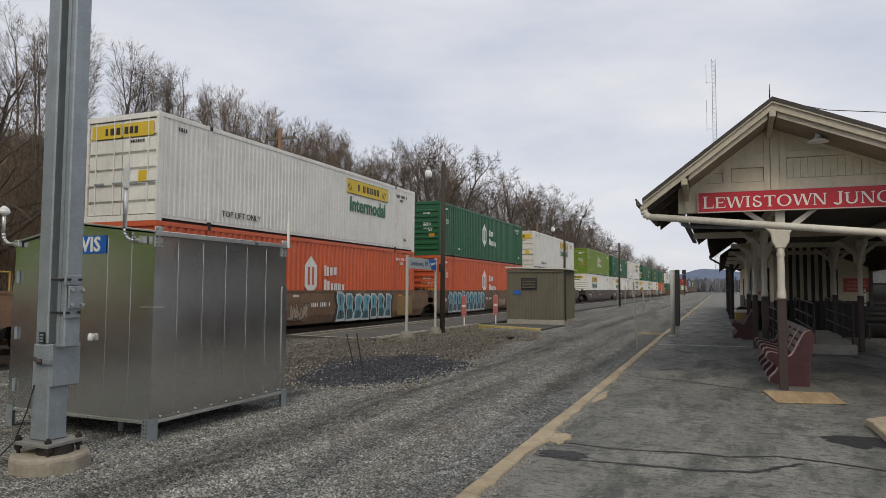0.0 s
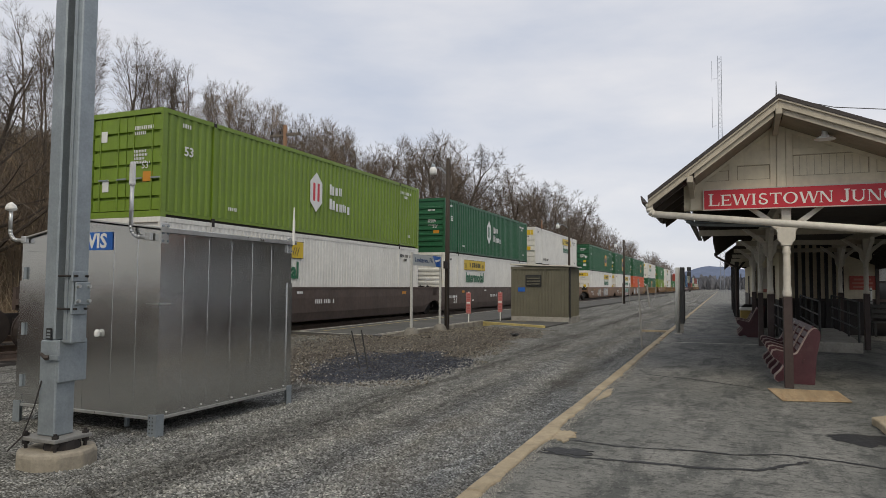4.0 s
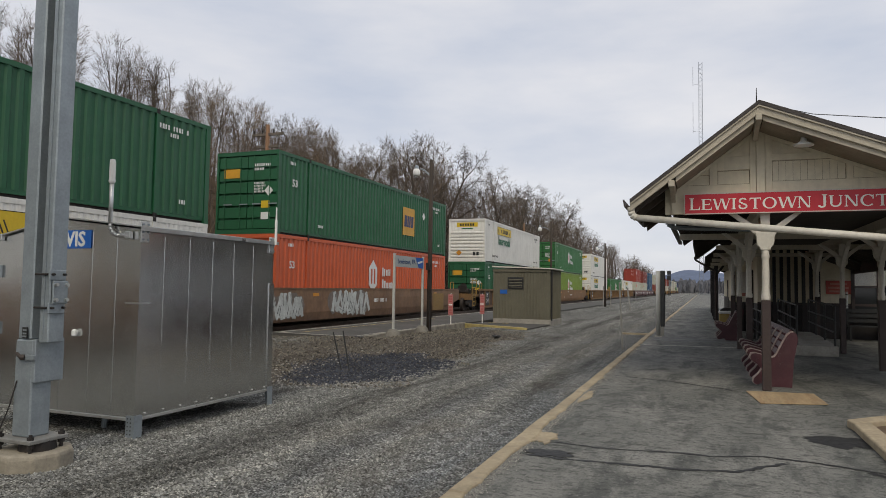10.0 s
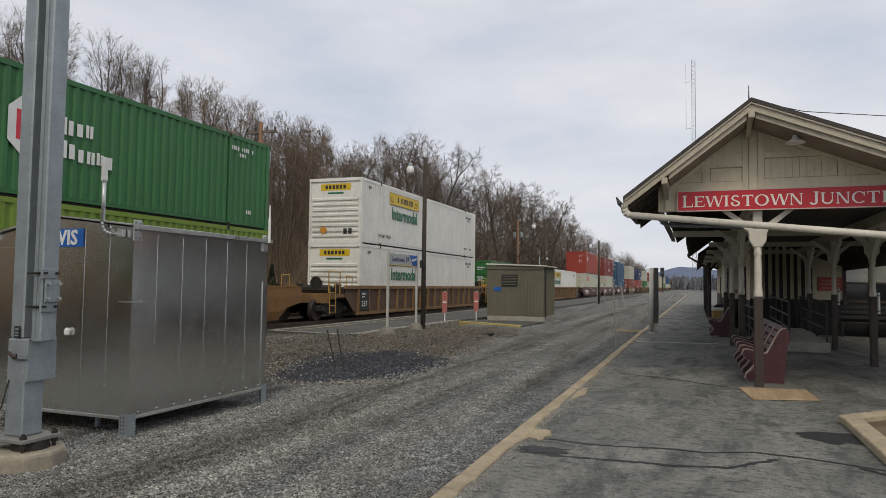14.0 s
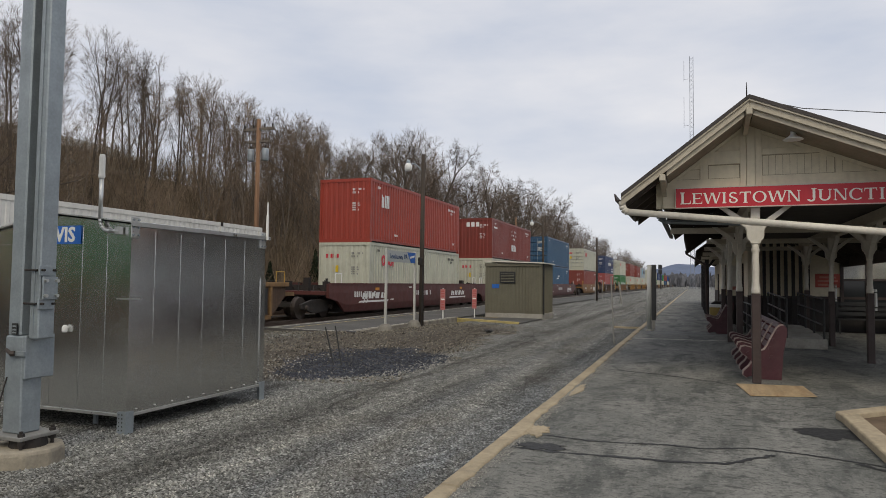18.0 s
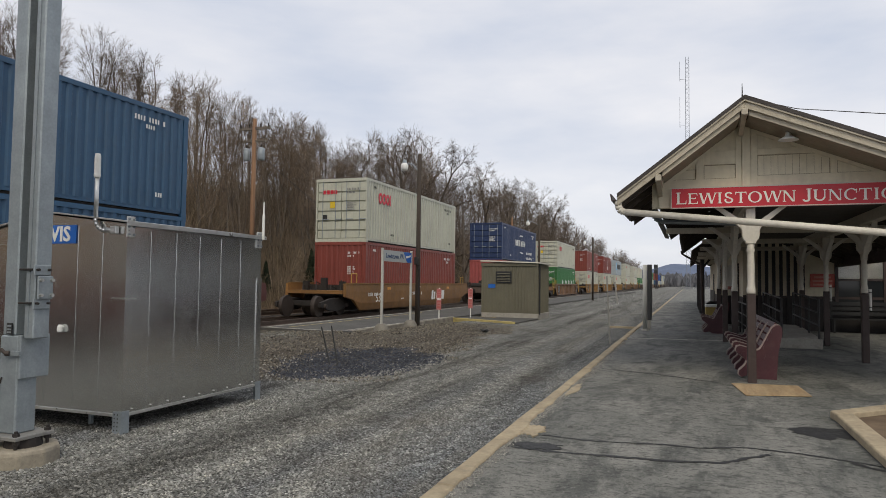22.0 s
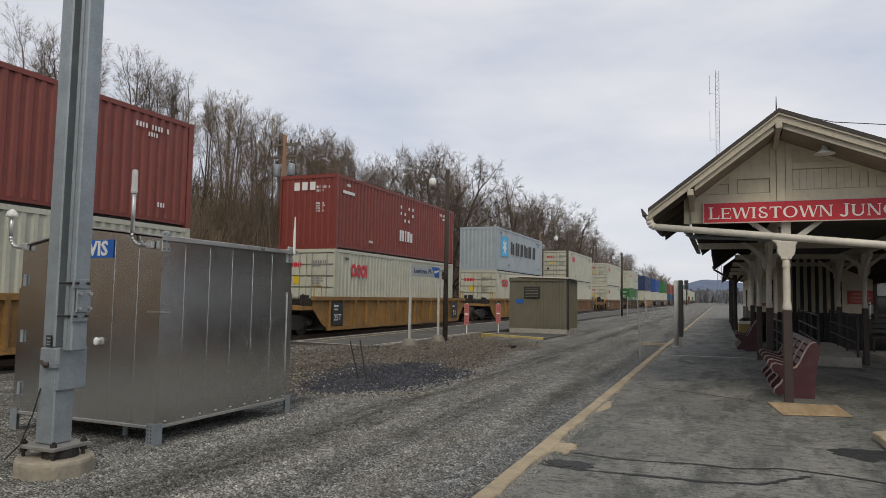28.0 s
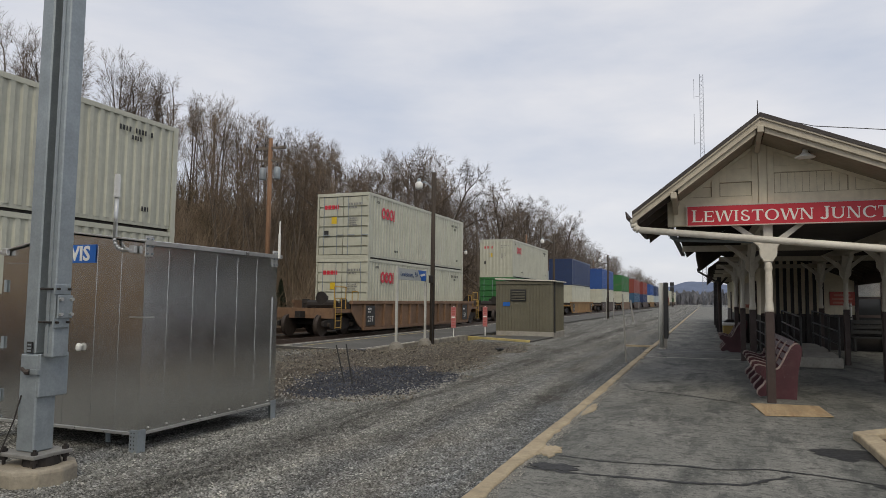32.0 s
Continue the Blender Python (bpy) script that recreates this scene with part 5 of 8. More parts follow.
def sign_line(text, x, z, big, small, mat):
    """Large first letters and small capitals, set letter by letter from x."""
    for i, ch in enumerate(text):
        if ch == " ":
            x += 0.065
            continue
        first = i == 0 or text[i - 1] == " "
        s = big if first else small
        w_ = {"I": 0.36, "W": 1.02, "N": 0.80, "O": 0.86, "U": 0.78, "L": 0.62, "J": 0.50, "E": 0.66, "S": 0.64, "T": 0.70, "C": 0.76}[ch] * s
        g = Geo()
        for k, o in enumerate(serif_letter(ch, w_, 0.75 * s)):
            g.prism([(x + u, z + v) for u, v in o], "y", YG - 0.1055 - 0.0002 * (k % 6), YG - 0.10)
        part("letter", g, mat, sign)
        x += w_ * 1.06 + 0.012
    return x


sign_line("LEWISTOWN JUNCTION", -0.18, 2.768, 0.25, 0.226, M_SIGNWHITE)


def gable_lamp():
    ob = thing("barn_lamp", "white enamel shade lamp on the gable", "lamp", m=pose(1.381, YG, 3.645))
    part("arm", Geo().path([(0, -0.5, 0.09), (0, -0.5, 0.21)], 0.010, 6), M_STEELDARK, ob)
    part("shade", Geo().lathe([(0.035, 0.11), (0.04, 0.06), (0.055, 0.035), (0.135, -0.012), (0.14, -0.022), (0.13, -0.02), (0.05, 0.02)], (0, -0.5, 0), 18), M_PORCELAIN, ob, smooth=True)
    return ob


gable_lamp()

pipe = thing("drain_pipe", "white drain pipe sloping across the station front", "drain pipe")
part("pipe", Geo().tube((-0.93, YF + 0.02, 2.598), (4.2, YF + 0.02, 2.055), 0.05, n=14), M_OFFWHITE, pipe, smooth=True)
pts = [(-0.93, YF + 0.02, 2.598), (-0.96, YF + 0.02, 2.612), (-0.99, YF + 0.02, 2.64), (-1.005, YF + 0.02, 2.69), (-1.01, YF + 0.02, 2.76)]
part("elbow", Geo().path(pts, 0.055, 12), M_OFFWHITE, pipe, smooth=True)
gutter = thing("gutter", "dark metal eave gutter along the track side", "gutter", kind="structure")
part("trough", Geo().prism([(XL - 0.13, ZL + 0.0), (XL - 0.11, ZL - 0.11), (XL + 0.0, ZL - 0.12), (XL + 0.01, ZL - 0.06), (XL - 0.01, ZL - 0.06), (XL - 0.02, ZL - 0.10), (XL - 0.095, ZL - 0.09), (XL - 0.11, ZL)], "y", YF - 0.02, YB), M_BROWN, gutter)
zz = roof_z(-0.62)
part("trough", Geo().prism([(-0.75, zz + 0.0), (-0.73, zz - 0.11), (-0.62, zz - 0.12), (-0.61, zz - 0.06), (-0.63, zz - 0.06), (-0.64, zz - 0.10), (-0.715, zz - 0.09), (-0.73, zz)], "y", YB + 0.02, 24), M_BROWN, gutter)
part("downspout", Geo().path([(-0.66, YB + 0.3, zz - 0.1), (-0.64, YB + 0.3, zz - 0.33), (-0.52, YB + 0.3, zz - 0.40), (0.9, YB + 0.3, zz - 0.46)], 0.045, 8), M_GALV, gutter)
part("downspout", Geo().path([(-0.30, 33, zz - 0.1), (-0.28, 33, zz - 0.25), (0.55, 33, zz - 0.75), (0.6, 33, 0.2)], 0.045, 8), M_BROWN, gutter)


def canopy_column(x, y, top, front):
    ob = thing("canopy_column", "turned timber column, off-white above a dark brown base", "column", m=pose(x, y, 0), group="canopy columns")
    part("base", Geo().box(-0.062, -0.062, 0.0, 0.062, 0.062, 1.37), M_BROWN, ob, "dark brown lower part", bevel=0.008)
    g = Geo().lathe([(0.060, 1.37), (0.066, 1.39), (0.066, 1.45), (0.056, 1.47), (0.060, 1.50), (0.050, 1.53), (0.056, 1.75), (0.050, 1.98), (0.047, 2.0), (0.060, 2.03), (0.060, 2.06), (0.052, 2.08), (0.060, 2.15)], (0, 0, 0), 16)
    part("shaft", g, M_OFFWHITE, ob, "turned off-white shaft", smooth=True)
    part("capital", Geo().prism([(-0.07, 2.14), (0.07, 2.14), (0.08, 2.18), (0.115, 2.22), (0.125, 2.28), (0.125, 2.34), (0.14, 2.38), (0.14, 2.42), (-0.14, 2.42), (-0.14, 2.38), (-0.125, 2.34), (-0.125, 2.28), (-0.115, 2.22), (-0.08, 2.18)], "y", -0.066, 0.066), M_OFFWHITE, ob, bevel=0.008)
    part("upper_post", Geo().box(-0.066, -0.066, 2.42, 0.066, 0.066, top), M_OFFWHITE, ob, bevel=0.006)
    for s in (-1, 1):
        n = 7
        o = [(s * (0.12 + 0.40 * t), 2.36 + 0.36 * t ** 0.9) for t in (i / n for i in range(n + 1))] + [(s * (0.06 + 0.36 * t), 2.44 + 0.28 * t ** 0.9) for t in (i / n for i in range(n, -1, -1))]
        part("brace", Geo().prism(o if s > 0 else o[::-1], "y", -0.045, 0.045), M_OFFWHITE, ob)
        if s < 0 and front:
            continue
        o = [(s * (0.08 + 0.80 * t), 2.12 + 0.60 * t ** 0.6) for t in (i / 6 for i in range(7))] + [(s * (0.08 + 0.80 * t), 2.04 + 0.60 * t ** 0.6 - 0.02 * t) for t in (i / 6 for i in range(6, -1, -1))]
        part("brace", Geo().prism(o, "x", -0.04, 0.04), M_OFFWHITE, ob)
    return ob


for x in (0.91, 3.27):
    for k in range(4):
        canopy_column(x, 11.42 + 3.93 * k, 2.72, k == 0)
beams = thing("canopy_beam", "off-white painted timber beams of the canopy", "beam", kind="structure")
for x in (0.91, 3.27):
    part("beam", Geo().box(x - 0.09, YG + 0.12, 2.72, x + 0.09, 42, 2.92), M_TRIM, beams)
for k in range(1, 8):
    part("cross_beam", Geo().box(-0.45 if k == 1 else 0.35, 11.47 + 3.93 * k, 2.60, 4.4, 11.61 + 3.93 * k, 2.72), M_TRIM, beams)
# second box runs past the eave, added to shut out sky light
geo = Geo().box(1.05, YG + 0.12, 2.935, XE - 0.1, 24.2, 2.96).box(XE - 0.1, YG + 0.12, 2.60, 5.3, 25.2, 2.64)
structure("ceiling", geo, M_SOFFIT, "brown boarded canopy ceiling", "ceiling")

structure("eave_board", Geo().box(XE - 0.02, YF, ZE - 0.50, XE + 0.03, 62, ZE + 0.03), M_BROWN, "dark board along the far eave", "fascia")

# house behind the canopy
house = thing("station_house", "cream station house with a dark lower wall", "building", kind="structure")
YW, XW = 25.2, 1.75
# unseen wall, added to tone the cabinet's reflection and dim the canopy
part("side_wing", Geo().box(6.9, 17.0, 0, 7.1, YW, 2.9), surf("unseen wall pale", (0.76, 0.77, 0.78), 0.8, vary=0.15, scale=1.5, streaks=0.2), house, "pale wall added out of view, mirrored in the cabinet")
M_WAINSCOT = surf("near-black wainscot paint", (0.018, 0.014, 0.013), 0.6, vary=0.25, scale=3, dirt=0.3, dirt_color=(0.05, 0.04, 0.035))
part("lower_wall", Geo().box(XW, YW, 0, 9.0, YW + 0.2, 1.1), M_WAINSCOT, house, "near-black wainscot")
part("lower_wall", Geo().box(XW, YW + 0.2, 0, XW + 0.2, 62, 1.1), M_WAINSCOT, house, "near-black wainscot")
part("upper_wall", Geo().box(XW + 0.01, YW + 0.01, 1.1, 9.0, YW + 0.2, 3.6), M_CREAM, house, "cream plastered wall")
part("upper_wall", Geo().box(XW + 0.01, YW + 0.2, 1.1, XW + 0.2, 62, 3.6), M_CREAM, house, "cream plastered wall")
for k in range(9):
    x = XW + 0.25 + k * 0.22
    if x < 3.6:
        part("wall_post", Geo().box(x, YW - 0.06, 0, x + 0.10, YW, 3.2), M_WAINSCOT, house, "dark upright board")
# near-black band across the wall above the window
part("header_board", Geo().box(4.4, YW - 0.06, 2.74, 9.0, YW, 3.3), M_WAINSCOT, house, "near-black band over the window")
part("dado_rail", Geo().box(XW, YW - 0.03, 1.08, 9.0, YW, 1.16), M_BROWN, house)


def station_window(x0, x1, z0, z1, y, name):
    ob = tagged(new(name), "dark sash window in a brown frame", "window", kind="structure")
    for a, b, c, d in ((x0 - 0.10, z0 - 0.1, x0, z1 + 0.12), (x1, z0 - 0.1, x1 + 0.10, z1 + 0.12), (x0, z1, x1, z1 + 0.12), (x0, z0 - 0.1, x1, z0), (x0, (z0 + z1) / 2 - 0.03, x1, (z0 + z1) / 2 + 0.03), ((x0 + x1) / 2 - 0.02, z0, (x0 + x1) / 2 + 0.02, z1)):
        part("window_frame", Geo().box(a, y - 0.06, b, c, y - 0.002, d), M_BROWN, ob)
    zm = (z0 + z1) / 2
    part("pane", Geo().box(x0, y - 0.02, z0, x1, y - 0.012, zm), M_PANE, ob)
    part("pane", Geo().box(x0, y - 0.030, zm, x1, y - 0.026, z1), M_CLEAR, ob)
    # pale sheet that makes the upper sash lighter than the lower
    part("blind", Geo().box(x0 + 0.02, y - 0.016, zm + 0.05, x1 - 0.02, y - 0.004, z1 - 0.02), M_OFFWHITE, ob, "pale sheet behind the upper pane")


station_window(4.62, 5.9, 0.85, 2.58, YW, "window_1")
M_NOTICE_INK = surf("faded notice ink", (0.50, 0.20, 0.15), 0.6, vary=0.2, scale=6)
ob = thing("wall_sign", "small red notice on the cream wall", "sign", m=pose(4.16, YW - 0.01, 1.68))
b = part("board", Geo().box(-0.36, -0.03, -0.22, 0.36, 0.0, 0.22), surf("orange-red notice", (0.42, 0.07, 0.045), 0.5, vary=0.1, scale=3), ob)
for k, w_ in enumerate((0.24, 0.29, 0.27)):
    part("lettering_bar", Geo().box(-w_, -0.036, 0.08 - k * 0.12, w_, -0.03, 0.14 - k * 0.12), M_NOTICE_INK, b)
# bay of the house, with its notice, and dark posts along the far platform
bay = thing("house_bay", "cream bay of the station house above a near-black base", "bay", kind="structure")
part("bay_base", Geo().box(1.12, 28.0, 0, XW, 33.0, 1.1), M_WAINSCOT, bay)
part("bay_wall", Geo().box(1.13, 28.01, 1.1, XW, 33.0, 2.9), M_CREAM, bay)
part("corner_board", Geo().box(1.10, 27.96, 1.1, 1.18, 28.01, 2.9), M_BROWN, bay)
ob = thing("wall_sign", "pale notice with an orange foot on the bay", "sign", m=pose(1.46, 28.0, 1.75))
part("board", Geo().box(-0.24, -0.03, -0.42, 0.24, 0.0, 0.5), M_OFFWHITE, ob)
part("orange_band", Geo().box(-0.24, -0.036, -0.42, 0.24, -0.03, -0.30), M_NOTICE_INK, ob)
for y in (34.0, 38.0, 43.0, 49.0):
    ob = thing("dark_post", "black timber post under the far eave", "post", m=pose(0.62, y, 0), group="dark posts under the far eave")
    part("shaft", Geo().box(-0.09, -0.09, 0, 0.09, 0.09, 2.95), M_WAINSCOT, ob, bevel=0.01)
    part("bracket", Geo().prism([(0.09, 2.3), (0.5, 2.85), (0.4, 2.9), (0.09, 2.45)], "y", -0.05, 0.05), M_WAINSCOT, ob)
for k in range(7):
    y = 27 + k * 4.2
    structure("side_door_frame", Geo().box(XW - 0.05, y, 0.0, XW, y + 1.1, 2.3), M_BROWN, "dark panelled door in the side wall", "door")


# benches along the platform
M_EDGE = surf("worn bare edge", (0.30, 0.235, 0.21), 0.6, vary=0.3, scale=6, dirt=0.5, dirt_color=(0.12, 0.05, 0.05))
# front foot, knee, seat edge, seat corner and back, as seen from the side
BENCH_EDGE = [(0.10, 0.02), (0.04, 0.06), (0.05, 0.13), (0.13, 0.21), (0.17, 0.28), (0.12, 0.34), (0.03, 0.40), (0.0, 0.46), (0.02, 0.515), (0.08, 0.53), (0.20, 0.50), (0.31, 0.465), (0.355, 0.48), (0.40, 0.55), (0.47, 0.70), (0.54, 0.83), (0.59, 0.875), (0.64, 0.88)]


def platform_bench(x, y0, y1, boards, label):
    ob = thing("bench", label, "bench", m=pose(x, y0, 0), group="platform benches")
    L = y1 - y0
    for k in range(5):
        u, v = 0.06 + 0.06 * k, 0.485 - 0.012 * k
        part("seat_slat", Geo().prism([(u, v - 0.05), (u + 0.05, v - 0.06), (u + 0.05, v - 0.03), (u, v - 0.02)], "y", 0.0, L), M_MAROON, ob)
    for k in range(4):
        u, v = 0.40 + 0.052 * k, 0.50 + 0.11 * k
        part("back_slat", Geo().prism([(u, v), (u + 0.022, v - 0.012), (u + 0.06, v + 0.068), (u + 0.038, v + 0.08)], "y", 0.0, L), M_MAROON, ob)
    outline = BENCH_EDGE + [(0.69, 0.83), (0.70, 0.75), (0.64, 0.42), (0.61, 0.0), (0.30, 0.0), (0.27, 0.05), (0.22, 0.06)]
    for k in range(boards + 1):
        y = L * k / boards
        board = part("end_panel" if k in (0, boards) else "divider", Geo().prism(outline, "y", y - 0.028, y + 0.028), M_MAROON, ob)
        edge = Geo()
        n = len(BENCH_EDGE)
        inner = [(u + 0.012, v - 0.012) for u, v in BENCH_EDGE]
        outer = [(u - 0.004, v + 0.005) for u, v in BENCH_EDGE]
        verts = [(u, y + d, v) for d in (-0.032, 0.032) for u, v in outer] + [(u, y + d, v) for d in (-0.032, 0.032) for u, v in inner]
        faces = []
        for q in range(n - 1):
            faces += [(q, q + 1, n + q + 1, n + q), (2 * n + q, 3 * n + q, 3 * n + q + 1, 2 * n + q + 1), (q, 2 * n + q, 2 * n + q + 1, q + 1), (n + q, n + q + 1, 3 * n + q + 1, 3 * n + q)]
        part("edge_strip", edge.add(verts, faces + [(0, n, 3 * n, 2 * n), (n - 1, 3 * n - 1, 4 * n - 1, 2 * n - 1)]), M_EDGE, board, "pale worn edge")
        if k == 0:
            for u, v in ((0.12, 0.40), (0.30, 0.38), (0.44, 0.50), (0.50, 0.63), (0.56, 0.76), (0.46, 0.36)):
                part("slat_end", Geo().prism([(u - 0.02, v - 0.03), (u + 0.015, v - 0.03), (u + 0.02, v + 0.03), (u - 0.015, v + 0.03)], "y", y - 0.042, y - 0.028), M_MAROON, board)
    return ob


platform_bench(0.70, 11.95, 15.3, 4, "maroon slatted bench with scrolled end boards and worn edges")
platform_bench(0.37, 22.4, 24.2, 2, "short maroon slatted bench with scrolled end boards")
platform_bench(0.72, 27.0, 30.0, 3, "maroon slatted bench in the shade of the canopy")
ob = thing("waiting_bench", "dark wooden bench against the cream wall", "bench", m=pose(4.3, 24.5, 0))
for k in range(3):
    part("slat", Geo().box(0, 0.02 + k * 0.17, 0.43, 2.0, 0.16 + k * 0.17, 0.47), M_BLACK, ob)
for k in range(3):
    part("back_slat", Geo().box(0, 0.55, 0.56 + k * 0.16, 2.0, 0.585, 0.68 + k * 0.16), M_BLACK, ob)
for x in (0.05, 0.95, 1.85):
    part("leg", Geo().box(x, 0.02, 0, x + 0.06, 0.08, 0.43), M_BLACK, ob)
    part("leg", Geo().box(x, 0.52, 0, x + 0.06, 0.585, 1.0), M_BLACK, ob)
ob = thing("litter_bin", "yellow litter bin with a white liner behind the bench", "litter bin", m=pose(0.80, 25.0, 0))
part("body", Geo().box(-0.26, -0.26, 0.04, 0.26, 0.26, 0.78), surf("yellow bin", (0.36, 0.25, 0.07), 0.6, vary=0.2, dirt=0.4), ob, bevel=0.02)
part("liner", Geo().box(-0.275, -0.275, 0.72, 0.275, 0.275, 0.84), M_WHITE, ob, "white plastic liner", bevel=0.03)
part("lid", Geo().prism([(-0.25, 0.84), (0.25, 0.84), (0.12, 0.94), (-0.12, 0.94)], "y", -0.25, 0.25), M_STEELDARK, ob, bevel=0.02)

# ramp with black railings
ramp = thing("ramp", "low concrete access ramp", "ramp", kind="structure")
part("slab", Geo().prism([(18.1, 0.0), (22.5, 0.0), (22.5, 0.34), (20.8, 0.34), (18.1, 0.24)], "x", 2.05, 2.98), M_CONCRETE, ramp, bevel=0.012)


def railing(x, y0, y1, base0, base1, posts, name="railing"):
    ob = thing(name, "black steel pipe railing", "railing", m=pose(x, y0, 0), group="ramp railings")
    for k in range(posts):
        t = k / (posts - 1)
        part("post", Geo().tube((0, (y1 - y0) * t, base0 + (base1 - base0) * t), (0, (y1 - y0) * t, base0 + (base1 - base0) * t + 0.95), 0.025), M_BLACK, ob)
    for h in (0.32, 0.62, 0.95):
        part("rail", Geo().tube((0, 0, base0 + h), (0, y1 - y0, base1 + h), 0.022), M_BLACK, ob)
    return ob


railing(2.12, 18.2, 22.4, 0.24, 0.34, 4)
railing(2.92, 18.2, 22.4, 0.24, 0.34, 4)
railing(1.55, 19.6, 24.8, 0.0, 0.0, 5)
ob = thing("plywood_sheet", "weathered orange plywood sheet on the asphalt", "plywood sheet", m=pose(0, 0, 0.005))
part("sheet", Geo().prism([(0.60, 11.12), (1.52, 11.26), (1.56, 10.30), (0.72, 10.02)], "z", 0.0, 0.014), M_WOOD, ob, bevel=0.003)
planter = thing("planter_kerb", "low tan concrete planter kerb", "planter", m=pose(1.53, 8.50, 0))
g = Geo().prism([(0, 0), (1.0, 1.0), (0.90, 1.2), (-0.03, 0.24)], "z", 0.0, 0.09)
part("kerb_stone", g, M_KERB, planter, bevel=0.012)
g = Geo().prism([(-0.006, -0.006), (-0.02, -2.6), (0.19, -2.6), (0.19, 0.18)], "z", 0.0, 0.09)
part("kerb_stone", g, M_KERB, planter, bevel=0.012)
part("soil", Geo().prism([(0.195, 0.19), (0.195, -2.6), (1.6, -2.6), (1.6, 0.9), (1.0, 0.99)], "z", 0.0, 0.03), M_LEAFLITTER, planter, "dry leafy soil")
for y, z0, z1 in ((15.35, 1.03, 1.45), (19.28, 1.12, 1.52)):
    ob = thing("reflector_tube", "slim white reflective tube strapped to a column", "reflector", m=pose(3.366, y, 0))
    part("tube", Geo().tube((0, 0, z0), (0, 0, z1), 0.026), M_WHITE, ob)
    for z in (z0 + 0.06, z1 - 0.06):
        part("strap", Geo().box(-0.032, -0.03, z - 0.01, 0.02, 0.03, z + 0.01), M_STEELDARK, ob)

# things above the roof
ob = thing("finial", "thin spike on the roof ridge", "finial", m=pose(XR - 0.02, YF + 0.1, ZR))
part("spike", Geo().tube((0, 0, 0), (0, 0, 0.24), 0.011, 0.004), M_STEELDARK, ob)
cable = thing("roof_cable", "thin dark cable from the gable", "cable")
part("wire", Geo().path([(XR + 0.15, YF, ZR - 0.06), (1.45, YF - 0.09, 3.985), (2.55, YF - 0.09, 3.83), (4, YF - 0.09, 3.62), (9, YF - 0.09, 2.95)], 0.006, 5), M_BLACK, cable)

M_HAZE = surf("hazy grey steel", (0.22, 0.24, 0.28), 0.9, vary=0.1, scale=0.3)
mast = thing("lattice_mast", "distant hazy lattice radio mast behind the roof", "radio mast", m=pose(-0.45, 420, -3.0))
mast.scale = (3, 3, 3.22)
for a in range(3):
    part("leg", Geo().tube((0.5 * math.cos(a * 2.1), 0.5 * math.sin(a * 2.1), 0), (0.42 * math.cos(a * 2.1), 0.42 * math.sin(a * 2.1), 43.5), 0.045, n=5), M_HAZE, mast)
g = Geo()
for k in range(55):
    z = k * 0.79
    for a in range(3):
        p, q = a * 2.1, (a + 1) * 2.1
        g.tube((0.47 * math.cos(p), 0.47 * math.sin(p), z), (0.47 * math.cos(q), 0.47 * math.sin(q), z + 0.79), 0.022, n=4)
tagged(part("lacing", g, M_HAZE, mast), kind="stuff")
for z, h in ((39.4, 3.4), (30.7, 5.4)):
    part("antenna_arm", Geo().tube((-1.3, 0, z), (-0.4, 0, z), 0.03, n=5), M_HAZE, mast)
    part("antenna", Geo().tube((-1.3, 0, z - 0.3), (-1.3, 0, z + h), 0.035, n=6), M_HAZE, mast)


# ---------------------------------------------------------------- the train
SPEED = 15.75            # metres a second, towards -y
MOVING = []              # (thing, y at 0 s, z)


def paint(name, color, dirt=0.25, streaks=0.25, rough=0.5):
    return surf(name, color, rough, vary=0.10, scale=0.8, dirt=dirt, dirt_color=(color[0] * 0.45 + 0.02, color[1] * 0.42 + 0.015, color[2] * 0.4 + 0.01), streaks=streaks, per_object=0.06)


C_WHITE = paint("white container paint", (0.72, 0.705, 0.655))
C_GREEN = paint("green container paint", (0.014, 0.098, 0.040))
C_MIDGREEN = paint("mid green container paint", (0.028, 0.145, 0.038))
C_LIME = paint("lime container paint", (0.165, 0.255, 0.024))
C_ORANGE = paint("orange container paint", (0.55, 0.105, 0.036))
C_RED = paint("red container paint", (0.30, 0.042, 0.024), 0.35, 0.3)
C_DARKRED = paint("dark red container paint", (0.20, 0.036, 0.025), 0.35, 0.3)
C_RUSTRED = paint("brown-red container paint", (0.205, 0.045, 0.032), 0.45, 0.35)
C_PINK = paint("faded pink-red container paint", (0.32, 0.075, 0.07), 0.4, 0.35)
C_BEIGE = paint("beige container paint", (0.47, 0.47, 0.385), 0.3, 0.3)
C_BLUE = paint("blue container paint", (0.028, 0.085, 0.165), 0.35, 0.25)
C_NAVY = paint("navy container paint", (0.017, 0.036, 0.105), 0.3, 0.2)
C_MIDBLUE = paint("mid blue container paint", (0.022, 0.075, 0.27), 0.3, 0.2)
C_GREY = paint("grey-blue container paint", (0.34, 0.39, 0.42), 0.3, 0.25)
L_YELLOW = surf("yellow decal", (0.62, 0.43, 0.02), 0.5, vary=0.08, scale=2)
L_GREEN = surf("green decal", (0.015, 0.13, 0.06), 0.5, vary=0.05)
L_WHITE = surf("white decal", (0.70, 0.70, 0.68), 0.5, vary=0.06)
L_RED = surf("red decal", (0.55, 0.03, 0.05), 0.5, vary=0.05)
L_BLACK = surf("black decal", (0.02, 0.02, 0.02), 0.6, vary=0.05)
L_ORANGE = surf("orange decal", (0.55, 0.23, 0.02), 0.5, vary=0.08)
L_AMBER = surf("amber decal", (0.58, 0.30, 0.02), 0.5, vary=0.12, scale=2, dirt=0.3)
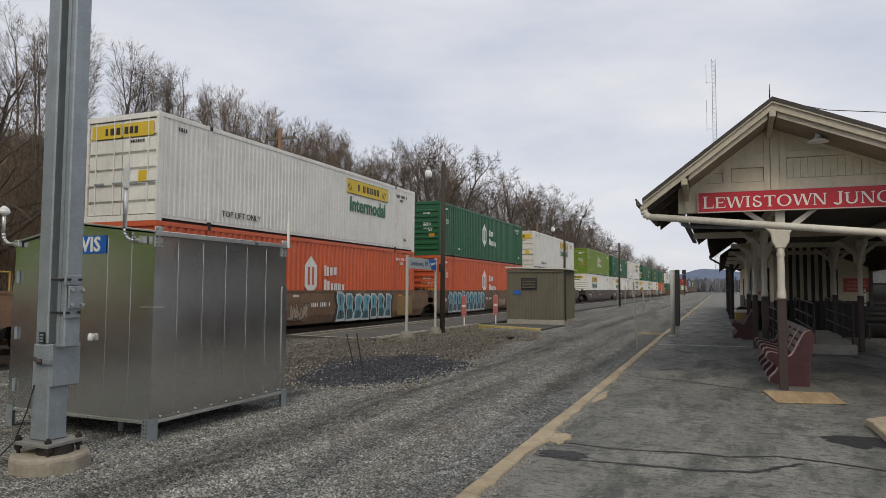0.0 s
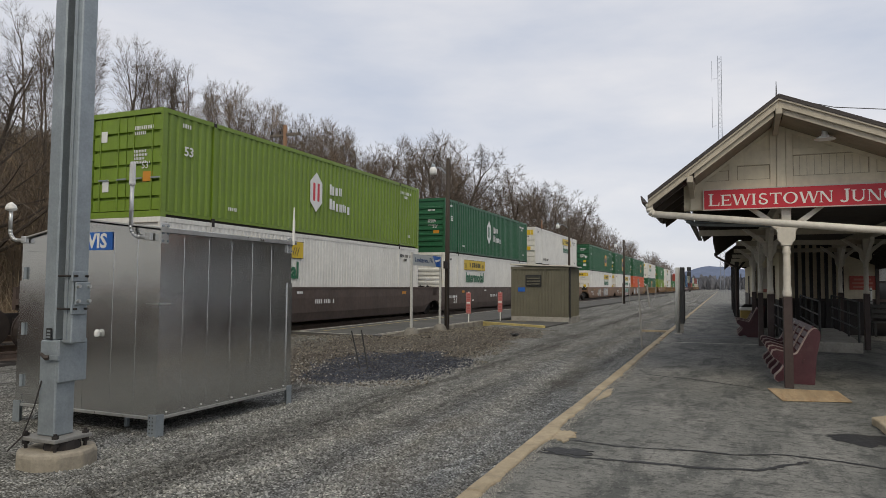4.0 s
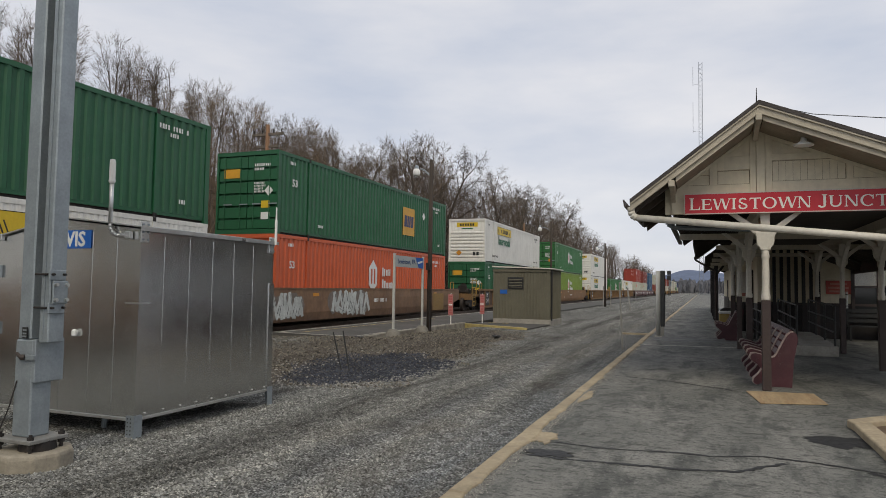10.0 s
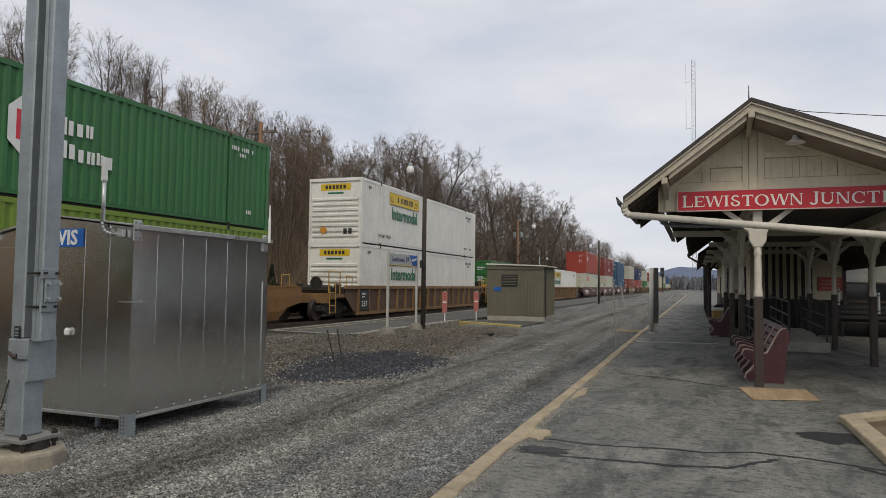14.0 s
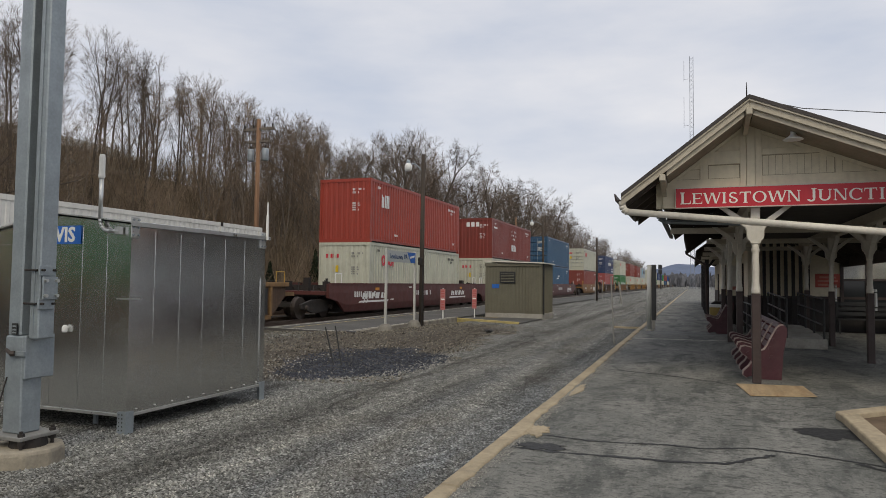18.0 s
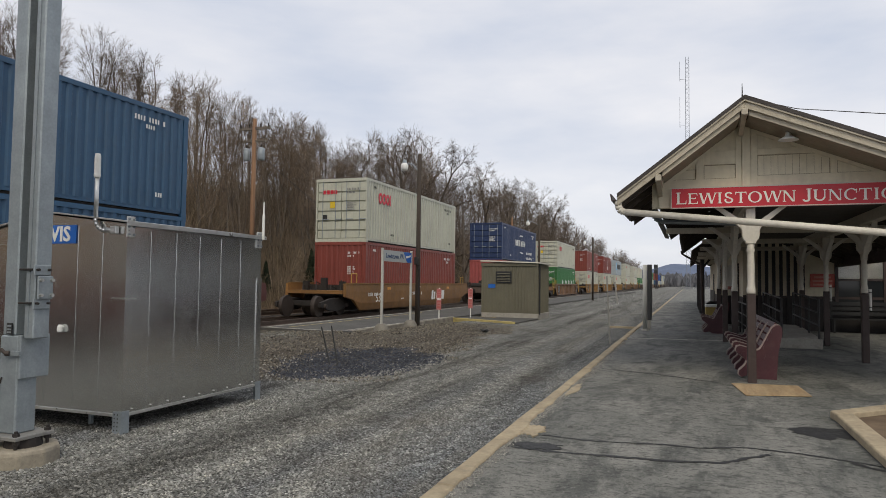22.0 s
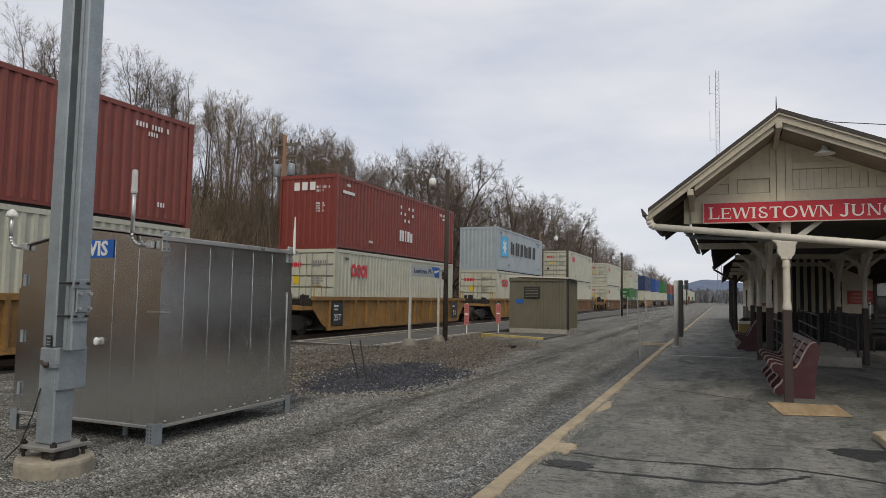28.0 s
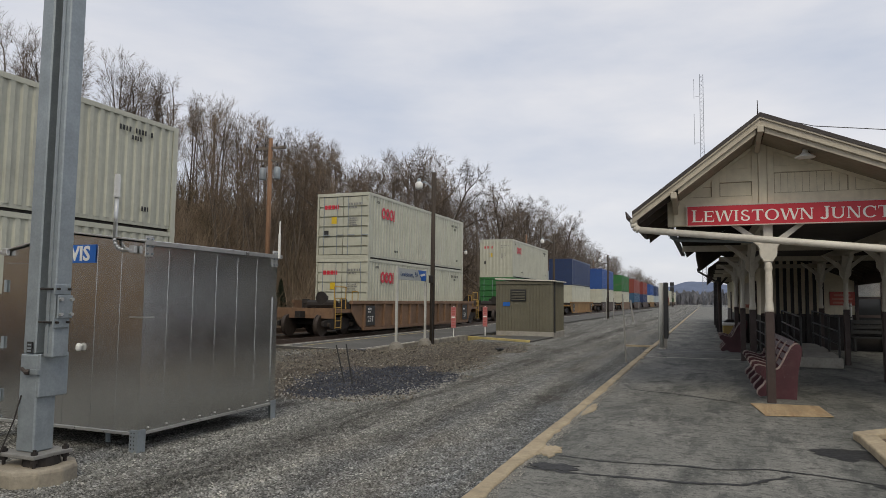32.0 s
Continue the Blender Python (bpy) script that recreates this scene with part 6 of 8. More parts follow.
L_SKY = surf("light blue decal", (0.03, 0.40, 0.72), 0.5, vary=0.05)
L_NAVY = surf("navy decal", (0.015, 0.025, 0.09), 0.5, vary=0.05)



def container(kind, L, paint_mat, near_end, decals, label, fine=False, far=False):
    """Origin at the middle of the near end's foot; the near end faces -y."""
    H, X = 2.9, 1.3
    ob = thing("shipping_container", label, "container")
    pitch, depth = (0.19, 0.014) if fine else (0.275, 0.045)
    n = max(8, int((L - 0.5) / pitch))
    def wave(a, b, count):
        step, out = (b - a) / count, []
        for k in range(count):
            s = a + k * step
            out += [(s, 0.0), (s + step * 0.36, 0.0), (s + step * 0.5, 1.0), (s + step * 0.86, 1.0)]
        return out + [(b, 0.0)]
    prof = wave(0.16, L - 0.16, n)
    for side in (1, -1):
        g = Geo()
        for (a, da), (b, db) in zip(prof, prof[1:]):
            xa, xb = side * (X - 0.012 - depth * (1 - da)), side * (X - 0.012 - depth * (1 - db))
            g.add([(xa, a, 0.16), (xb, b, 0.16), (xb, b, H - 0.10), (xa, a, H - 0.10)], [(0, 1, 2, 3)])
        part("side_wall", g, paint_mat, ob)
    part("roof", Geo().box(-X + 0.04, 0.05, H - 0.05, X - 0.04, L - 0.05, H - 0.015), paint_mat, ob)
    part("floor", Geo().box(-X + 0.10, 0.08, 0.02, X - 0.10, L - 0.08, 0.14), M_STEELDARK, ob)
    for s in (1, -1):
        part("top_rail", Geo().box(s * X - 0.06 if s > 0 else -X, 0, H - 0.12, X if s > 0 else -X + 0.06, L, H), paint_mat, ob)
        part("bottom_rail", Geo().box(s * X - 0.08 if s > 0 else -X + 0.015, 0.1, 0.075, X - 0.03 if s > 0 else -X + 0.08, L - 0.1, 0.17), paint_mat, ob)
        for y in [0.0, L - 0.17] + ([1.93, L - 2.1] if L > 14 else []):
            inner = 0 < y < L - 1
            w_ = 0.10 if inner else 0.17
            part("corner_post", Geo().box((X - 0.07 if s > 0 else -X - 0.004), y, 0.0, (X + 0.004 if s > 0 else -X + 0.07), y + w_, H), paint_mat, ob)
            for z in () if far else (-0.005, H - 0.12):
                part("corner_casting", Geo().box((X - 0.16 if s > 0 else -X - 0.008), y - 0.006, z, (X + 0.008 if s > 0 else -X + 0.16), y + (0.11 if inner else 0.178), z + 0.118), M_STEELDARK if inner else paint_mat, ob)
    part("far_wall", Geo().box(-X + 0.05, L - 0.08, 0.1, X - 0.05, L - 0.03, H - 0.1), paint_mat, ob)
    part("header", Geo().box(-X + 0.05, 0.0, H - 0.14, X - 0.05, 0.10, H), paint_mat, ob)
    part("sill", Geo().box(-X + 0.05, 0.0, 0.0, X - 0.05, 0.10, 0.16), paint_mat, ob)
    if far:
        part("near_wall", Geo().box(-X + 0.06, 0.03, 0.12, X - 0.06, 0.10, H - 0.12), paint_mat, ob)
        return ob
    if near_end == "doors":
        for s in (-1, 1):
            g = Geo()
            x0, x1 = (0.015, X - 0.09) if s > 0 else (-X + 0.09, -0.015)
            zs = [0.18, 0.50, 0.56, 0.94, 1.0, 1.38, 1.44, 1.82, 1.88, 2.26, 2.32, 2.74]
            o = [(0.14, 0.18)]
            for k in range(len(zs) - 1):
                y = 0.04 if k % 2 == 0 else 0.115
                o += [(y, zs[k] + 0.01), (y, zs[k + 1] - 0.01)]
            g.prism(o + [(0.14, 2.74)], "x", x0, x1)
            leaf = part("door", g, paint_mat, ob)
            for x in (x0 + 0.25, x1 - 0.28):
                part("lock_rod", Geo().tube((x, 0.02, 0.06), (x, 0.02, 2.84), 0.018, n=6), L_WHITE if paint_mat is C_WHITE else (M_GALV if L < 14 else paint_mat), leaf)
                part("handle", Geo().box(x - 0.01, -0.01, 1.02, x + 0.34, 0.012, 1.06), M_GALV, leaf)
            for z in (0.4, 1.0, 1.6, 2.2, 2.6):
                xh = X - 0.10 if s > 0 else -X + 0.02
                part("hinge", Geo().box(xh, -0.008, z, xh + 0.08, 0.05, z + 0.07), paint_mat, leaf)
    elif near_end == "ribs":
        g = Geo().box(-X + 0.06, 0.06, 0.12, X - 0.06, 0.10, H - 0.12)
        part("near_wall", g, paint_mat, ob)
        for k in range(8):
            z = 0.28 + k * 0.23 if kind == "white" else 0.3 + k * 0.29
            part("rib", Geo().prism([(0.06, z), (0.0, z + 0.03), (0.0, z + 0.12), (0.06, z + 0.15)], "x", -X + 0.16, X - 0.16), paint_mat, ob)
    else:
        g = Geo()
        pr = wave(-X + 0.07, X - 0.07, 9)
        for (a, da), (b, db) in zip(pr, pr[1:]):
            g.add([(a, 0.05 - 0.035 * da, 0.14), (b, 0.05 - 0.035 * db, 0.14), (b, 0.05 - 0.035 * db, H - 0.12), (a, 0.05 - 0.035 * da, H - 0.12)], [(0, 1, 2, 3)])
        part("near_wall", g, paint_mat, ob)
    decals(ob, L, X + 0.012)
    return ob


def flat(ob, name, x, y0, z0, y1, z1, mat, label="", skew=0.0):
    return part(name, Geo().prism([(y0, z0), (y1, z0), (y1 + skew, z1), (y0 + skew, z1)], "x", x - 0.006, x), mat, ob, label)


def flat_end(ob, name, x0, z0, x1, z1, mat, y=-0.002, label=""):
    return part(name, Geo().box(x0, y - 0.004, z0, x1, y, z1), mat, ob, label)


def small_print(ob, x, y, z, count, h, mat, gap=0):
    """A row of tiny upright bars in place of a serial number, on the long side."""
    g = Geo()
    for k in range(count):
        if gap and k % gap == gap - 1:
            continue
        w_ = h * (0.42, 0.5, 0.36)[k % 3]
        a = y + k * h * 0.78
        g.box(x - 0.005, a, z, x, a + w_, z + h)
    tagged(part("marking", g, mat, ob), kind="stuff")


def small_print_end(ob, x, y, z, count, h, mat):
    g = Geo()
    for k in range(count):
        a = x + k * h * 0.78
        g.box(a, y - 0.004, z, a + h * (0.42, 0.5, 0.36)[k % 3], y, z + h)
    tagged(part("marking", g, mat, ob), kind="stuff")


def codes(ob, x, L, mat, low=True):
    """Serial and weight markings too small to read."""
    small_print(ob, x + 0.002, L - 2.0, 2.42, 11, 0.13, mat, 5)
    small_print(ob, x + 0.002, L - 1.6, 2.24, 4, 0.11, mat)
    small_print(ob, x + 0.002, L - 1.2, 0.45, 3, 0.12, mat)
    small_print(ob, x + 0.002, 0.7, 2.5, 4, 0.11, mat)
    if low:
        small_print(ob, x + 0.002, 2.6, 0.42, 5, 0.10, mat)


def end_codes(ob, mat):
    for z, n, h in ((2.36, 9, 0.10), (2.22, 6, 0.09), (1.74, 8, 0.07), (1.64, 9, 0.07), (1.54, 7, 0.07), (1.44, 8, 0.07)):
        small_print_end(ob, 0.30, 0.02, z, n, h, mat)


def glyph(ob, x, y, z, w, h, lean, style, mat):
    """An upright block with a slot in it, in place of one big letter of a company name."""
    t, d = w * 0.34, lean
    g = Geo()

    def bar(y0, z0, y1, z1):
        k0, k1 = d * (z0 - z) / h, d * (z1 - z) / h
        g.prism([(y0 + k0, z0), (y1 + k0, z0), (y1 + k1, z1), (y0 + k1, z1)], "x", x - 0.005, x)
    if style % 3 == 2 or w < 0.2:
        bar(y + w * 0.1, z, y + w * 0.9, z + h)
    else:
        bar(y, z, y + w * 0.42, z + h)
        bar(y + w * 0.58, z, y + w, z + h * (1.0 if style % 3 else 0.86))
    part("emblem_bar", g, mat, ob)


def yellow_panel(ob, x, y):
    p = flat(ob, "yellow_panel", x + 0.004, y, 2.04, y + 3.6, 2.62, L_YELLOW, "yellow name panel")
    for a, w_ in ((0.86, 0.16), (1.30, 0.20), (1.62, 0.22), (1.92, 0.22), (2.22, 0.22), (2.52, 0.20)):
        glyph(p, x + 0.009, y + a, 2.20, w_, 0.27, 0.0, int(a * 10), L_BLACK)
    for z0, z1 in ((2.04, 2.055), (2.605, 2.62)):
        flat(p, "panel_border", x + 0.008, y, z0, y + 3.6, z1, L_BLACK)
    for a in (0.16, 0.26, 0.38, 2.96, 3.08, 3.22):        # scrollwork at the ends
        flat(p, "scroll_bar", x + 0.008, y + a, 2.14, y + a + 0.035, 2.42, L_BLACK, skew=-0.12 if a < 1 else 0.12)
    words("Intermodal", 0.80, L_GREEN, ob, Matrix.Translation((x + 0.003, y + 1.80, 1.60)) @ FACE_X, squeeze=0.88, bold=0.022)


def d_white_doors(ob, L, x):
    yellow_panel(ob, x, 9.7)
    words("TOP LIFT ONLY", 0.26, L_BLACK, ob, Matrix.Translation((x + 0.003, 3.4, 0.42)) @ FACE_X)
    codes(ob, x, L, L_BLACK, False)
    flat_end(ob, "yellow_panel", -1.12, 2.28, -0.03, 2.66, L_YELLOW, 0.012)
    p = flat_end(ob, "yellow_panel", 0.03, 2.28, 1.12, 2.66, L_YELLOW, 0.012)
    for a, w_ in ((-0.62, 0.09), (-0.44, 0.13), (-0.22, 0.14), (0.08, 0.13), (0.26, 0.13), (0.44, 0.12)):
        flat_end(p, "emblem_bar", a, 2.37, a + w_, 2.56, L_BLACK, 0.007)
    flat_end(ob, "yellow_notice", 0.62, 1.05, 0.92, 1.35, L_YELLOW, 0.012)
    small_print_end(ob, 0.30, 0.028, 2.12, 8, 0.08, L_BLACK)


def d_white_ribs(ob, L, x):
    yellow_panel(ob, x, 2.9)
    words("TOP LIFT ONLY", 0.21, L_BLACK, ob, Matrix.Translation((x + 0.003, 2.35, 0.46)) @ FACE_X)
    small_print(ob, x + 0.002, L - 2.3, 0.46, 9, 0.10, L_BLACK, 4)
    codes(ob, x, L, L_BLACK, False)
    p = flat_end(ob, "yellow_panel", -0.75, 2.36, 0.75, 2.66, L_YELLOW, 0.055)
    for k in range(6):
        flat_end(p, "emblem_bar", -0.52 + k * 0.18, 2.43, -0.40 + k * 0.18, 2.59, L_BLACK, 0.05)
    flat_end(ob, "lettering_bar", -0.4, 2.2, 0.4, 2.28, L_GREEN, 0.055)
    part("hazard_diamond", Geo().prism([(-0.75, 0.6), (-0.55, 0.4), (-0.35, 0.6), (-0.55, 0.8)], "y", -0.012, -0.006), L_ORANGE, ob)
    flat_end(ob, "notice", 0.45, 0.42, 0.62, 0.66, L_BLACK, -0.004)
    flat_end(ob, "notice", 0.70, 0.42, 0.86, 0.66, L_BLACK, -0.004)


def hex_logo(ob, x, y, z, s, ink):
    hexagon = [(y + s * math.sin(a) * 0.62, z + s * math.cos(a)) for a in (k * math.pi / 3 for k in range(6))]
    h = part("emblem", Geo().prism(hexagon, "x", x - 0.004, x + 0.004), L_WHITE, ob, "white hexagon emblem")
    for a, b, c, d in ((-0.28, -0.45, -0.10, 0.45), (0.10, -0.45, 0.28, 0.45)):
        flat(h, "emblem_bar", x + 0.009, y + a * s, z + b * s, y + c * s, z + d * s, ink)
    for yy, zz, w_ in ((y + 0.9, z + 0.02, 0.30), (y + 1.28, z + 0.04, 0.2), (y + 1.55, z + 0.06, 0.2), (y + 0.9, z - 0.52, 0.36), (y + 1.34, z - 0.56, 0.18), (y + 1.60, z - 0.56, 0.22), (y + 1.88, z - 0.54, 0.2), (y + 2.16, z - 0.6, 0.2)):
        glyph(ob, x + 0.004, yy, zz, w_, 0.40 if w_ > 0.25 else 0.30, 0.0, int(yy * 7), L_WHITE)


def d_hexagon(ink):
    def put(ob, L, x):
        hex_logo(ob, x, 7.25, 1.58, 0.72, ink)
        codes(ob, x, L, L_WHITE)
        words("53", 0.36, L_WHITE, ob, Matrix.Translation((x + 0.003, 0.95, 1.85)) @ FACE_X, bold=0.007)
        end_codes(ob, L_WHITE)
        words("53'", 0.26, L_WHITE, ob, Matrix.Translation((0.72, 0.02, 1.38)) @ FACE_Y)
        flat_end(ob, "yellow_notice", 0.62, 0.95, 0.95, 1.22, L_ORANGE, 0.028)
        flat_end(ob, "notice", -0.85, 0.72, -0.62, 1.05, L_WHITE, 0.028)
        flat_end(ob, "emblem", -0.95, 2.1, -0.72, 2.4, L_WHITE, 0.028)
    return put


def d_square(y, s):
    def put(ob, L, x):
        p = flat(ob, "emblem_panel", x + 0.004, y, 1.45 - s * 0.85, y + s * 1.75, 1.45 + s * 0.85, L_AMBER, "amber square emblem")
        for a, w_ in ((0.20, 0.36), (0.62, 0.22), (0.90, 0.22), (1.20, 0.32)):
            flat(p, "emblem_bar", x + 0.009, y + a * s, 1.45 - s * 0.34, y + (a + w_) * s, 1.45 + s * 0.36, L_NAVY, skew=0.05)
        part("hazard_diamond", Geo().prism([(y + s * 1.75 + 1.0, 1.9), (y + s * 1.75 + 1.2, 1.7), (y + s * 1.75 + 1.4, 1.9), (y + s * 1.75 + 1.2, 2.1)], "x", x - 0.004, x + 0.004), L_WHITE, ob)
        codes(ob, x, L, L_WHITE)
        words("53", 0.36, L_WHITE, ob, Matrix.Translation((x + 0.003, 1.0, 1.85)) @ FACE_X, bold=0.007)
        end_codes(ob, L_WHITE)
        flat_end(ob, "emblem_panel", -1.0, 1.98, -0.3, 2.3, L_AMBER, 0.028)
        for z in (0.5, 0.9):
            flat_end(ob, "notice", 0.6, z, 0.95, z + 0.25, L_YELLOW if z > 0.6 else L_WHITE, 0.028)
        part("hazard_diamond", Geo().prism([(0.72, 1.5), (0.9, 1.32), (1.08, 1.5), (0.9, 1.68)], "y", 0.02, 0.026), L_WHITE, ob)
    return put


def ring(ob, x, y, z, ry, rz, mat, gap=0.0):
    g = Geo()
    a0, a1 = (gap, 2 * math.pi - gap)
    pts = [(y + ry * math.cos(a), z + rz * math.sin(a)) for a in np.linspace(a0, a1, 15)]
    pin = [(y + ry * 0.5 * math.cos(a), z + rz * 0.5 * math.sin(a)) for a in np.linspace(a0, a1, 15)]
    for k in range(14):
        g.prism([pts[k], pts[k + 1], pin[k + 1], pin[k]], "x", x - 0.004, x + 0.004)
    return part("emblem_ring", g, mat, ob)


def d_beige(ob, L, x):
    for k in range(3):
        ring(ob, x, 1.42 + k * 0.40, 2.12, 0.21, 0.26, L_RED)
    flat(ob, "emblem_bar", x + 0.004, 2.45, 1.86, 2.54, 2.38, L_RED)
    codes(ob, x, L, L_BLACK)
    for k in range(4):
        flat_end(ob, "emblem_bar", -0.95 + k * 0.19, 2.20, -0.80 + k * 0.19, 2.38, L_RED, 0.028)
    end_codes(ob, surf("grey decal", (0.2, 0.2, 0.2), 0.6) if "grey decal" not in bpy.data.materials else bpy.data.materials["grey decal"])
    flat_end(ob, "yellow_notice", -0.58, 1.55, -0.30, 1.85, L_YELLOW, 0.028)
    flat_end(ob, "notice", -0.95, 1.0, -0.72, 1.25, L_BLACK, 0.028)
    flat(ob, "pale_patch", x + 0.002, 3.9, 0.95, 6.7, 1.45, L_WHITE) if ob.get("patched") else None


def d_plain_white(blocks):
    """Plain white blocks (y, z, width, height, lean) in place of a company name."""
    def put(ob, L, x):
        for y, z, w_, h, lean in blocks:
            if h > 0.3:
                glyph(ob, x + 0.004, y, z, w_, h, lean, int(y * 3), L_WHITE)
            else:
                flat(ob, "emblem_bar", x + 0.004, y, z, y + w_, z + h, L_WHITE, skew=lean)
        if blocks is B_SPLIT:
            words("eco container", 0.42, L_WHITE, ob, Matrix.Translation((x + 0.003, 9.3, 0.86)) @ FACE_X, bold=0.004)
            words("bamboo flooring", 0.36, L_WHITE, ob, Matrix.Translation((x + 0.003, 9.3, 0.42)) @ FACE_X)
        codes(ob, x, L, L_WHITE)
        end_codes(ob, L_WHITE)
    return put


B_THREE = [(1.12, 1.68, 0.26, 0.6, 0), (1.45, 1.68, 0.30, 0.6, 0.05), (1.82, 1.68, 0.14, 0.6, 0)]
B_DOTS = [(5.5, 0.75, 0.45, 0.5, 0), (6.05, 0.75, 0.16, 0.5, 0), (6.32, 0.75, 0.55, 0.5, 0)] + [(5.55 + 0.42 * k, 1.65 + 0.3 * j, 0.14, 0.14, 0) for k in range(4) for j in range(3) if (k + j) % 3] + [(0.45, 2.2, 0.9, 0.12, 0)]
B_LONG = [(3.7, 0.45, 0.5, 0.62, 0), (4.4, 0.45, 0.6, 0.62, 0), (5.15, 0.45, 0.5, 0.62, 0), (6.1, 0.45, 0.5, 0.62, 0), (6.8, 0.45, 0.55, 0.62, 0), (7.5, 0.45, 0.65, 0.62, 0), (4.7, 1.6, 0.9, 0.14, 0.5), (5.2, 1.85, 1.0, 0.12, 0.4)]
B_SPLIT = [(4.3, 1.35, 0.42, 0.5, 0), (4.85, 1.35, 0.5, 0.5, 0), (5.48, 1.35, 0.42, 0.5, 0), (6.15, 1.35, 0.45, 0.5, 0), (6.75, 1.35, 0.45, 0.5, 0), (7.3, 1.35, 0.5, 0.5, 0), (5.6, 2.2, 1.1, 0.1, 0.4), (6.2, 0.75, 1.0, 0.1, -0.4)]
B_SIDE = [(3.0, 0.45, 0.62, 1.1, 0), (5.1, 0.45, 0.75, 1.1, 0), (7.1, 0.45, 0.7, 1.1, 0), (9.0, 0.45, 0.6, 1.1, 0), (10.6, 0.45, 0.3, 1.1, 0)]
B_NONE = []


def d_dots_end(ob, L, x):
    d_plain_white(B_DOTS)(ob, L, x)
    for k in range(3):
        flat_end(ob, "emblem_bar", -0.65 + k * 0.36, 2.3, -0.40 + k * 0.36, 2.62, L_WHITE, 0.01)


def d_star(ob, L, x):
    c = flat(ob, "emblem_panel", x + 0.002, 0.95, 1.02, 2.55, 2.38, L_SKY, "light blue square emblem")
    star = [(1.75 + (0.55 if k % 2 == 0 else 0.24) * math.sin(k * math.pi / 7), 1.68 + (0.62 if k % 2 == 0 else 0.27) * math.cos(k * math.pi / 7)) for k in range(14)]
    part("emblem_star", Geo().prism(star, "x", x + 0.002, x + 0.008), L_WHITE, c)
    for k in range(6):
        glyph(ob, x + 0.003, 3.3 + k * 1.15, 1.25, 0.9 if k % 2 else 0.78, 0.9, 0.06 * (k % 3 - 1), k, L_BLACK)
    codes(ob, x, L, L_NAVY)


KINDS = {
    "W": ("white", 16.15, C_WHITE, "doors", d_white_doors, "white corrugated container with a yellow name panel", True),
    "w": ("white", 16.15, C_WHITE, "ribs", d_white_ribs, "white container with a ribbed end and yellow panel", True),
    "G": ("green", 16.15, C_GREEN, "ribs", d_hexagon(C_GREEN), "dark green container with a white hexagon emblem", False),
    "g": ("green", 16.15, C_MIDGREEN, "doors", d_hexagon(L_RED), "bright green container with a hexagon emblem", False),
    "L": ("lime", 16.15, C_LIME, "doors", d_hexagon(L_RED), "lime green container with a hexagon emblem", False),
    "O": ("orange", 16.15, C_ORANGE, "ribs", d_hexagon(C_ORANGE), "orange corrugated container with a white emblem", False),
    "E": ("green", 16.15, C_GREEN, "doors", d_square(10.3, 0.8), "dark green container with a small orange emblem", False),
    "F": ("green", 16.15, C_GREEN, "doors", d_square(6.2, 1.02), "dark green container with a large orange emblem", False),
    "e": ("green", 16.15, C_GREEN, "doors", d_square(6.75, 1.0), "dark green container with a large orange emblem", False),
    "c": ("red", 12.19, C_RED, "waves", d_plain_white(B_THREE), "orange-red corrugated container with white marks", False),
    "z": ("red", 12.19, C_DARKRED, "waves", d_dots_end, "dark red corrugated container with white marks", False),
    "r": ("red", 12.19, C_RUSTRED, "waves", d_plain_white(B_NONE), "brown-red weathered corrugated container", False),
    "p": ("pink", 12.19, C_PINK, "waves", d_plain_white(B_NONE), "faded pink-red corrugated container", False),
    "o": ("beige", 12.19, C_BEIGE, "doors", d_beige, "beige corrugated container with red ring marks", False),
    "u": ("beige", 12.19, C_BEIGE, "waves", d_beige, "beige corrugated container, its closed end forward", False),
    "b": ("blue", 12.19, C_BLUE, "doors", d_plain_white(B_NONE), "faded blue corrugated container", False),
    "B": ("blue", 12.19, C_BLUE, "doors", d_plain_white(B_LONG), "faded blue container with large white marks", False),
    "n": ("navy", 12.19, C_NAVY, "doors", d_plain_white(B_SPLIT), "navy blue container with white marks", False),
    "m": ("blue", 12.19, C_MIDBLUE, "doors", d_plain_white(B_NONE), "bright blue corrugated container", False),
    "s": ("green", 12.19, C_MIDGREEN, "doors", d_plain_white(B_SIDE), "green container with tall white marks", False),
    "k": ("grey", 12.19, C_GREY, "waves", d_star, "grey-blue container with a light blue star emblem", False),
}
PROTO = {}


def put_container(code, y, z, far):
    if (code, far) not in PROTO:
        ob = PROTO[code, far] = container(*KINDS[code], far=far)
    else:
        ob = copy_thing(PROTO[code, far], Matrix())
    tagged(ob, group="containers on the train")
    MOVING.append((ob, y, z))


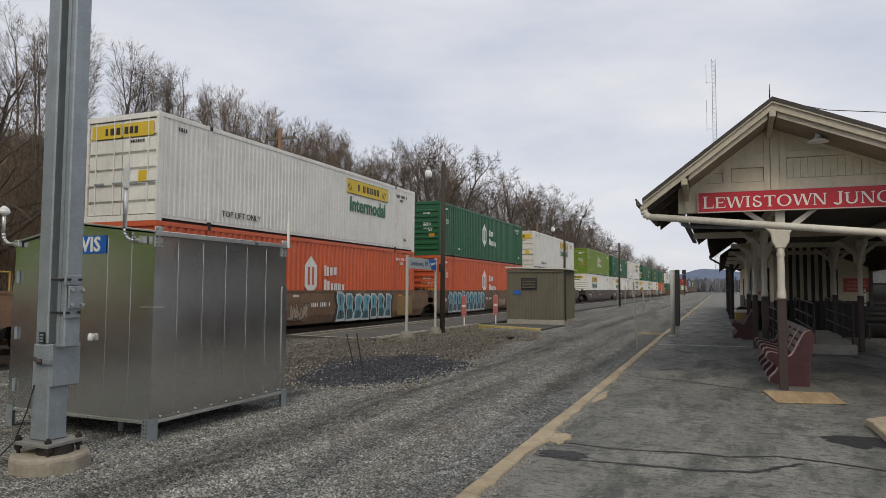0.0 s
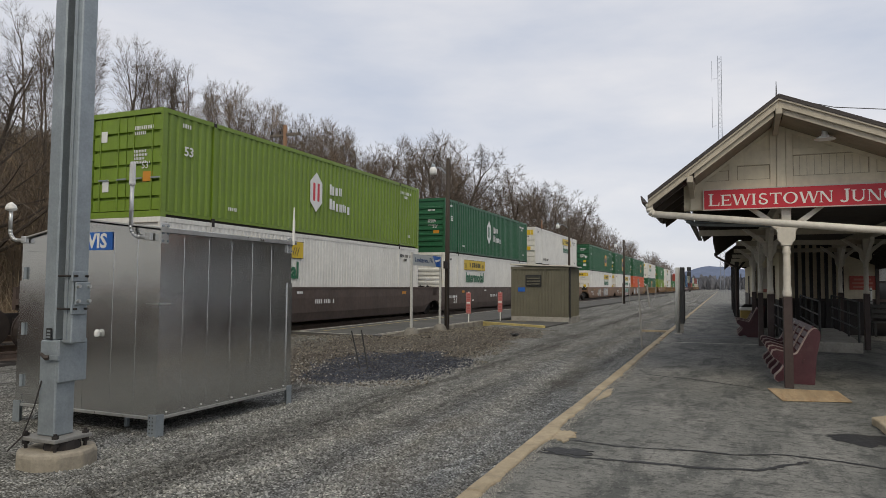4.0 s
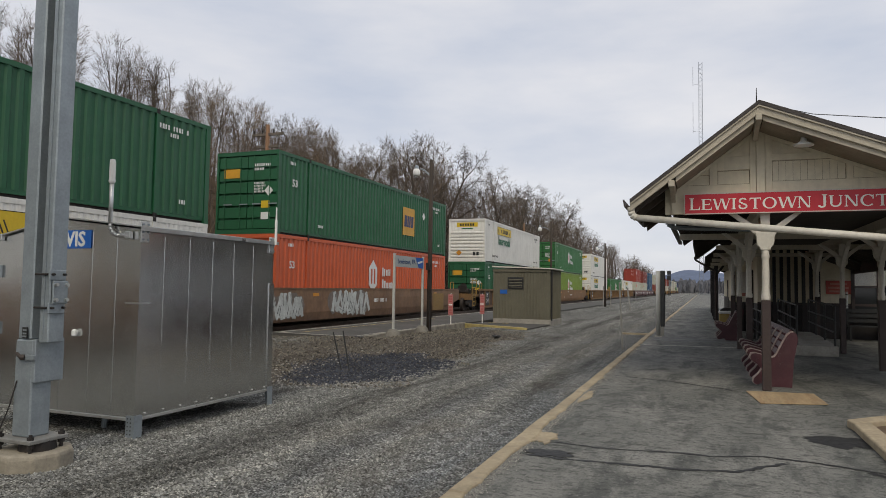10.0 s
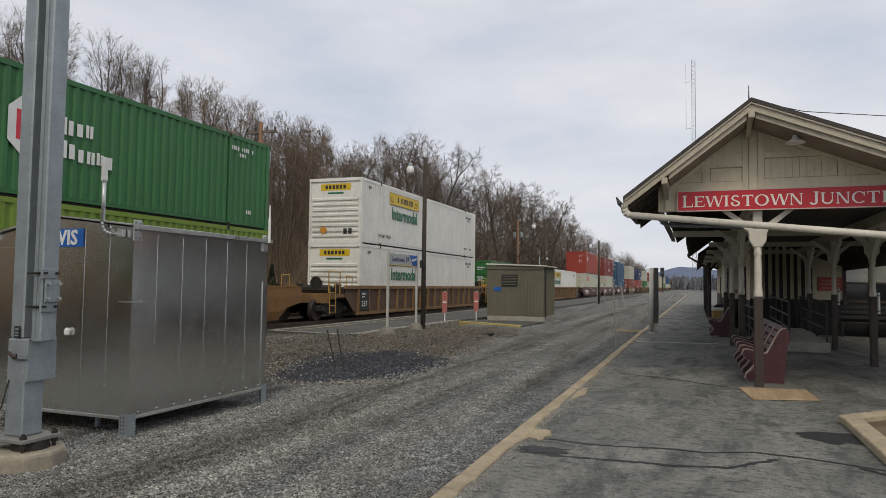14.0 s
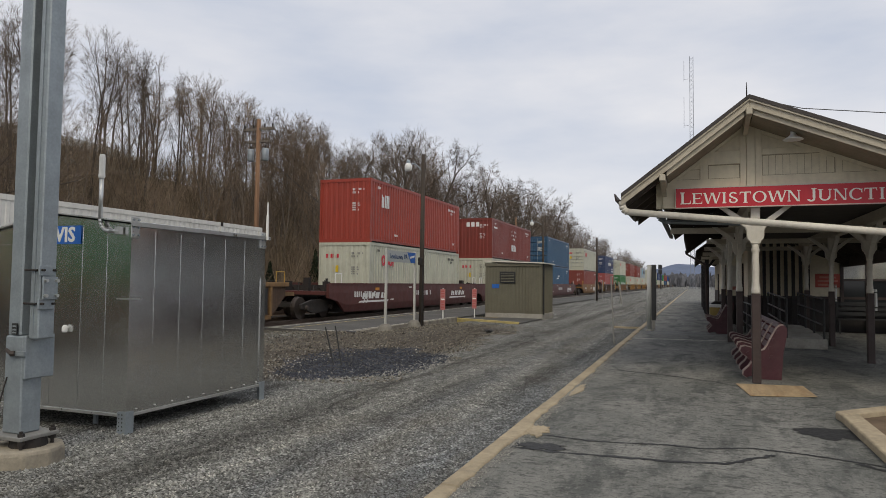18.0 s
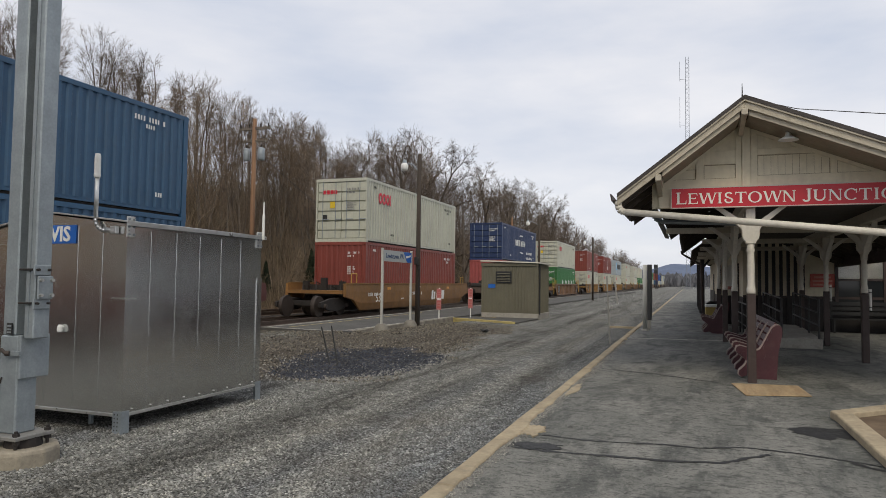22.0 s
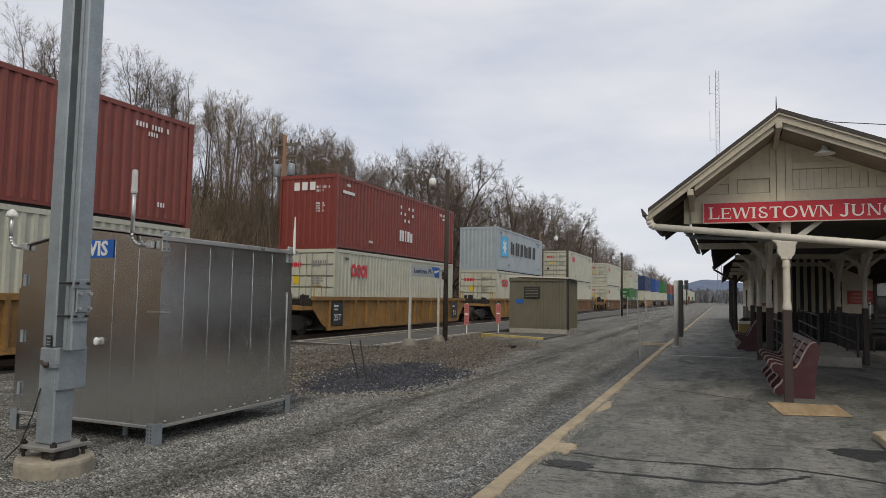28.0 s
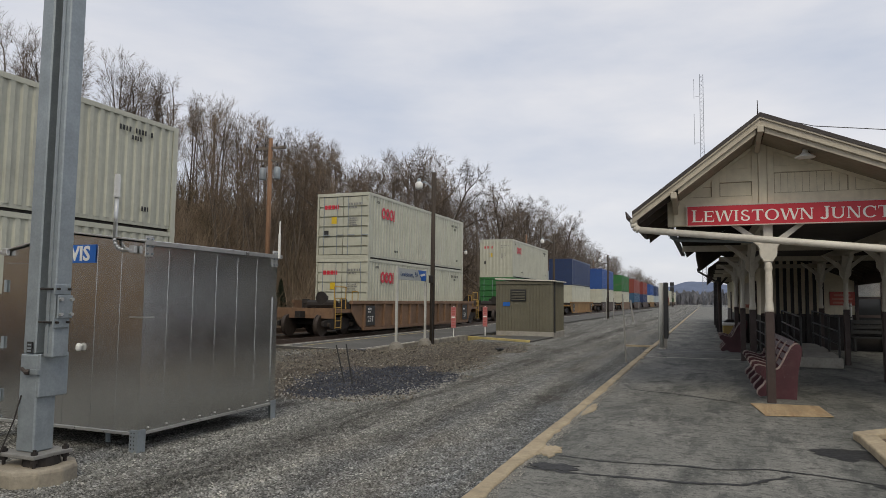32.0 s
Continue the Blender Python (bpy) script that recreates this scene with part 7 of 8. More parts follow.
CAR_PAINT = {
    "brown": surf("brown car paint", (0.185, 0.108, 0.062), 0.75, vary=0.3, scale=0.8, dirt=0.6, dirt_color=(0.085, 0.05, 0.034), streaks=0.35, per_object=0.15),
    "dark": surf("dark brown car paint", (0.088, 0.062, 0.050), 0.75, vary=0.3, scale=0.8, dirt=0.5, dirt_color=(0.03, 0.022, 0.02), streaks=0.35, per_object=0.15),
    "tan": surf("ochre car paint", (0.215, 0.105, 0.030), 0.7, vary=0.25, scale=0.8, dirt=0.55, dirt_color=(0.10, 0.055, 0.03), streaks=0.4, per_object=0.12),
    "maroon": surf("maroon car paint", (0.085, 0.022, 0.018), 0.65, vary=0.2, scale=0.8, dirt=0.4, dirt_color=(0.05, 0.025, 0.02), streaks=0.3, per_object=0.1),
    "rust": surf("rusty ochre car paint", (0.205, 0.118, 0.048), 0.75, vary=0.3, scale=0.8, dirt=0.7, dirt_color=(0.075, 0.042, 0.026), streaks=0.6, per_object=0.1),
    "yellow": surf("yellow car paint", (0.275, 0.150, 0.042), 0.75, vary=0.3, scale=0.8, dirt=0.75, dirt_color=(0.085, 0.05, 0.032), streaks=0.6, per_object=0.1),
}
M_RUSTPANEL = surf("rusty side sheet", (0.118, 0.069, 0.041), 0.8, vary=0.35, scale=0.9, dirt=0.7, dirt_color=(0.045, 0.027, 0.018), streaks=0.5, scuffs=0.25, per_object=0.12)
M_HANDRAIL = surf("yellow handrail paint", (0.42, 0.26, 0.05), 0.6, vary=0.2, scale=3, dirt=0.4)
G_TEAL = surf("teal spray paint", (0.11, 0.31, 0.39), 0.6, vary=0.35, scale=1.6)
G_TEALDARK = surf("dark teal spray paint", (0.035, 0.11, 0.135), 0.6, vary=0.35, scale=1.6)
G_TAN = surf("tan spray paint", (0.30, 0.22, 0.15), 0.6, vary=0.35, scale=1.6)
L_OCHRE = surf("ochre repaint", (0.27, 0.165, 0.05), 0.7, vary=0.25, scale=1.2, dirt=0.4)
G_PALE = surf("pale spray paint", (0.50, 0.52, 0.50), 0.6, vary=0.3, scale=2)
G_BLUE = surf("blue spray paint", (0.05, 0.13, 0.34), 0.6, vary=0.35, scale=1.6)
G_PINK = surf("pink spray paint", (0.46, 0.27, 0.26), 0.6, vary=0.35, scale=1.6)
G_GREY = surf("grey-brown spray paint", (0.17, 0.14, 0.12), 0.6, vary=0.35, scale=1.6)
G_GREEN = surf("green spray paint", (0.14, 0.33, 0.26), 0.6, vary=0.35, scale=1.6)
G_ORANGE = surf("orange spray paint", (0.45, 0.22, 0.06), 0.6, vary=0.3, scale=1.6)


def graffiti(car, x, y, z, count, size, fill, edge, seed):
    """Wild abstract spray-paint strokes: a cloud, outlined angular strokes and drips; no words."""
    rng = random.Random(seed)
    layers = [Geo(), Geo(), Geo(), Geo()]           # cloud, outline, fill, highlight
    span = count * size * 0.62
    for k in range(count + 2):
        cy, r = y + span * (k + 0.2) / (count + 1.4), size * rng.uniform(0.40, 0.56)
        cz = z + size * rng.uniform(0.42, 0.55)
        o = [(cy + r * 1.2 * math.cos(a) * rng.uniform(0.85, 1.1), min(z + size * 1.0, cz + r * math.sin(a) * rng.uniform(0.85, 1.1))) for a in np.linspace(0, 2 * math.pi, 11, endpoint=False)]
        layers[0].prism(o, "x", x - 0.001, x + 0.0015 + 0.0001 * k)

    def stroke(geo, a, b, c, d, w_, lift):
        n = Vector((c - a, d - b))
        n = n / max(n.length, 0.01)
        a, b, c, d = a - n.x * w_ * 0.5, b - n.y * w_ * 0.5, c + n.x * w_ * 0.5, d + n.y * w_ * 0.5
        px, py = -n.y * w_ / 2, n.x * w_ / 2
        geo.prism([(a + px, b + py), (a - px, b - py), (c - px * 0.75, d - py * 0.75), (c + px * 0.75, d + py * 0.75)], "x", x - 0.001, x + lift)
    q = 0
    for k in range(count * 2):
        cy = y + span * (k + rng.random()) / (count * 2)
        p = (cy, z + size * rng.uniform(0.08, 0.3))
        turn = rng.choice((-1, 1))
        for step in range(rng.choice((2, 3, 4))):         # a jagged run of overlapping strokes
            turn = -turn
            r = (p[0] + size * rng.uniform(0.05, 0.26), z + size * (0.5 + 0.42 * turn * rng.uniform(0.5, 1.0)))
            q += 1
            stroke(layers[1], *p, *r, size * 0.20, 0.004 + 0.0001 * (q % 9))
            stroke(layers[2], *p, *r, size * 0.12, 0.006 + 0.0001 * (q % 9))
            if rng.random() < 0.7:
                stroke(layers[3], p[0] + 0.05, p[1], (p[0] + r[0]) / 2 + 0.05, (p[1] + r[1]) / 2, size * 0.03, 0.008)
            p = r
    cloud = CAR_PAINT["brown"] if fill is G_TAN else G_GREY if fill in (G_PALE, G_GREY) else (G_PINK if fill is G_GREEN else G_ORANGE if fill is G_ORANGE else G_BLUE)
    tag = tagged(part("graffiti", layers[0], cloud, car), "weathered spray-paint graffiti", kind="stuff")
    for name, layer, mat in (("graffiti_outline", layers[1], M_BLACK if edge is not M_BLACK else G_PALE), ("graffiti_fill", layers[2], fill), ("graffiti_highlight", layers[3], edge)):
        tagged(part(name, layer, mat, tag), kind="stuff")


def fat_graffiti(car, x, y, z, count, size, fill, shade, seed):
    """Fat leaning spray-paint blobs with pale outlines, darker feet and black seams; no words."""
    rng = random.Random(seed)
    cloud, rim, body, foot, seam = Geo(), Geo(), Geo(), Geo(), Geo()
    pitch = size * 0.62
    for k in range(count):
        cy, w_, h = y + pitch * (k + 0.5), pitch * rng.uniform(0.80, 0.98), size * rng.uniform(0.88, 1.0)
        lean, q = rng.uniform(-0.02, 0.16) * size, [rng.uniform(-0.07, 0.07) for _ in range(16)]

        def shape(grow, lo=0.0, hi=1.0):
            o = [(-0.46, 0.0), (-0.40, 0.28), (-0.30, 0.50), (-0.44, 0.78), (-0.34, 1.0), (0.14, 1.0), (0.46, 0.86), (0.32, 0.56), (0.44, 0.22), (0.40, 0.0)]
            return [(cy + (u + q[i]) * w_ * grow + lean * (v - 0.5), z + h * min(hi, max(lo, 0.5 + (v - 0.5 + q[i + 3] * 0.4) * (1 + (grow - 1) * 0.6)))) for i, (u, v) in enumerate(o)]
        cloud.prism([(a + (0.14 if a > cy else -0.14), b) for a, b in shape(1.25)], "x", x - 0.001, x + 0.0015 + 0.0001 * (k % 5))
        rim.prism(shape(1.16, -0.06, 1.06), "x", x - 0.001, x + 0.0035 + 0.0001 * (k % 5))
        body.prism(shape(0.86), "x", x - 0.001, x + 0.0055 + 0.0001 * (k % 5))
        foot.prism(shape(0.86, 0.0, rng.uniform(0.30, 0.46)), "x", x - 0.001, x + 0.007 + 0.0001 * (k % 5))
        for u, v0, v1 in ((rng.uniform(-0.12, 0.12), 0.55, 0.85), (rng.uniform(-0.1, 0.1), 0.12, 0.38)):
            a = cy + u * w_
            seam.prism([(a, z + h * v0), (a + 0.05 * size, z + h * v0), (a + 0.07 * size, z + h * v1), (a + 0.01 * size, z + h * v1)], "x", x - 0.001, x + 0.0085)
    tag = tagged(part("graffiti", cloud, M_BLACK, car), "weathered spray-paint graffiti", kind="stuff")
    for name, layer, mat in (("graffiti_outline", rim, G_PALE), ("graffiti_fill", body, fill), ("graffiti_foot", foot, shade), ("graffiti_seam", seam, M_BLACK)):
        tagged(part(name, layer, mat, tag), kind="stuff")


def truck(car, y, far=False):
    t = part("truck", Geo().box(-0.95, y - 0.18, 0.42, 0.95, y + 0.18, 0.62), M_STEELDARK, car)
    for s in (-1, 1):
        part("side_frame", Geo().prism([(y - 1.2, 0.40), (y - 0.9, 0.36), (y - 0.35, 0.22), (y + 0.35, 0.22), (y + 0.9, 0.36), (y + 1.2, 0.40), (y + 1.2, 0.58), (y + 0.4, 0.74), (y - 0.4, 0.74), (y - 1.2, 0.58)], "x", s * 1.02 - 0.06, s * 1.02 + 0.06), M_STEELDARK, t, bevel=0.01)
        for dy in (-0.87, 0.87):
            g = Geo().tube((s * 0.69, y + dy, 0.42), (s * 0.83, y + dy, 0.42), 0.42, 0.42, 20).tube((s * 0.66, y + dy, 0.42), (s * 0.69, y + dy, 0.42), 0.45, 0.45, 20)
            part("wheel", g, M_WHEEL, t)
            if far:
                continue
            part("bearing_cap", Geo().tube((s * 1.06, y + dy, 0.44), (s * 1.17, y + dy, 0.44), 0.10, 0.085, 10), M_WHEEL, t)
        for k in () if far else (-0.14, 0.0, 0.14):
            part("spring", Geo().tube((s * 1.02, y + k, 0.26), (s * 1.02, y + k, 0.42), 0.055, n=8), M_RAIL, t)


def well_car(style, colour, y0, y1, lone, shared, mark, far=False):
    """Well from y0 to y1; lone cars have a truck and platform at both ends, others share the next one's."""
    m = CAR_PAINT[colour]
    X = 1.44
    ob = thing("well_car", {"brown": "brown graffiti-covered container well car", "dark": "dark brown container well car", "tan": "smooth ochre container well car",
                            "maroon": "maroon container well car with white marks", "yellow": "yellow rib-sided container well car", "rust": "rusty ochre rib-sided container well car"}[colour], "rail car", group="well cars of the train")
    top = 1.36
    for s in (1, -1):
        a, b = (X - 0.10, X) if s > 0 else (-X, -X + 0.10)
        if style == "ribbed":
            part("side_sill", Geo().prism([(y0 - 0.9, 0.95), (y0 - 0.3, 0.40), (y0 + 0.1, 0.22), (y1 - 0.1, 0.22), (y1 + 0.3, 0.40), (y1 + 0.9, 0.95), (y1 + 0.9, top), (y0 - 0.9, top)], "x", a, b - 0.06 * s if s > 0 else b), M_RUSTPANEL if colour == "rust" else m, ob, "rust-brown recessed side sheet" if colour == "rust" else "")
            part("top_chord", Geo().box(a - 0.02, y0 - 1.0, top - 0.10, b + 0.03 if s > 0 else b, y1 + 1.0, top + 0.05), m, ob, bevel=0.01)
            part("bottom_chord", Geo().box(a, y0 + 0.05, 0.16, b + 0.02 if s > 0 else b, y1 - 0.05, 0.30), m, ob)
            if s > 0 and not far:
                n = int((y1 - y0) / 0.95)
                for k in range(n + 1):
                    y = y0 + 0.05 + (y1 - y0 - 0.15) * k / n
                    part("side_post", Geo().prism([(y, 0.26), (y + 0.10, 0.26), (y + 0.10, top - 0.06), (y, top - 0.06)], "x", X - 0.06, X + 0.035), m, ob)
        else:
            o = [(a, top), (b, top), (b + 0.03 * s, 1.0), (b + 0.03 * s, 0.5), (b - 0.04 * s, 0.2), (a, 0.16)] if s > 0 else [(b, top), (a, top), (a - 0.03, 1.0), (a - 0.03, 0.5), (a + 0.04, 0.2), (b, 0.16)]
            g = Geo()
            ring_ = lambda y, lift: [(u, y, v if v > 0.9 else max(v, lift)) for u, v in o]
            ys = [(y0 - 1.5, 0.80), (y0 - 0.8, 0.66), (y0 - 0.1, 0.2), (y1 + 0.1, 0.2), (y1 + 0.8, 0.66), (y1 + 1.5, 0.80)]
            verts = [p for y, lift in ys for p in ring_(y, lift)]
            n = len(o)
            faces = [(k * n + i, k * n + (i + 1) % n, (k + 1) * n + (i + 1) % n, (k + 1) * n + i) for k in range(len(ys) - 1) for i in range(n)]
            faces += [tuple(reversed(range(n))), tuple((len(ys) - 1) * n + i for i in range(n))]
            part("side_sill", g.add(verts, faces), m, ob)
            part("top_chord", Geo().box(a - 0.01 if s > 0 else a - 0.02, y0 - 1.3, top - 0.03, b + 0.02 if s > 0 else b + 0.01, y1 + 1.3, top + 0.03), m, ob)
    part("well_floor", Geo().box(-X + 0.1, y0 - 0.2, 0.20, X - 0.1, y1 + 0.2, 0.33), M_STEELDARK, ob)
    for y, s in ((y0, -1), (y1, 1)):
        ya, yb = sorted((y + s * 0.3, y + s * (2.3 if lone else 1.55)))
        plat = part("end_platform", Geo().box(-X + 0.12, ya, 0.92, X - 0.12, yb, 1.06), m, ob)
        part("bulkhead", Geo().box(-X + 0.1, y + s * 0.12 - 0.03, 0.3, X - 0.1, y + s * 0.12 + 0.03, 1.30), M_STEELDARK, ob)
        if far:
            truck(ob, y + s * 1.35, True)
            continue
        if lone:
            part("end_sill", Geo().box(-1.35, y + s * 2.25 - 0.08, 0.70, 1.35, y + s * 2.25 + 0.08, 1.10), m, plat)
            part("coupler", Geo().box(-0.12, y + s * 2.3 - 0.1, 0.72, 0.12, y + s * 2.3 + s * 0.55 + 0.1, 0.98), M_STEELDARK, ob)
            rail = Geo().path([(1.32, y + s * 2.2, 1.06), (1.32, y + s * 2.2, 1.95), (1.32, y + s * 1.3, 1.95), (1.32, y + s * 1.3, 1.06)], 0.022, 6)
            rail.tube((1.32, y + s * 2.2, 1.5), (1.32, y + s * 1.3, 1.5), 0.018)
            part("handrail", rail, L_WHITE if colour in ("maroon",) else M_HANDRAIL, ob, "bent pipe handrail")
            lad = Geo()
            for k in range(5):
                lad.tube((1.38, y + s * 2.2, 0.35 + k * 0.26), (1.38, y + s * 1.75, 0.35 + k * 0.26), 0.014, n=5)
            lad.tube((1.38, y + s * 2.2, 0.3), (1.38, y + s * 2.2, 1.5), 0.016).tube((1.38, y + s * 1.75, 0.3), (1.38, y + s * 1.75, 1.5), 0.016)
            part("ladder", lad, M_HANDRAIL, ob)
            part("brake_wheel", Geo().tube((0.7, y + s * 2.12, 1.5), (0.7, y + s * 2.16, 1.5), 0.26, n=14), M_STEELDARK, ob)
            part("air_reservoir", Geo().tube((-0.6, y + s * 1.0, 1.24), (0.7, y + s * 1.0, 1.24), 0.18, n=10), M_STEELDARK, ob)
            truck(ob, y + s * 1.35)
        elif s < 0 or not shared:
            truck(ob, y + s * (1.67 if s < 0 else 1.67))
        for k, (px, h) in enumerate(((1.22, 0.55), (0.9, 0.85), (0.45, 0.4), (-0.2, 0.7), (-0.8, 0.5))):
            part("brake_pipe", Geo().path([(px, y + s * 0.35, 0.98), (px, y + s * 0.55, 1.06 + h * 0.3), (px - 0.05, y + s * (0.7 + 0.1 * k), 1.06 + h * 0.5), (px + 0.08, y + s * (1.0 + 0.08 * k), 0.98)], 0.022, 5), M_STEELDARK, ob)
        part("grab_iron", Geo().path([(1.36, y + s * 0.35, 1.3), (1.36, y + s * 0.35, 1.78), (1.36, y + s * 0.85, 1.78), (1.36, y + s * 0.85, 1.0)], 0.02, 5), M_HANDRAIL if colour in ("yellow", "brown", "tan", "rust") else L_WHITE, ob, "bent pipe grab iron")
        part("valve_box", Geo().box(0.95, y + s * 0.75 - 0.16, 1.06, 1.3, y + s * 0.75 + 0.16, 1.34), M_STEELDARK, ob, bevel=0.02)
        for k in range(3):
            part("pipe_bracket", Geo().box(-1.0 + k * 0.9, y + s * 0.8 - 0.1, 1.06, -0.75 + k * 0.9, y + s * 0.8 + 0.1, 1.45 + 0.15 * (k % 2)), M_STEELDARK, ob)
    x = X + (0.033 if style == "smooth" else 0.0)
    if style == "smooth":
        for y in (y0 + 0.6, (y0 + y1) / 2 - 1.0):
            small_print(ob, x, y, 0.80, 11, 0.24 if colour == "maroon" else 0.15, L_WHITE, 5)
        for y in (y0 + 2.6, y1 - 2.5):
            flat(ob, "reflector", x, y, 1.08, y + 0.4, 1.2, L_ORANGE)
        small_print(ob, x, y0 + 4.2, 0.60, 7, 0.07, L_WHITE)
        small_print(ob, x, y0 + 6.4, 1.16, 6, 0.08, L_WHITE)
        words("53", 0.55, L_WHITE, ob, Matrix.Translation((x - 0.002, y0 + 1.6, 0.7)) @ FACE_X)
    else:
        flat(ob, "black_field", X + 0.04, y0 + 0.2, 0.35, y0 + 1.0, 1.2, L_BLACK)
        small_print(ob, X + 0.045, y0 + 0.35, 1.02, 5, 0.08, L_WHITE)
        small_print(ob, X + 0.045, y0 + 0.35, 0.90, 6, 0.06, L_WHITE)
        words("25T", 0.34, L_WHITE, ob, Matrix.Translation((X + 0.04, y0 + 0.6, 0.62)) @ FACE_X)
        flat(ob, "black_field", X + 0.04, y1 - 1.1, 0.35, y1 - 0.3, 1.2, L_BLACK)
        small_print(ob, X + 0.045, y1 - 1.0, 0.92, 5, 0.08, L_WHITE)
        words("53", 0.36, L_WHITE, ob, Matrix.Translation((X + 0.04, y1 - 0.7, 0.6)) @ FACE_X)
    if mark == "swoosh":
        for yy in (y0 + 1.0, y1 - 4.4):
            for k in range(4):
                glyph(ob, x + 0.003, yy + 0.3 + k * 0.62, 0.72, 0.46, 0.26, 0.08, k, L_WHITE)
            flat(ob, "emblem_bar", x, yy, 0.56, yy + 2.9, 0.64, L_WHITE, skew=0.1)
    elif mark == "blocks":
        for k in range(3):
            glyph(ob, x + 0.003, y1 - 5.0 + k * 0.75, 0.5, 0.55, 0.5, 0.08, k, L_WHITE)
    elif mark:
        fill, edge, count, at, seed = mark
        if fill in (G_TEAL, G_GREEN):
            fat_graffiti(ob, x, y0 + at, 0.24, count, 1.08, fill, G_TEALDARK if fill is G_TEAL else G_PINK, seed)
            graffiti(ob, x, y0 + (at - 3.2 if at > 4 else at + 9.0), 0.34, 3, 0.6, G_TAN, G_PALE, seed + 1)
        else:
            graffiti(ob, x, y0 + at, 0.28, count, 1.05, fill, edge, seed)
            graffiti(ob, x, y0 + (at + 9) % 13, 0.30, max(3, count - 2), 0.92, fill, edge, seed + 1)
        if seed in (2, 7, 8):      # ochre patch of newer paint
            flat(ob, "paint_patch", x + 0.001, y0 + (5.0 if seed == 7 else 14.4), 0.26, y0 + (8.2 if seed == 7 else 16.0), 1.14, L_OCHRE, "ochre patch of newer paint")
    return ob


# near end of the well, upper box, lower box, style, colour, lone, mark
UNITS = [
    (-8.0, "L", "L", "smooth", "brown", 0, (G_BLUE, G_PALE, 5, 2, 1)),
    (13.35, "W", "O", "smooth", "brown", 0, (G_TEAL, G_PALE, 7, 9.2, 2)),
    (32.8, "G", "O", "smooth", "brown", 0, (G_TEAL, G_PALE, 9, 1.2, 3)),
    (52.3, "W", "w", "smooth", "dark", 0, (G_GREY, G_PALE, 5, 4, 4)),
    (76.3, "L", "w", "smooth", "dark", 0, ""),
    (95.8, "G", "w", "smooth", "dark", 0, ""),
    (114.4, "W", "W", "smooth", "brown", 0, (G_GREEN, G_PALE, 3, 3, 5)),
    (137.7, "E", "W", "smooth", "brown", 0, (G_PALE, G_ORANGE, 4, 9, 6)),
    (157.2, "F", "W", "smooth", "brown", 0, (G_GREEN, G_PALE, 6, 8.5, 7)),
    (176.8, "E", "O", "smooth", "brown", 0, (G_PALE, M_BLACK, 4, 4, 8)),
    (200.4, "w", "e", "ribbed", "rust", 1, ""),
    (223.5, "g", "L", "smooth", "tan", 0, ""),
    (246.4, "w", "w", "ribbed", "rust", 1, ""),
    (266.2, "", "g", "ribbed", "rust", 0, ""),
    (286.3, "", "w", "ribbed", "rust", 0, ""),
    (310.5, "c", "u", "smooth", "maroon", 0, "swoosh"),
    (330.0, "z", "u", "smooth", "maroon", 0, "swoosh"),
    (349.8, "b", "B", "smooth", "maroon", 0, "swoosh"),
    (373.5, "o", "r", "smooth", "tan", 0, "blocks"),
    (396.8, "n", "p", "ribbed", "dark", 1, ""),
    (420.3, "o", "s", "ribbed", "brown", 1, ""),
    (443.2, "r", "o", "ribbed", "yellow", 0, ""),
    (463.0, "z", "o", "ribbed", "yellow", 0, ""),
    (483.0, "k", "o", "ribbed", "yellow", 0, ""),
    (506.2, "o", "o", "ribbed", "brown", 1, ""),
    (529.8, "o", "o", "ribbed", "brown", 1, ""),
    (553.2, "u", "s", "ribbed", "dark", 1, ""),
    (577.8, "n", "o", "ribbed", "yellow", 1, ""),
    (601.0, "m", "o", "ribbed", "dark", 1, ""),
    (624.5, "s", "o", "ribbed", "brown", 1, ""),
    (647.0, "r", "b", "ribbed", "dark", 1, ""),
    (668.0, "z", "n", "ribbed", "dark", 1, ""),
    (690.0, "m", "o", "ribbed", "yellow", 1, ""),
    (712.0, "n", "k", "ribbed", "dark", 1, ""),
    (734.0, "o", "o", "ribbed", "brown", 1, ""),
    (756.0, "k", "o", "ribbed", "dark", 1, ""),
    (778.0, "o", "r", "ribbed", "yellow", 1, ""),
    (800.0, "o", "o", "ribbed", "dark", 1, ""),
    (822.0, "u", "s", "ribbed", "brown", 1, ""),
    (844.0, "o", "o", "ribbed", "dark", 1, ""),
]
CARS = {}
for near, upper, lower, style, colour, lone, mark in UNITS:
    L = KINDS[lower][1]
    slack = 2.3 if colour == "maroon" else (0.45 if L > 14 else 0.6)
    key = (style, colour, lone, mark if mark in ("", "swoosh", "blocks") else mark[-1], L, near > 570)
    if key in CARS:
        car = copy_thing(CARS[key], Matrix())
    else:
        car = CARS[key] = well_car(style, colour, -slack, L + slack, lone, True, mark, near > 570)
    MOVING.append((car, near, 0.0))
    put_container(lower, near, 0.335, near > 570)
    if upper:
        put_container(upper, near, 0.335 + 2.905, near > 570)


def motions():
    """The train rolls past at an even pace."""
    for ob, y, z in MOVING:
        walk(ob, [(t, pose(TRACK, y - SPEED * t, z)) for t in (0.0, 8.0, 16.0, 24.0, 32.0)])


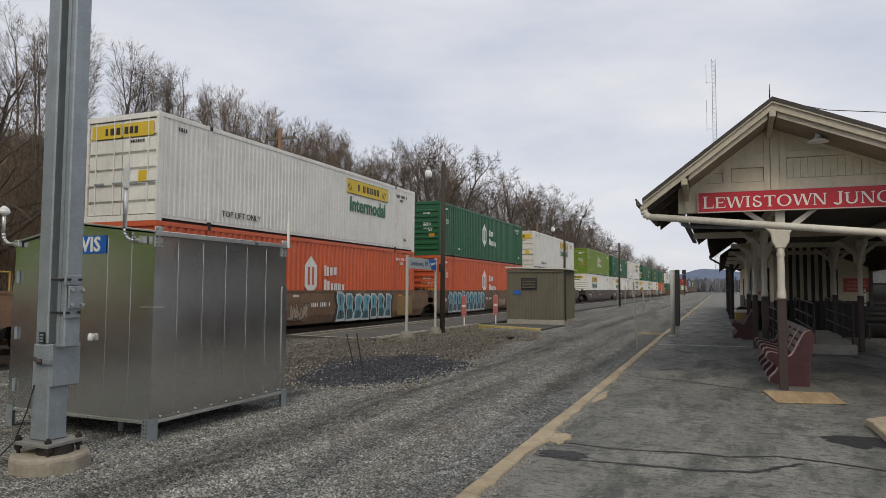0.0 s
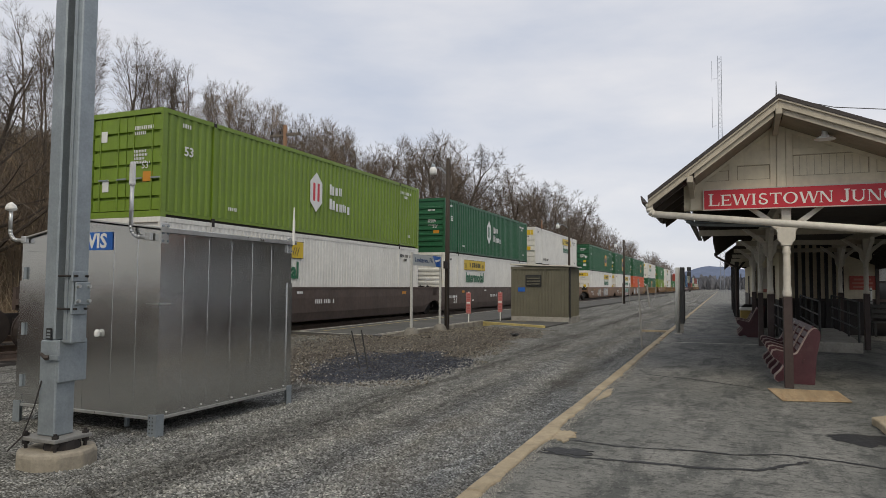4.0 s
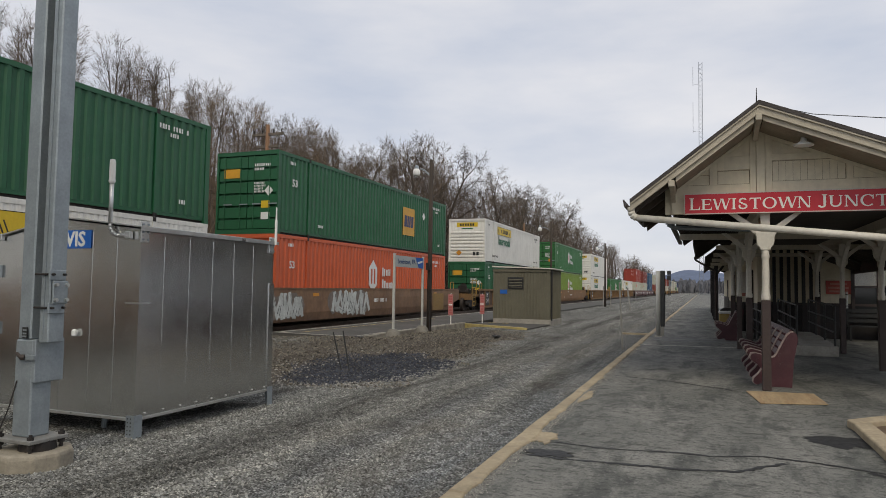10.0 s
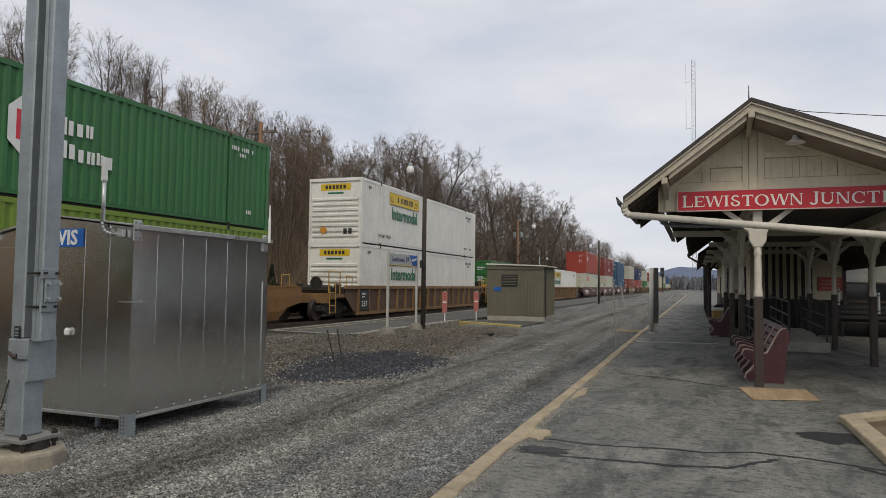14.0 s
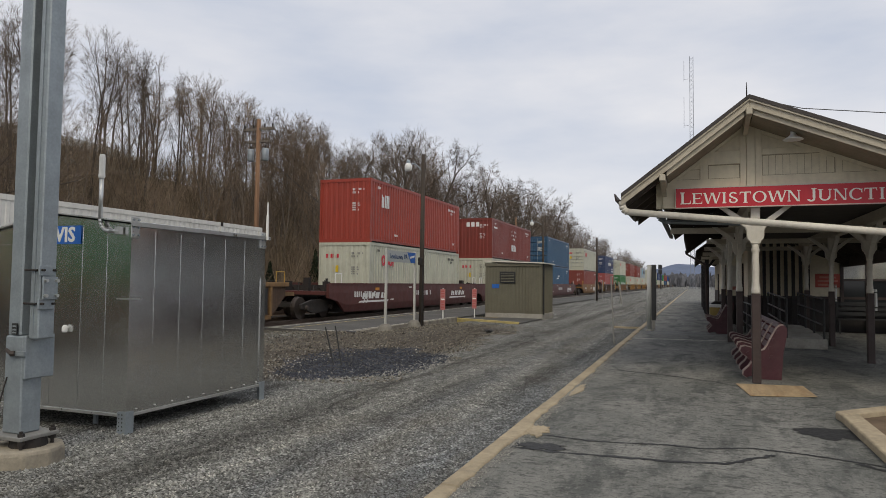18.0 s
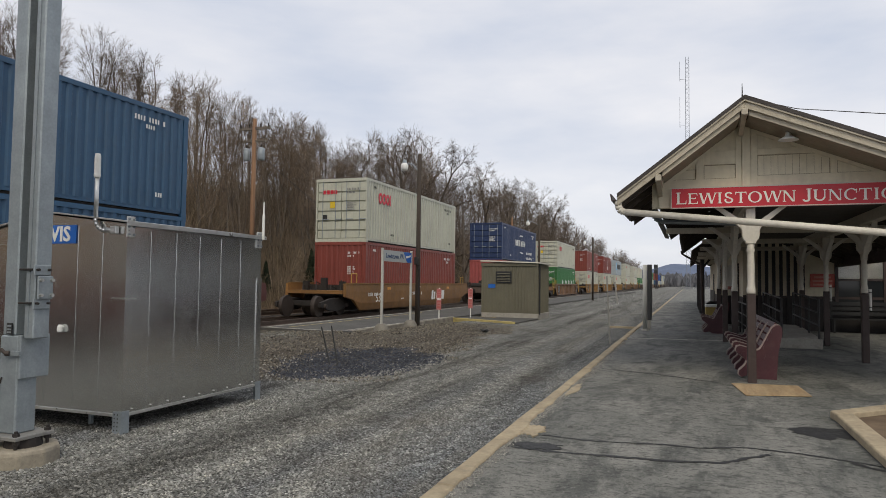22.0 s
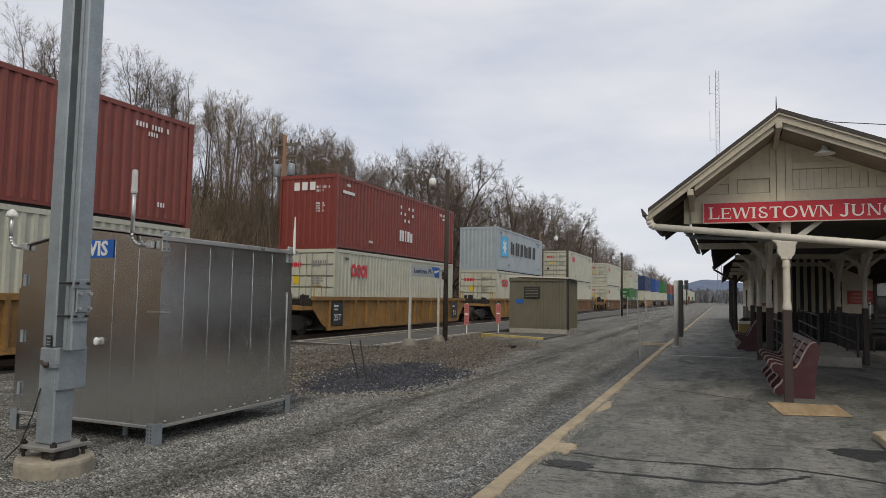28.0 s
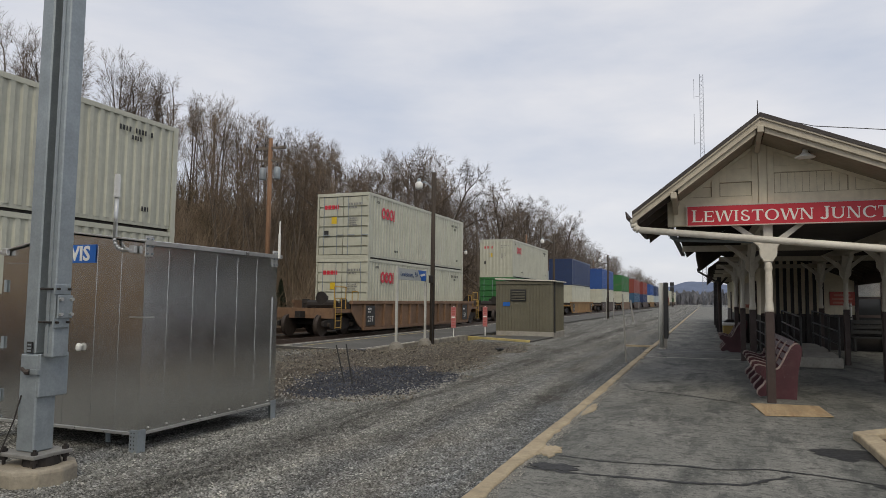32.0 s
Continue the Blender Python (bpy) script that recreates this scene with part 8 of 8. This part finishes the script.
# ---------------------------------------------------------------- woods behind the tracks
def bare_tree(seed, height, stems, clear, limbs, spread, rise, gnarl, reach, full, girth, bark, twig, short=1.0):
    """A leafless tree: trunk or several stems, limbs, branches and a crown of very many fine twigs. Origin at the foot.
    clear: bare share of the trunk; spread: angle of the limbs; rise: how they bend up; full: how dense the twigs are; girth: how stout the wood is."""
    rng = random.Random(seed)
    wood, fine = Geo(), Geo()

    def away(d, angle):
        side = Matrix.Rotation(rng.uniform(0, 6.283), 3, d) @ d.orthogonal().normalized()
        return (d * math.cos(angle) + side * math.sin(angle)).normalized()

    def strip(a, b, ra, rb):
        s = (b - a).cross(Vector((rng.gauss(0, 1), rng.gauss(0, 1), rng.gauss(0, 1))))
        s = s / max(s.length, 0.001)
        fine.add([a - s * ra, a + s * ra, b + s * rb, b - s * rb], [(0, 1, 2, 3)])

    def grow(p, d, length, r, level):
        steps = (9, 6, 4, 2)[level]
        seg = length / steps
        for i in range(steps):
            bend = gnarl * (0.45, 1.0, 1.3, 1.3)[level]
            d = (d + Vector((rng.gauss(0, bend), rng.gauss(0, bend), rng.gauss(0, bend) + rise * (0.3, 1.0, 0.6, 0.5)[level]))).normalized()
            q = p + d * seg
            r2 = r * (0.88, 0.84, 0.76, 0.7)[level]
            if level < 2:
                wood.tube(p, q, r, r2, (7, 5)[level], caps=False)
            else:
                strip(p, q, r, r2)
            t = (i + 1) / steps
            if level == 0:
                count = 0 if t < clear else int(limbs + rng.random())
            else:
                count = (0, 1 + (rng.random() < 0.45 / short ** 2), int(full + rng.random()), 0)[level] if i else 0
            for _ in range(count):
                a = spread * rng.uniform(0.75, 1.25) * (1.0 - 0.35 * t if level == 0 else 1.0)
                grow(p + (q - p) * rng.random(), away(d, a), length * ((reach * (1.2 - 0.75 * t)), 0.52 * short * (1.15 - 0.5 * t), 0.5 * short, 0)[level] * rng.uniform(0.7, 1.15),
                     max(0.0075, r2 * rng.uniform(0.42, 0.62) * (girth ** 0.25 if level < 2 else 1.0)), level + 1)
            if level == 3 or (level == 2 and i > 1):
                for _ in range(1 + (rng.random() < full * 0.5)):
                    a = p + (q - p) * rng.random()
                    b = a + away(d, rng.uniform(0.3, 0.8)) * rng.uniform(0.25, 0.6)
                    w_ = away(d, 1.5) * 0.0075
                    fine.add([a - w_, a + w_, b], [(0, 1, 2)])
            p, r = q, r2
        if level < 3:
            for _ in range(2):
                grow(p, away(d, rng.uniform(0.2, 0.5)), length * (0.22, 0.38 * short, 0.5 * short)[level], max(0.0075, r * 0.8), level + 1)

    for k in range(stems):
        a = k * 6.283 / stems + rng.uniform(-0.5, 0.5)
        lean = 0.0 if stems == 1 else rng.uniform(0.10, 0.24)
        grow(Vector((0.12 * math.cos(a) * (stems > 1), 0.12 * math.sin(a) * (stems > 1), -0.3)), Vector((lean * math.cos(a) + rng.gauss(0, 0.03), lean * math.sin(a) + rng.gauss(0, 0.03), 1)).normalized(),
             height * 0.80 * rng.uniform(0.85 if stems > 1 else 1.0, 1.0), 0.0115 * girth * height * (1.0 if stems == 1 else 0.55), 0)
    top = sorted(v[2] for v in fine.v)[int(len(fine.v) * 0.975)]
    meshes = []
    for name, geo, mat in (("trunk", wood, bark), ("crown", fine, twig)):
        me = bpy.data.meshes.new(name)
        me.from_pydata(geo.v, [], geo.f)
        me.materials.append(mat)
        meshes.append(me)
    return meshes, top


SLENDER = [bare_tree(s, 10.0, 1, c, 1.3, 0.60, 0.055, 0.075, 0.36, 0.35, 1.0, M_BARK, M_TWIG) for s, c in ((11, 0.30), (12, 0.40), (13, 0.25), (14, 0.45))]
YOUNG = [bare_tree(s, 8.0, 3, 0.25, 0.8, 0.50, 0.05, 0.085, 0.34, 0.2, 1.0, M_BARK, M_BROWNTWIG) for s in (21, 22, 23)]
SPREADING = [bare_tree(s, 12.0, 1, 0.20, 1.9, 1.02, 0.02, 0.13, 0.58, 1.7, 1.65, M_DARKBARK, M_TWIG, 0.80) for s in (31, 32, 36)]
DISTANT = [bare_tree(s, 11.0, 1, 0.22, 1.5, 0.95, 0.015, 0.14, 0.50, 0.55, 1.5, M_DARKBARK, M_TWIG, 0.8) for s in (41, 42)]
LABELS = [(SLENDER, "slender tall bare tree on the bank"), (YOUNG, "many-stemmed young bare tree on the bank"), (SPREADING, "bare spreading tree with heavy crooked limbs"), (DISTANT, "bare tree far along the bank")]
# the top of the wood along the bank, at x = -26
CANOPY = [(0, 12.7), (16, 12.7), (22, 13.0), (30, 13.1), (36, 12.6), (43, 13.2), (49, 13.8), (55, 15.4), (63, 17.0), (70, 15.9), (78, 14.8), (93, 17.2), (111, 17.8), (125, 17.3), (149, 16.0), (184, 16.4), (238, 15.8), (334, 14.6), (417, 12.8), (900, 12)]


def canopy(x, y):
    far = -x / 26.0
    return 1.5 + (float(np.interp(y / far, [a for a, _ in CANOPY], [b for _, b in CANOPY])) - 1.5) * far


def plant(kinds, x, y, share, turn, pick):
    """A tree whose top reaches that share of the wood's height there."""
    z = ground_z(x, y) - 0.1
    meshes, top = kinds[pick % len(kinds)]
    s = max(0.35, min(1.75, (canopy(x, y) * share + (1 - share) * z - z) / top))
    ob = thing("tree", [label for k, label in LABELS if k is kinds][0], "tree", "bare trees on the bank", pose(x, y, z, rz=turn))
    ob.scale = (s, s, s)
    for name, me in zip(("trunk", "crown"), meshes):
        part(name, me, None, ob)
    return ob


rng = random.Random(77)
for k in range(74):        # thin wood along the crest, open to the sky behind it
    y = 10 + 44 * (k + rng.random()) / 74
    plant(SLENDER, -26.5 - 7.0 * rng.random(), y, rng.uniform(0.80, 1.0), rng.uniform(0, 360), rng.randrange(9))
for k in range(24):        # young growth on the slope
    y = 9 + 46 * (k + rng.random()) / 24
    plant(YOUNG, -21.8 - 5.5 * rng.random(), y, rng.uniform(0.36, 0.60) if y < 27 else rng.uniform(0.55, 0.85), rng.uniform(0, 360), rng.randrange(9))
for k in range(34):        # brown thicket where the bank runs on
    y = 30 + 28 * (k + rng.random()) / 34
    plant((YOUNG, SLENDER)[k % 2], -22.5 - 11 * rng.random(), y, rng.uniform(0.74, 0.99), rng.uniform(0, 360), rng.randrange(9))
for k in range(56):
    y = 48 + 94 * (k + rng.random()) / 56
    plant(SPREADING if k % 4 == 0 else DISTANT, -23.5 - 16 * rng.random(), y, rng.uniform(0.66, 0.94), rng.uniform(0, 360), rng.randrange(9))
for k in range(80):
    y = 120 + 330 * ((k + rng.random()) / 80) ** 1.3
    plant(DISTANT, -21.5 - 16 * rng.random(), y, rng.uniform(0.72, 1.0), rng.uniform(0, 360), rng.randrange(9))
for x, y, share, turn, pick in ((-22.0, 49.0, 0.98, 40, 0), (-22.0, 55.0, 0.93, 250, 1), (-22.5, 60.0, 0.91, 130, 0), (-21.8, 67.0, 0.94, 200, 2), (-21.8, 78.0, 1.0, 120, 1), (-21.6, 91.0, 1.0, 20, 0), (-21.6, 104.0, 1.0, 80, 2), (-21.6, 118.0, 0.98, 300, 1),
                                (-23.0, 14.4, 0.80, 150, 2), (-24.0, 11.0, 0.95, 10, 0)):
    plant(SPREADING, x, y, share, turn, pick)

# undergrowth: upright stems and tangled brush, as one object
rs = np.random.default_rng(9)
g = Geo()
for k in range(34000):
    y = 4 + 190 * rs.random() ** 1.45
    x = -20.6 - (12.5 if y < 48 else 24) * rs.random() ** 1.05
    z = ground_z(x, y)
    h = rs.uniform(0.8, 3.6) * (0.6 if x > -23 else 1.0) * (0.75 if x < -29 and y < 48 else 1.0)
    dx, dy = rs.normal(0, 0.45, 2) * h
    r = rs.uniform(0.006, 0.017)
    a = rs.uniform(0, 3.14)
    cx, cy = r * math.cos(a), r * math.sin(a)
    mx, my, mz = x + dx * 0.35, y + dy * 0.35, z + h * 0.55
    g.add([(x - cx, y - cy, z - 0.1), (x + cx, y + cy, z - 0.1), (mx - cx, my - cy, mz), (mx + cx, my + cy, mz), (x + dx, y + dy, z + h)], [(0, 1, 3, 2), (2, 3, 4)])
    for _ in range(3):
        bx, by, bz = rs.normal(0, 0.36) * h, rs.normal(0, 0.36) * h, rs.uniform(-0.02, 0.40) * h
        f_ = rs.uniform(0.3, 0.9)
        px, py, pz = x + dx * f_ * 0.5, y + dy * f_ * 0.5, z + h * 0.55 * f_
        g.add([(px - cx * 0.6, py - cy * 0.6, pz), (px + cx * 0.6, py + cy * 0.6, pz), (px + bx, py + by, pz + bz)], [(0, 1, 2)])
me = bpy.data.meshes.new("undergrowth")
me.from_pydata(g.v, [], g.f)
me.materials.append(M_BRUSH)
tagged(new("undergrowth", me), "dense leafless brown brush below the trees", "undergrowth", kind="stuff")

# low house on the crest, behind the trees
zh = ground_z(-45, 35)
house_far = thing("bank_house", "low grey-green house behind the trees on the bank", "house", m=pose(-45, 35, zh))
part("wall", Geo().box(-4, -8, -0.5, 4, 6, 3.2), surf("grey-green siding", (0.26, 0.27, 0.24), 0.9, vary=0.15, scale=0.6), house_far)
part("roof", Geo().prism([(-4.6, 3.1), (0, 4.7), (4.6, 3.1), (4.6, 3.3), (0, 4.95), (-4.6, 3.3)], "y", -8.6, 6.6), surf("grey roof felt", (0.19, 0.185, 0.175), 0.95, vary=0.2, scale=1), house_far)


def small_conifer(x, y, h, seed):
    ob = thing("evergreen", "small dark evergreen in the brush", "tree", m=pose(x, y, ground_z(x, y) - 0.1))
    part("trunk", Geo().tube((0, 0, 0), (0, 0, h), 0.06, 0.01, 6), M_BARK, ob)
    r = random.Random(seed)
    g = Geo()
    for k in range(420):
        t = r.random() ** 0.8
        a = r.uniform(0, 6.283)
        w_ = (1 - t) * h * 0.28 + 0.05
        z = t * h
        rr = w_ * r.uniform(0.3, 1.0)
        c, s = math.cos(a), math.sin(a)
        g.add([(c * rr * 0.3, s * rr * 0.3, z + 0.12), (c * rr - s * 0.09, s * rr + c * 0.09, z - 0.05), (c * rr * 1.2, s * rr * 1.2, z - 0.12), (c * rr + s * 0.09, s * rr - c * 0.09, z - 0.05)], [(0, 1, 2, 3)])
    part("needles", g, M_PINE, ob)


for k, (x, y, h) in enumerate(((-24.5, 25.3, 2.1), (-24.3, 26.7, 1.8), (-23.6, 29.5, 2.0), (-23, 38, 2.6), (-22.2, 47, 2.2), (-23.0, 33, 1.6))):
    small_conifer(x, y, h, k)

# utility pole behind the tracks
M_POLE_GREY = surf("grey weathered timber", (0.16, 0.135, 0.11), 0.9, vary=0.3, scale=2, bump=0.3, bump_scale=20)
up = thing("utility_pole", "tan wooden utility pole with transformers", "utility pole", m=pose(-19.8, 27.2, 0))
part("pole", Geo().tube((0, 0, -0.3), (0, 0, 9.3), 0.135, 0.10, 10), M_POLE_TAN, up, smooth=True)
part("crossarm", Geo().box(-0.9, -0.06, 8.75, 0.9, 0.06, 8.87), M_POLE_GREY, up)
part("crossarm", Geo().box(-0.65, -0.05, 8.15, 0.65, 0.05, 8.25), M_POLE_GREY, up)
for x in (-0.8, -0.3, 0.35, 0.8):
    part("insulator", Geo().lathe([(0.03, 0), (0.05, 0.04), (0.03, 0.1), (0.045, 0.14), (0.02, 0.18)], (x, 0, 8.87), 8), M_STEELDARK, up)
for x in (-0.42, 0.42):
    tr_ = part("transformer", Geo().lathe([(0.14, 0), (0.16, 0.03), (0.16, 0.54), (0.13, 0.60), (0.05, 0.62)], (x, 0, 7.25), 14), M_GALV, up, "grey transformer can", smooth=True)
    part("bushing", Geo().lathe([(0.03, 0.60), (0.04, 0.66), (0.02, 0.78)], (x, 0, 7.25), 8), M_STEELDARK, tr_)
wires = thing("power_lines", "thin dark overhead wires along the bank", "wires", kind="structure")
part("wire", Geo().path([(-19.4, 27.2, 7.5), (-19.2, 30.5, 6.2), (-18.95, 33.5, 5.1)], 0.012, 4), M_BLACK, wires)
for y in (78, 130):
    ob = copy_thing(up, pose(-19.8, y, 0))

# far end: signal mast, woods and hill
sg = thing("railway_signal", "dark signal mast with heads beside the far track", "railway signal", m=pose(-8.9, 205, 0))
part("mast", Geo().tube((0, 0, 0), (0, 0, 7.2), 0.14), M_STEELDARK, sg)
for z in (5.2, 6.6):
    part("signal_head", Geo().box(-0.55, -0.2, z - 0.6, 0.55, 0.1, z + 0.6), M_BLACK, sg, bevel=0.05)
part("ladder", Geo().tube((0.4, 0.2, 0), (0.4, 0.2, 6), 0.06), M_STEELDARK, sg)
ob = thing("locomotive", "yellow locomotive standing far down the line", "locomotive", m=pose(-11.5, 540, 0))
part("body", Geo().box(-1.5, 0, 1.2, 1.5, 16, 4.4), paint("yellow engine paint", (0.36, 0.20, 0.05)), ob, bevel=0.15)
part("underframe", Geo().box(-1.4, 0, 0.3, 1.4, 16, 1.2), M_STEELDARK, ob)
part("cab_window", Geo().box(-1.2, -0.02, 3.2, 1.2, 0.0, 4.0), M_BLACK, ob)
g = Geo()
n = 90
rs = np.random.default_rng(4)
for k in range(2600):
    x, y = rs.uniform(-230, 190), rs.uniform(430, 900)
    h = rs.uniform(7, 13) * (0.8 + 0.4 * noise.noise((x * 0.02, y * 0.02, 0)))
    for _ in range(3):
        a, w_ = rs.uniform(0, 3.14), rs.uniform(1.2, 3.0)
        dx, dy = w_ * math.cos(a), w_ * math.sin(a)
        g.add([(x - dx * 0.2, y - dy * 0.2, -0.2), (x + dx * 0.2, y + dy * 0.2, -0.2), (x + dx, y + dy, h * 0.6), (x + dx * 0.3 + rs.normal(0, 0.5), y + dy * 0.3, h), (x - dx, y - dy, h * rs.uniform(0.5, 0.8))], [(0, 1, 2, 3, 4)])
me = bpy.data.meshes.new("far_woods")
me.from_pydata(g.v, [], g.f)
me.materials.append(M_FARWOOD)
tagged(new("far_woods", me), "hazy bare woods across the end of the line", "woods", kind="stuff")
g = Geo()
prof = [(i / 60) for i in range(61)]
for k, t in enumerate(prof):
    x = -420 + 900 * t
    h = 82 * math.exp(-((x + 60) / 150) ** 2) + 46 * math.exp(-((x - 120) / 110) ** 2) + 28 * math.exp(-((x + 300) / 120) ** 2) + 3 * noise.noise((x * 0.02, 0, 0)) + 8
    g.v += [(x * 1.0, 2700, -1), (x, 2950, h * 0.55), (x, 3200, h)]
g.f = [(3 * k + r, 3 * k + 3 + r, 3 * k + 4 + r, 3 * k + 1 + r) for k in range(60) for r in (0, 1)]
hill = structure("backdrop", g, M_HILL, "blue hazy wooded hill on the horizon", "hill", smooth=True)

motions()
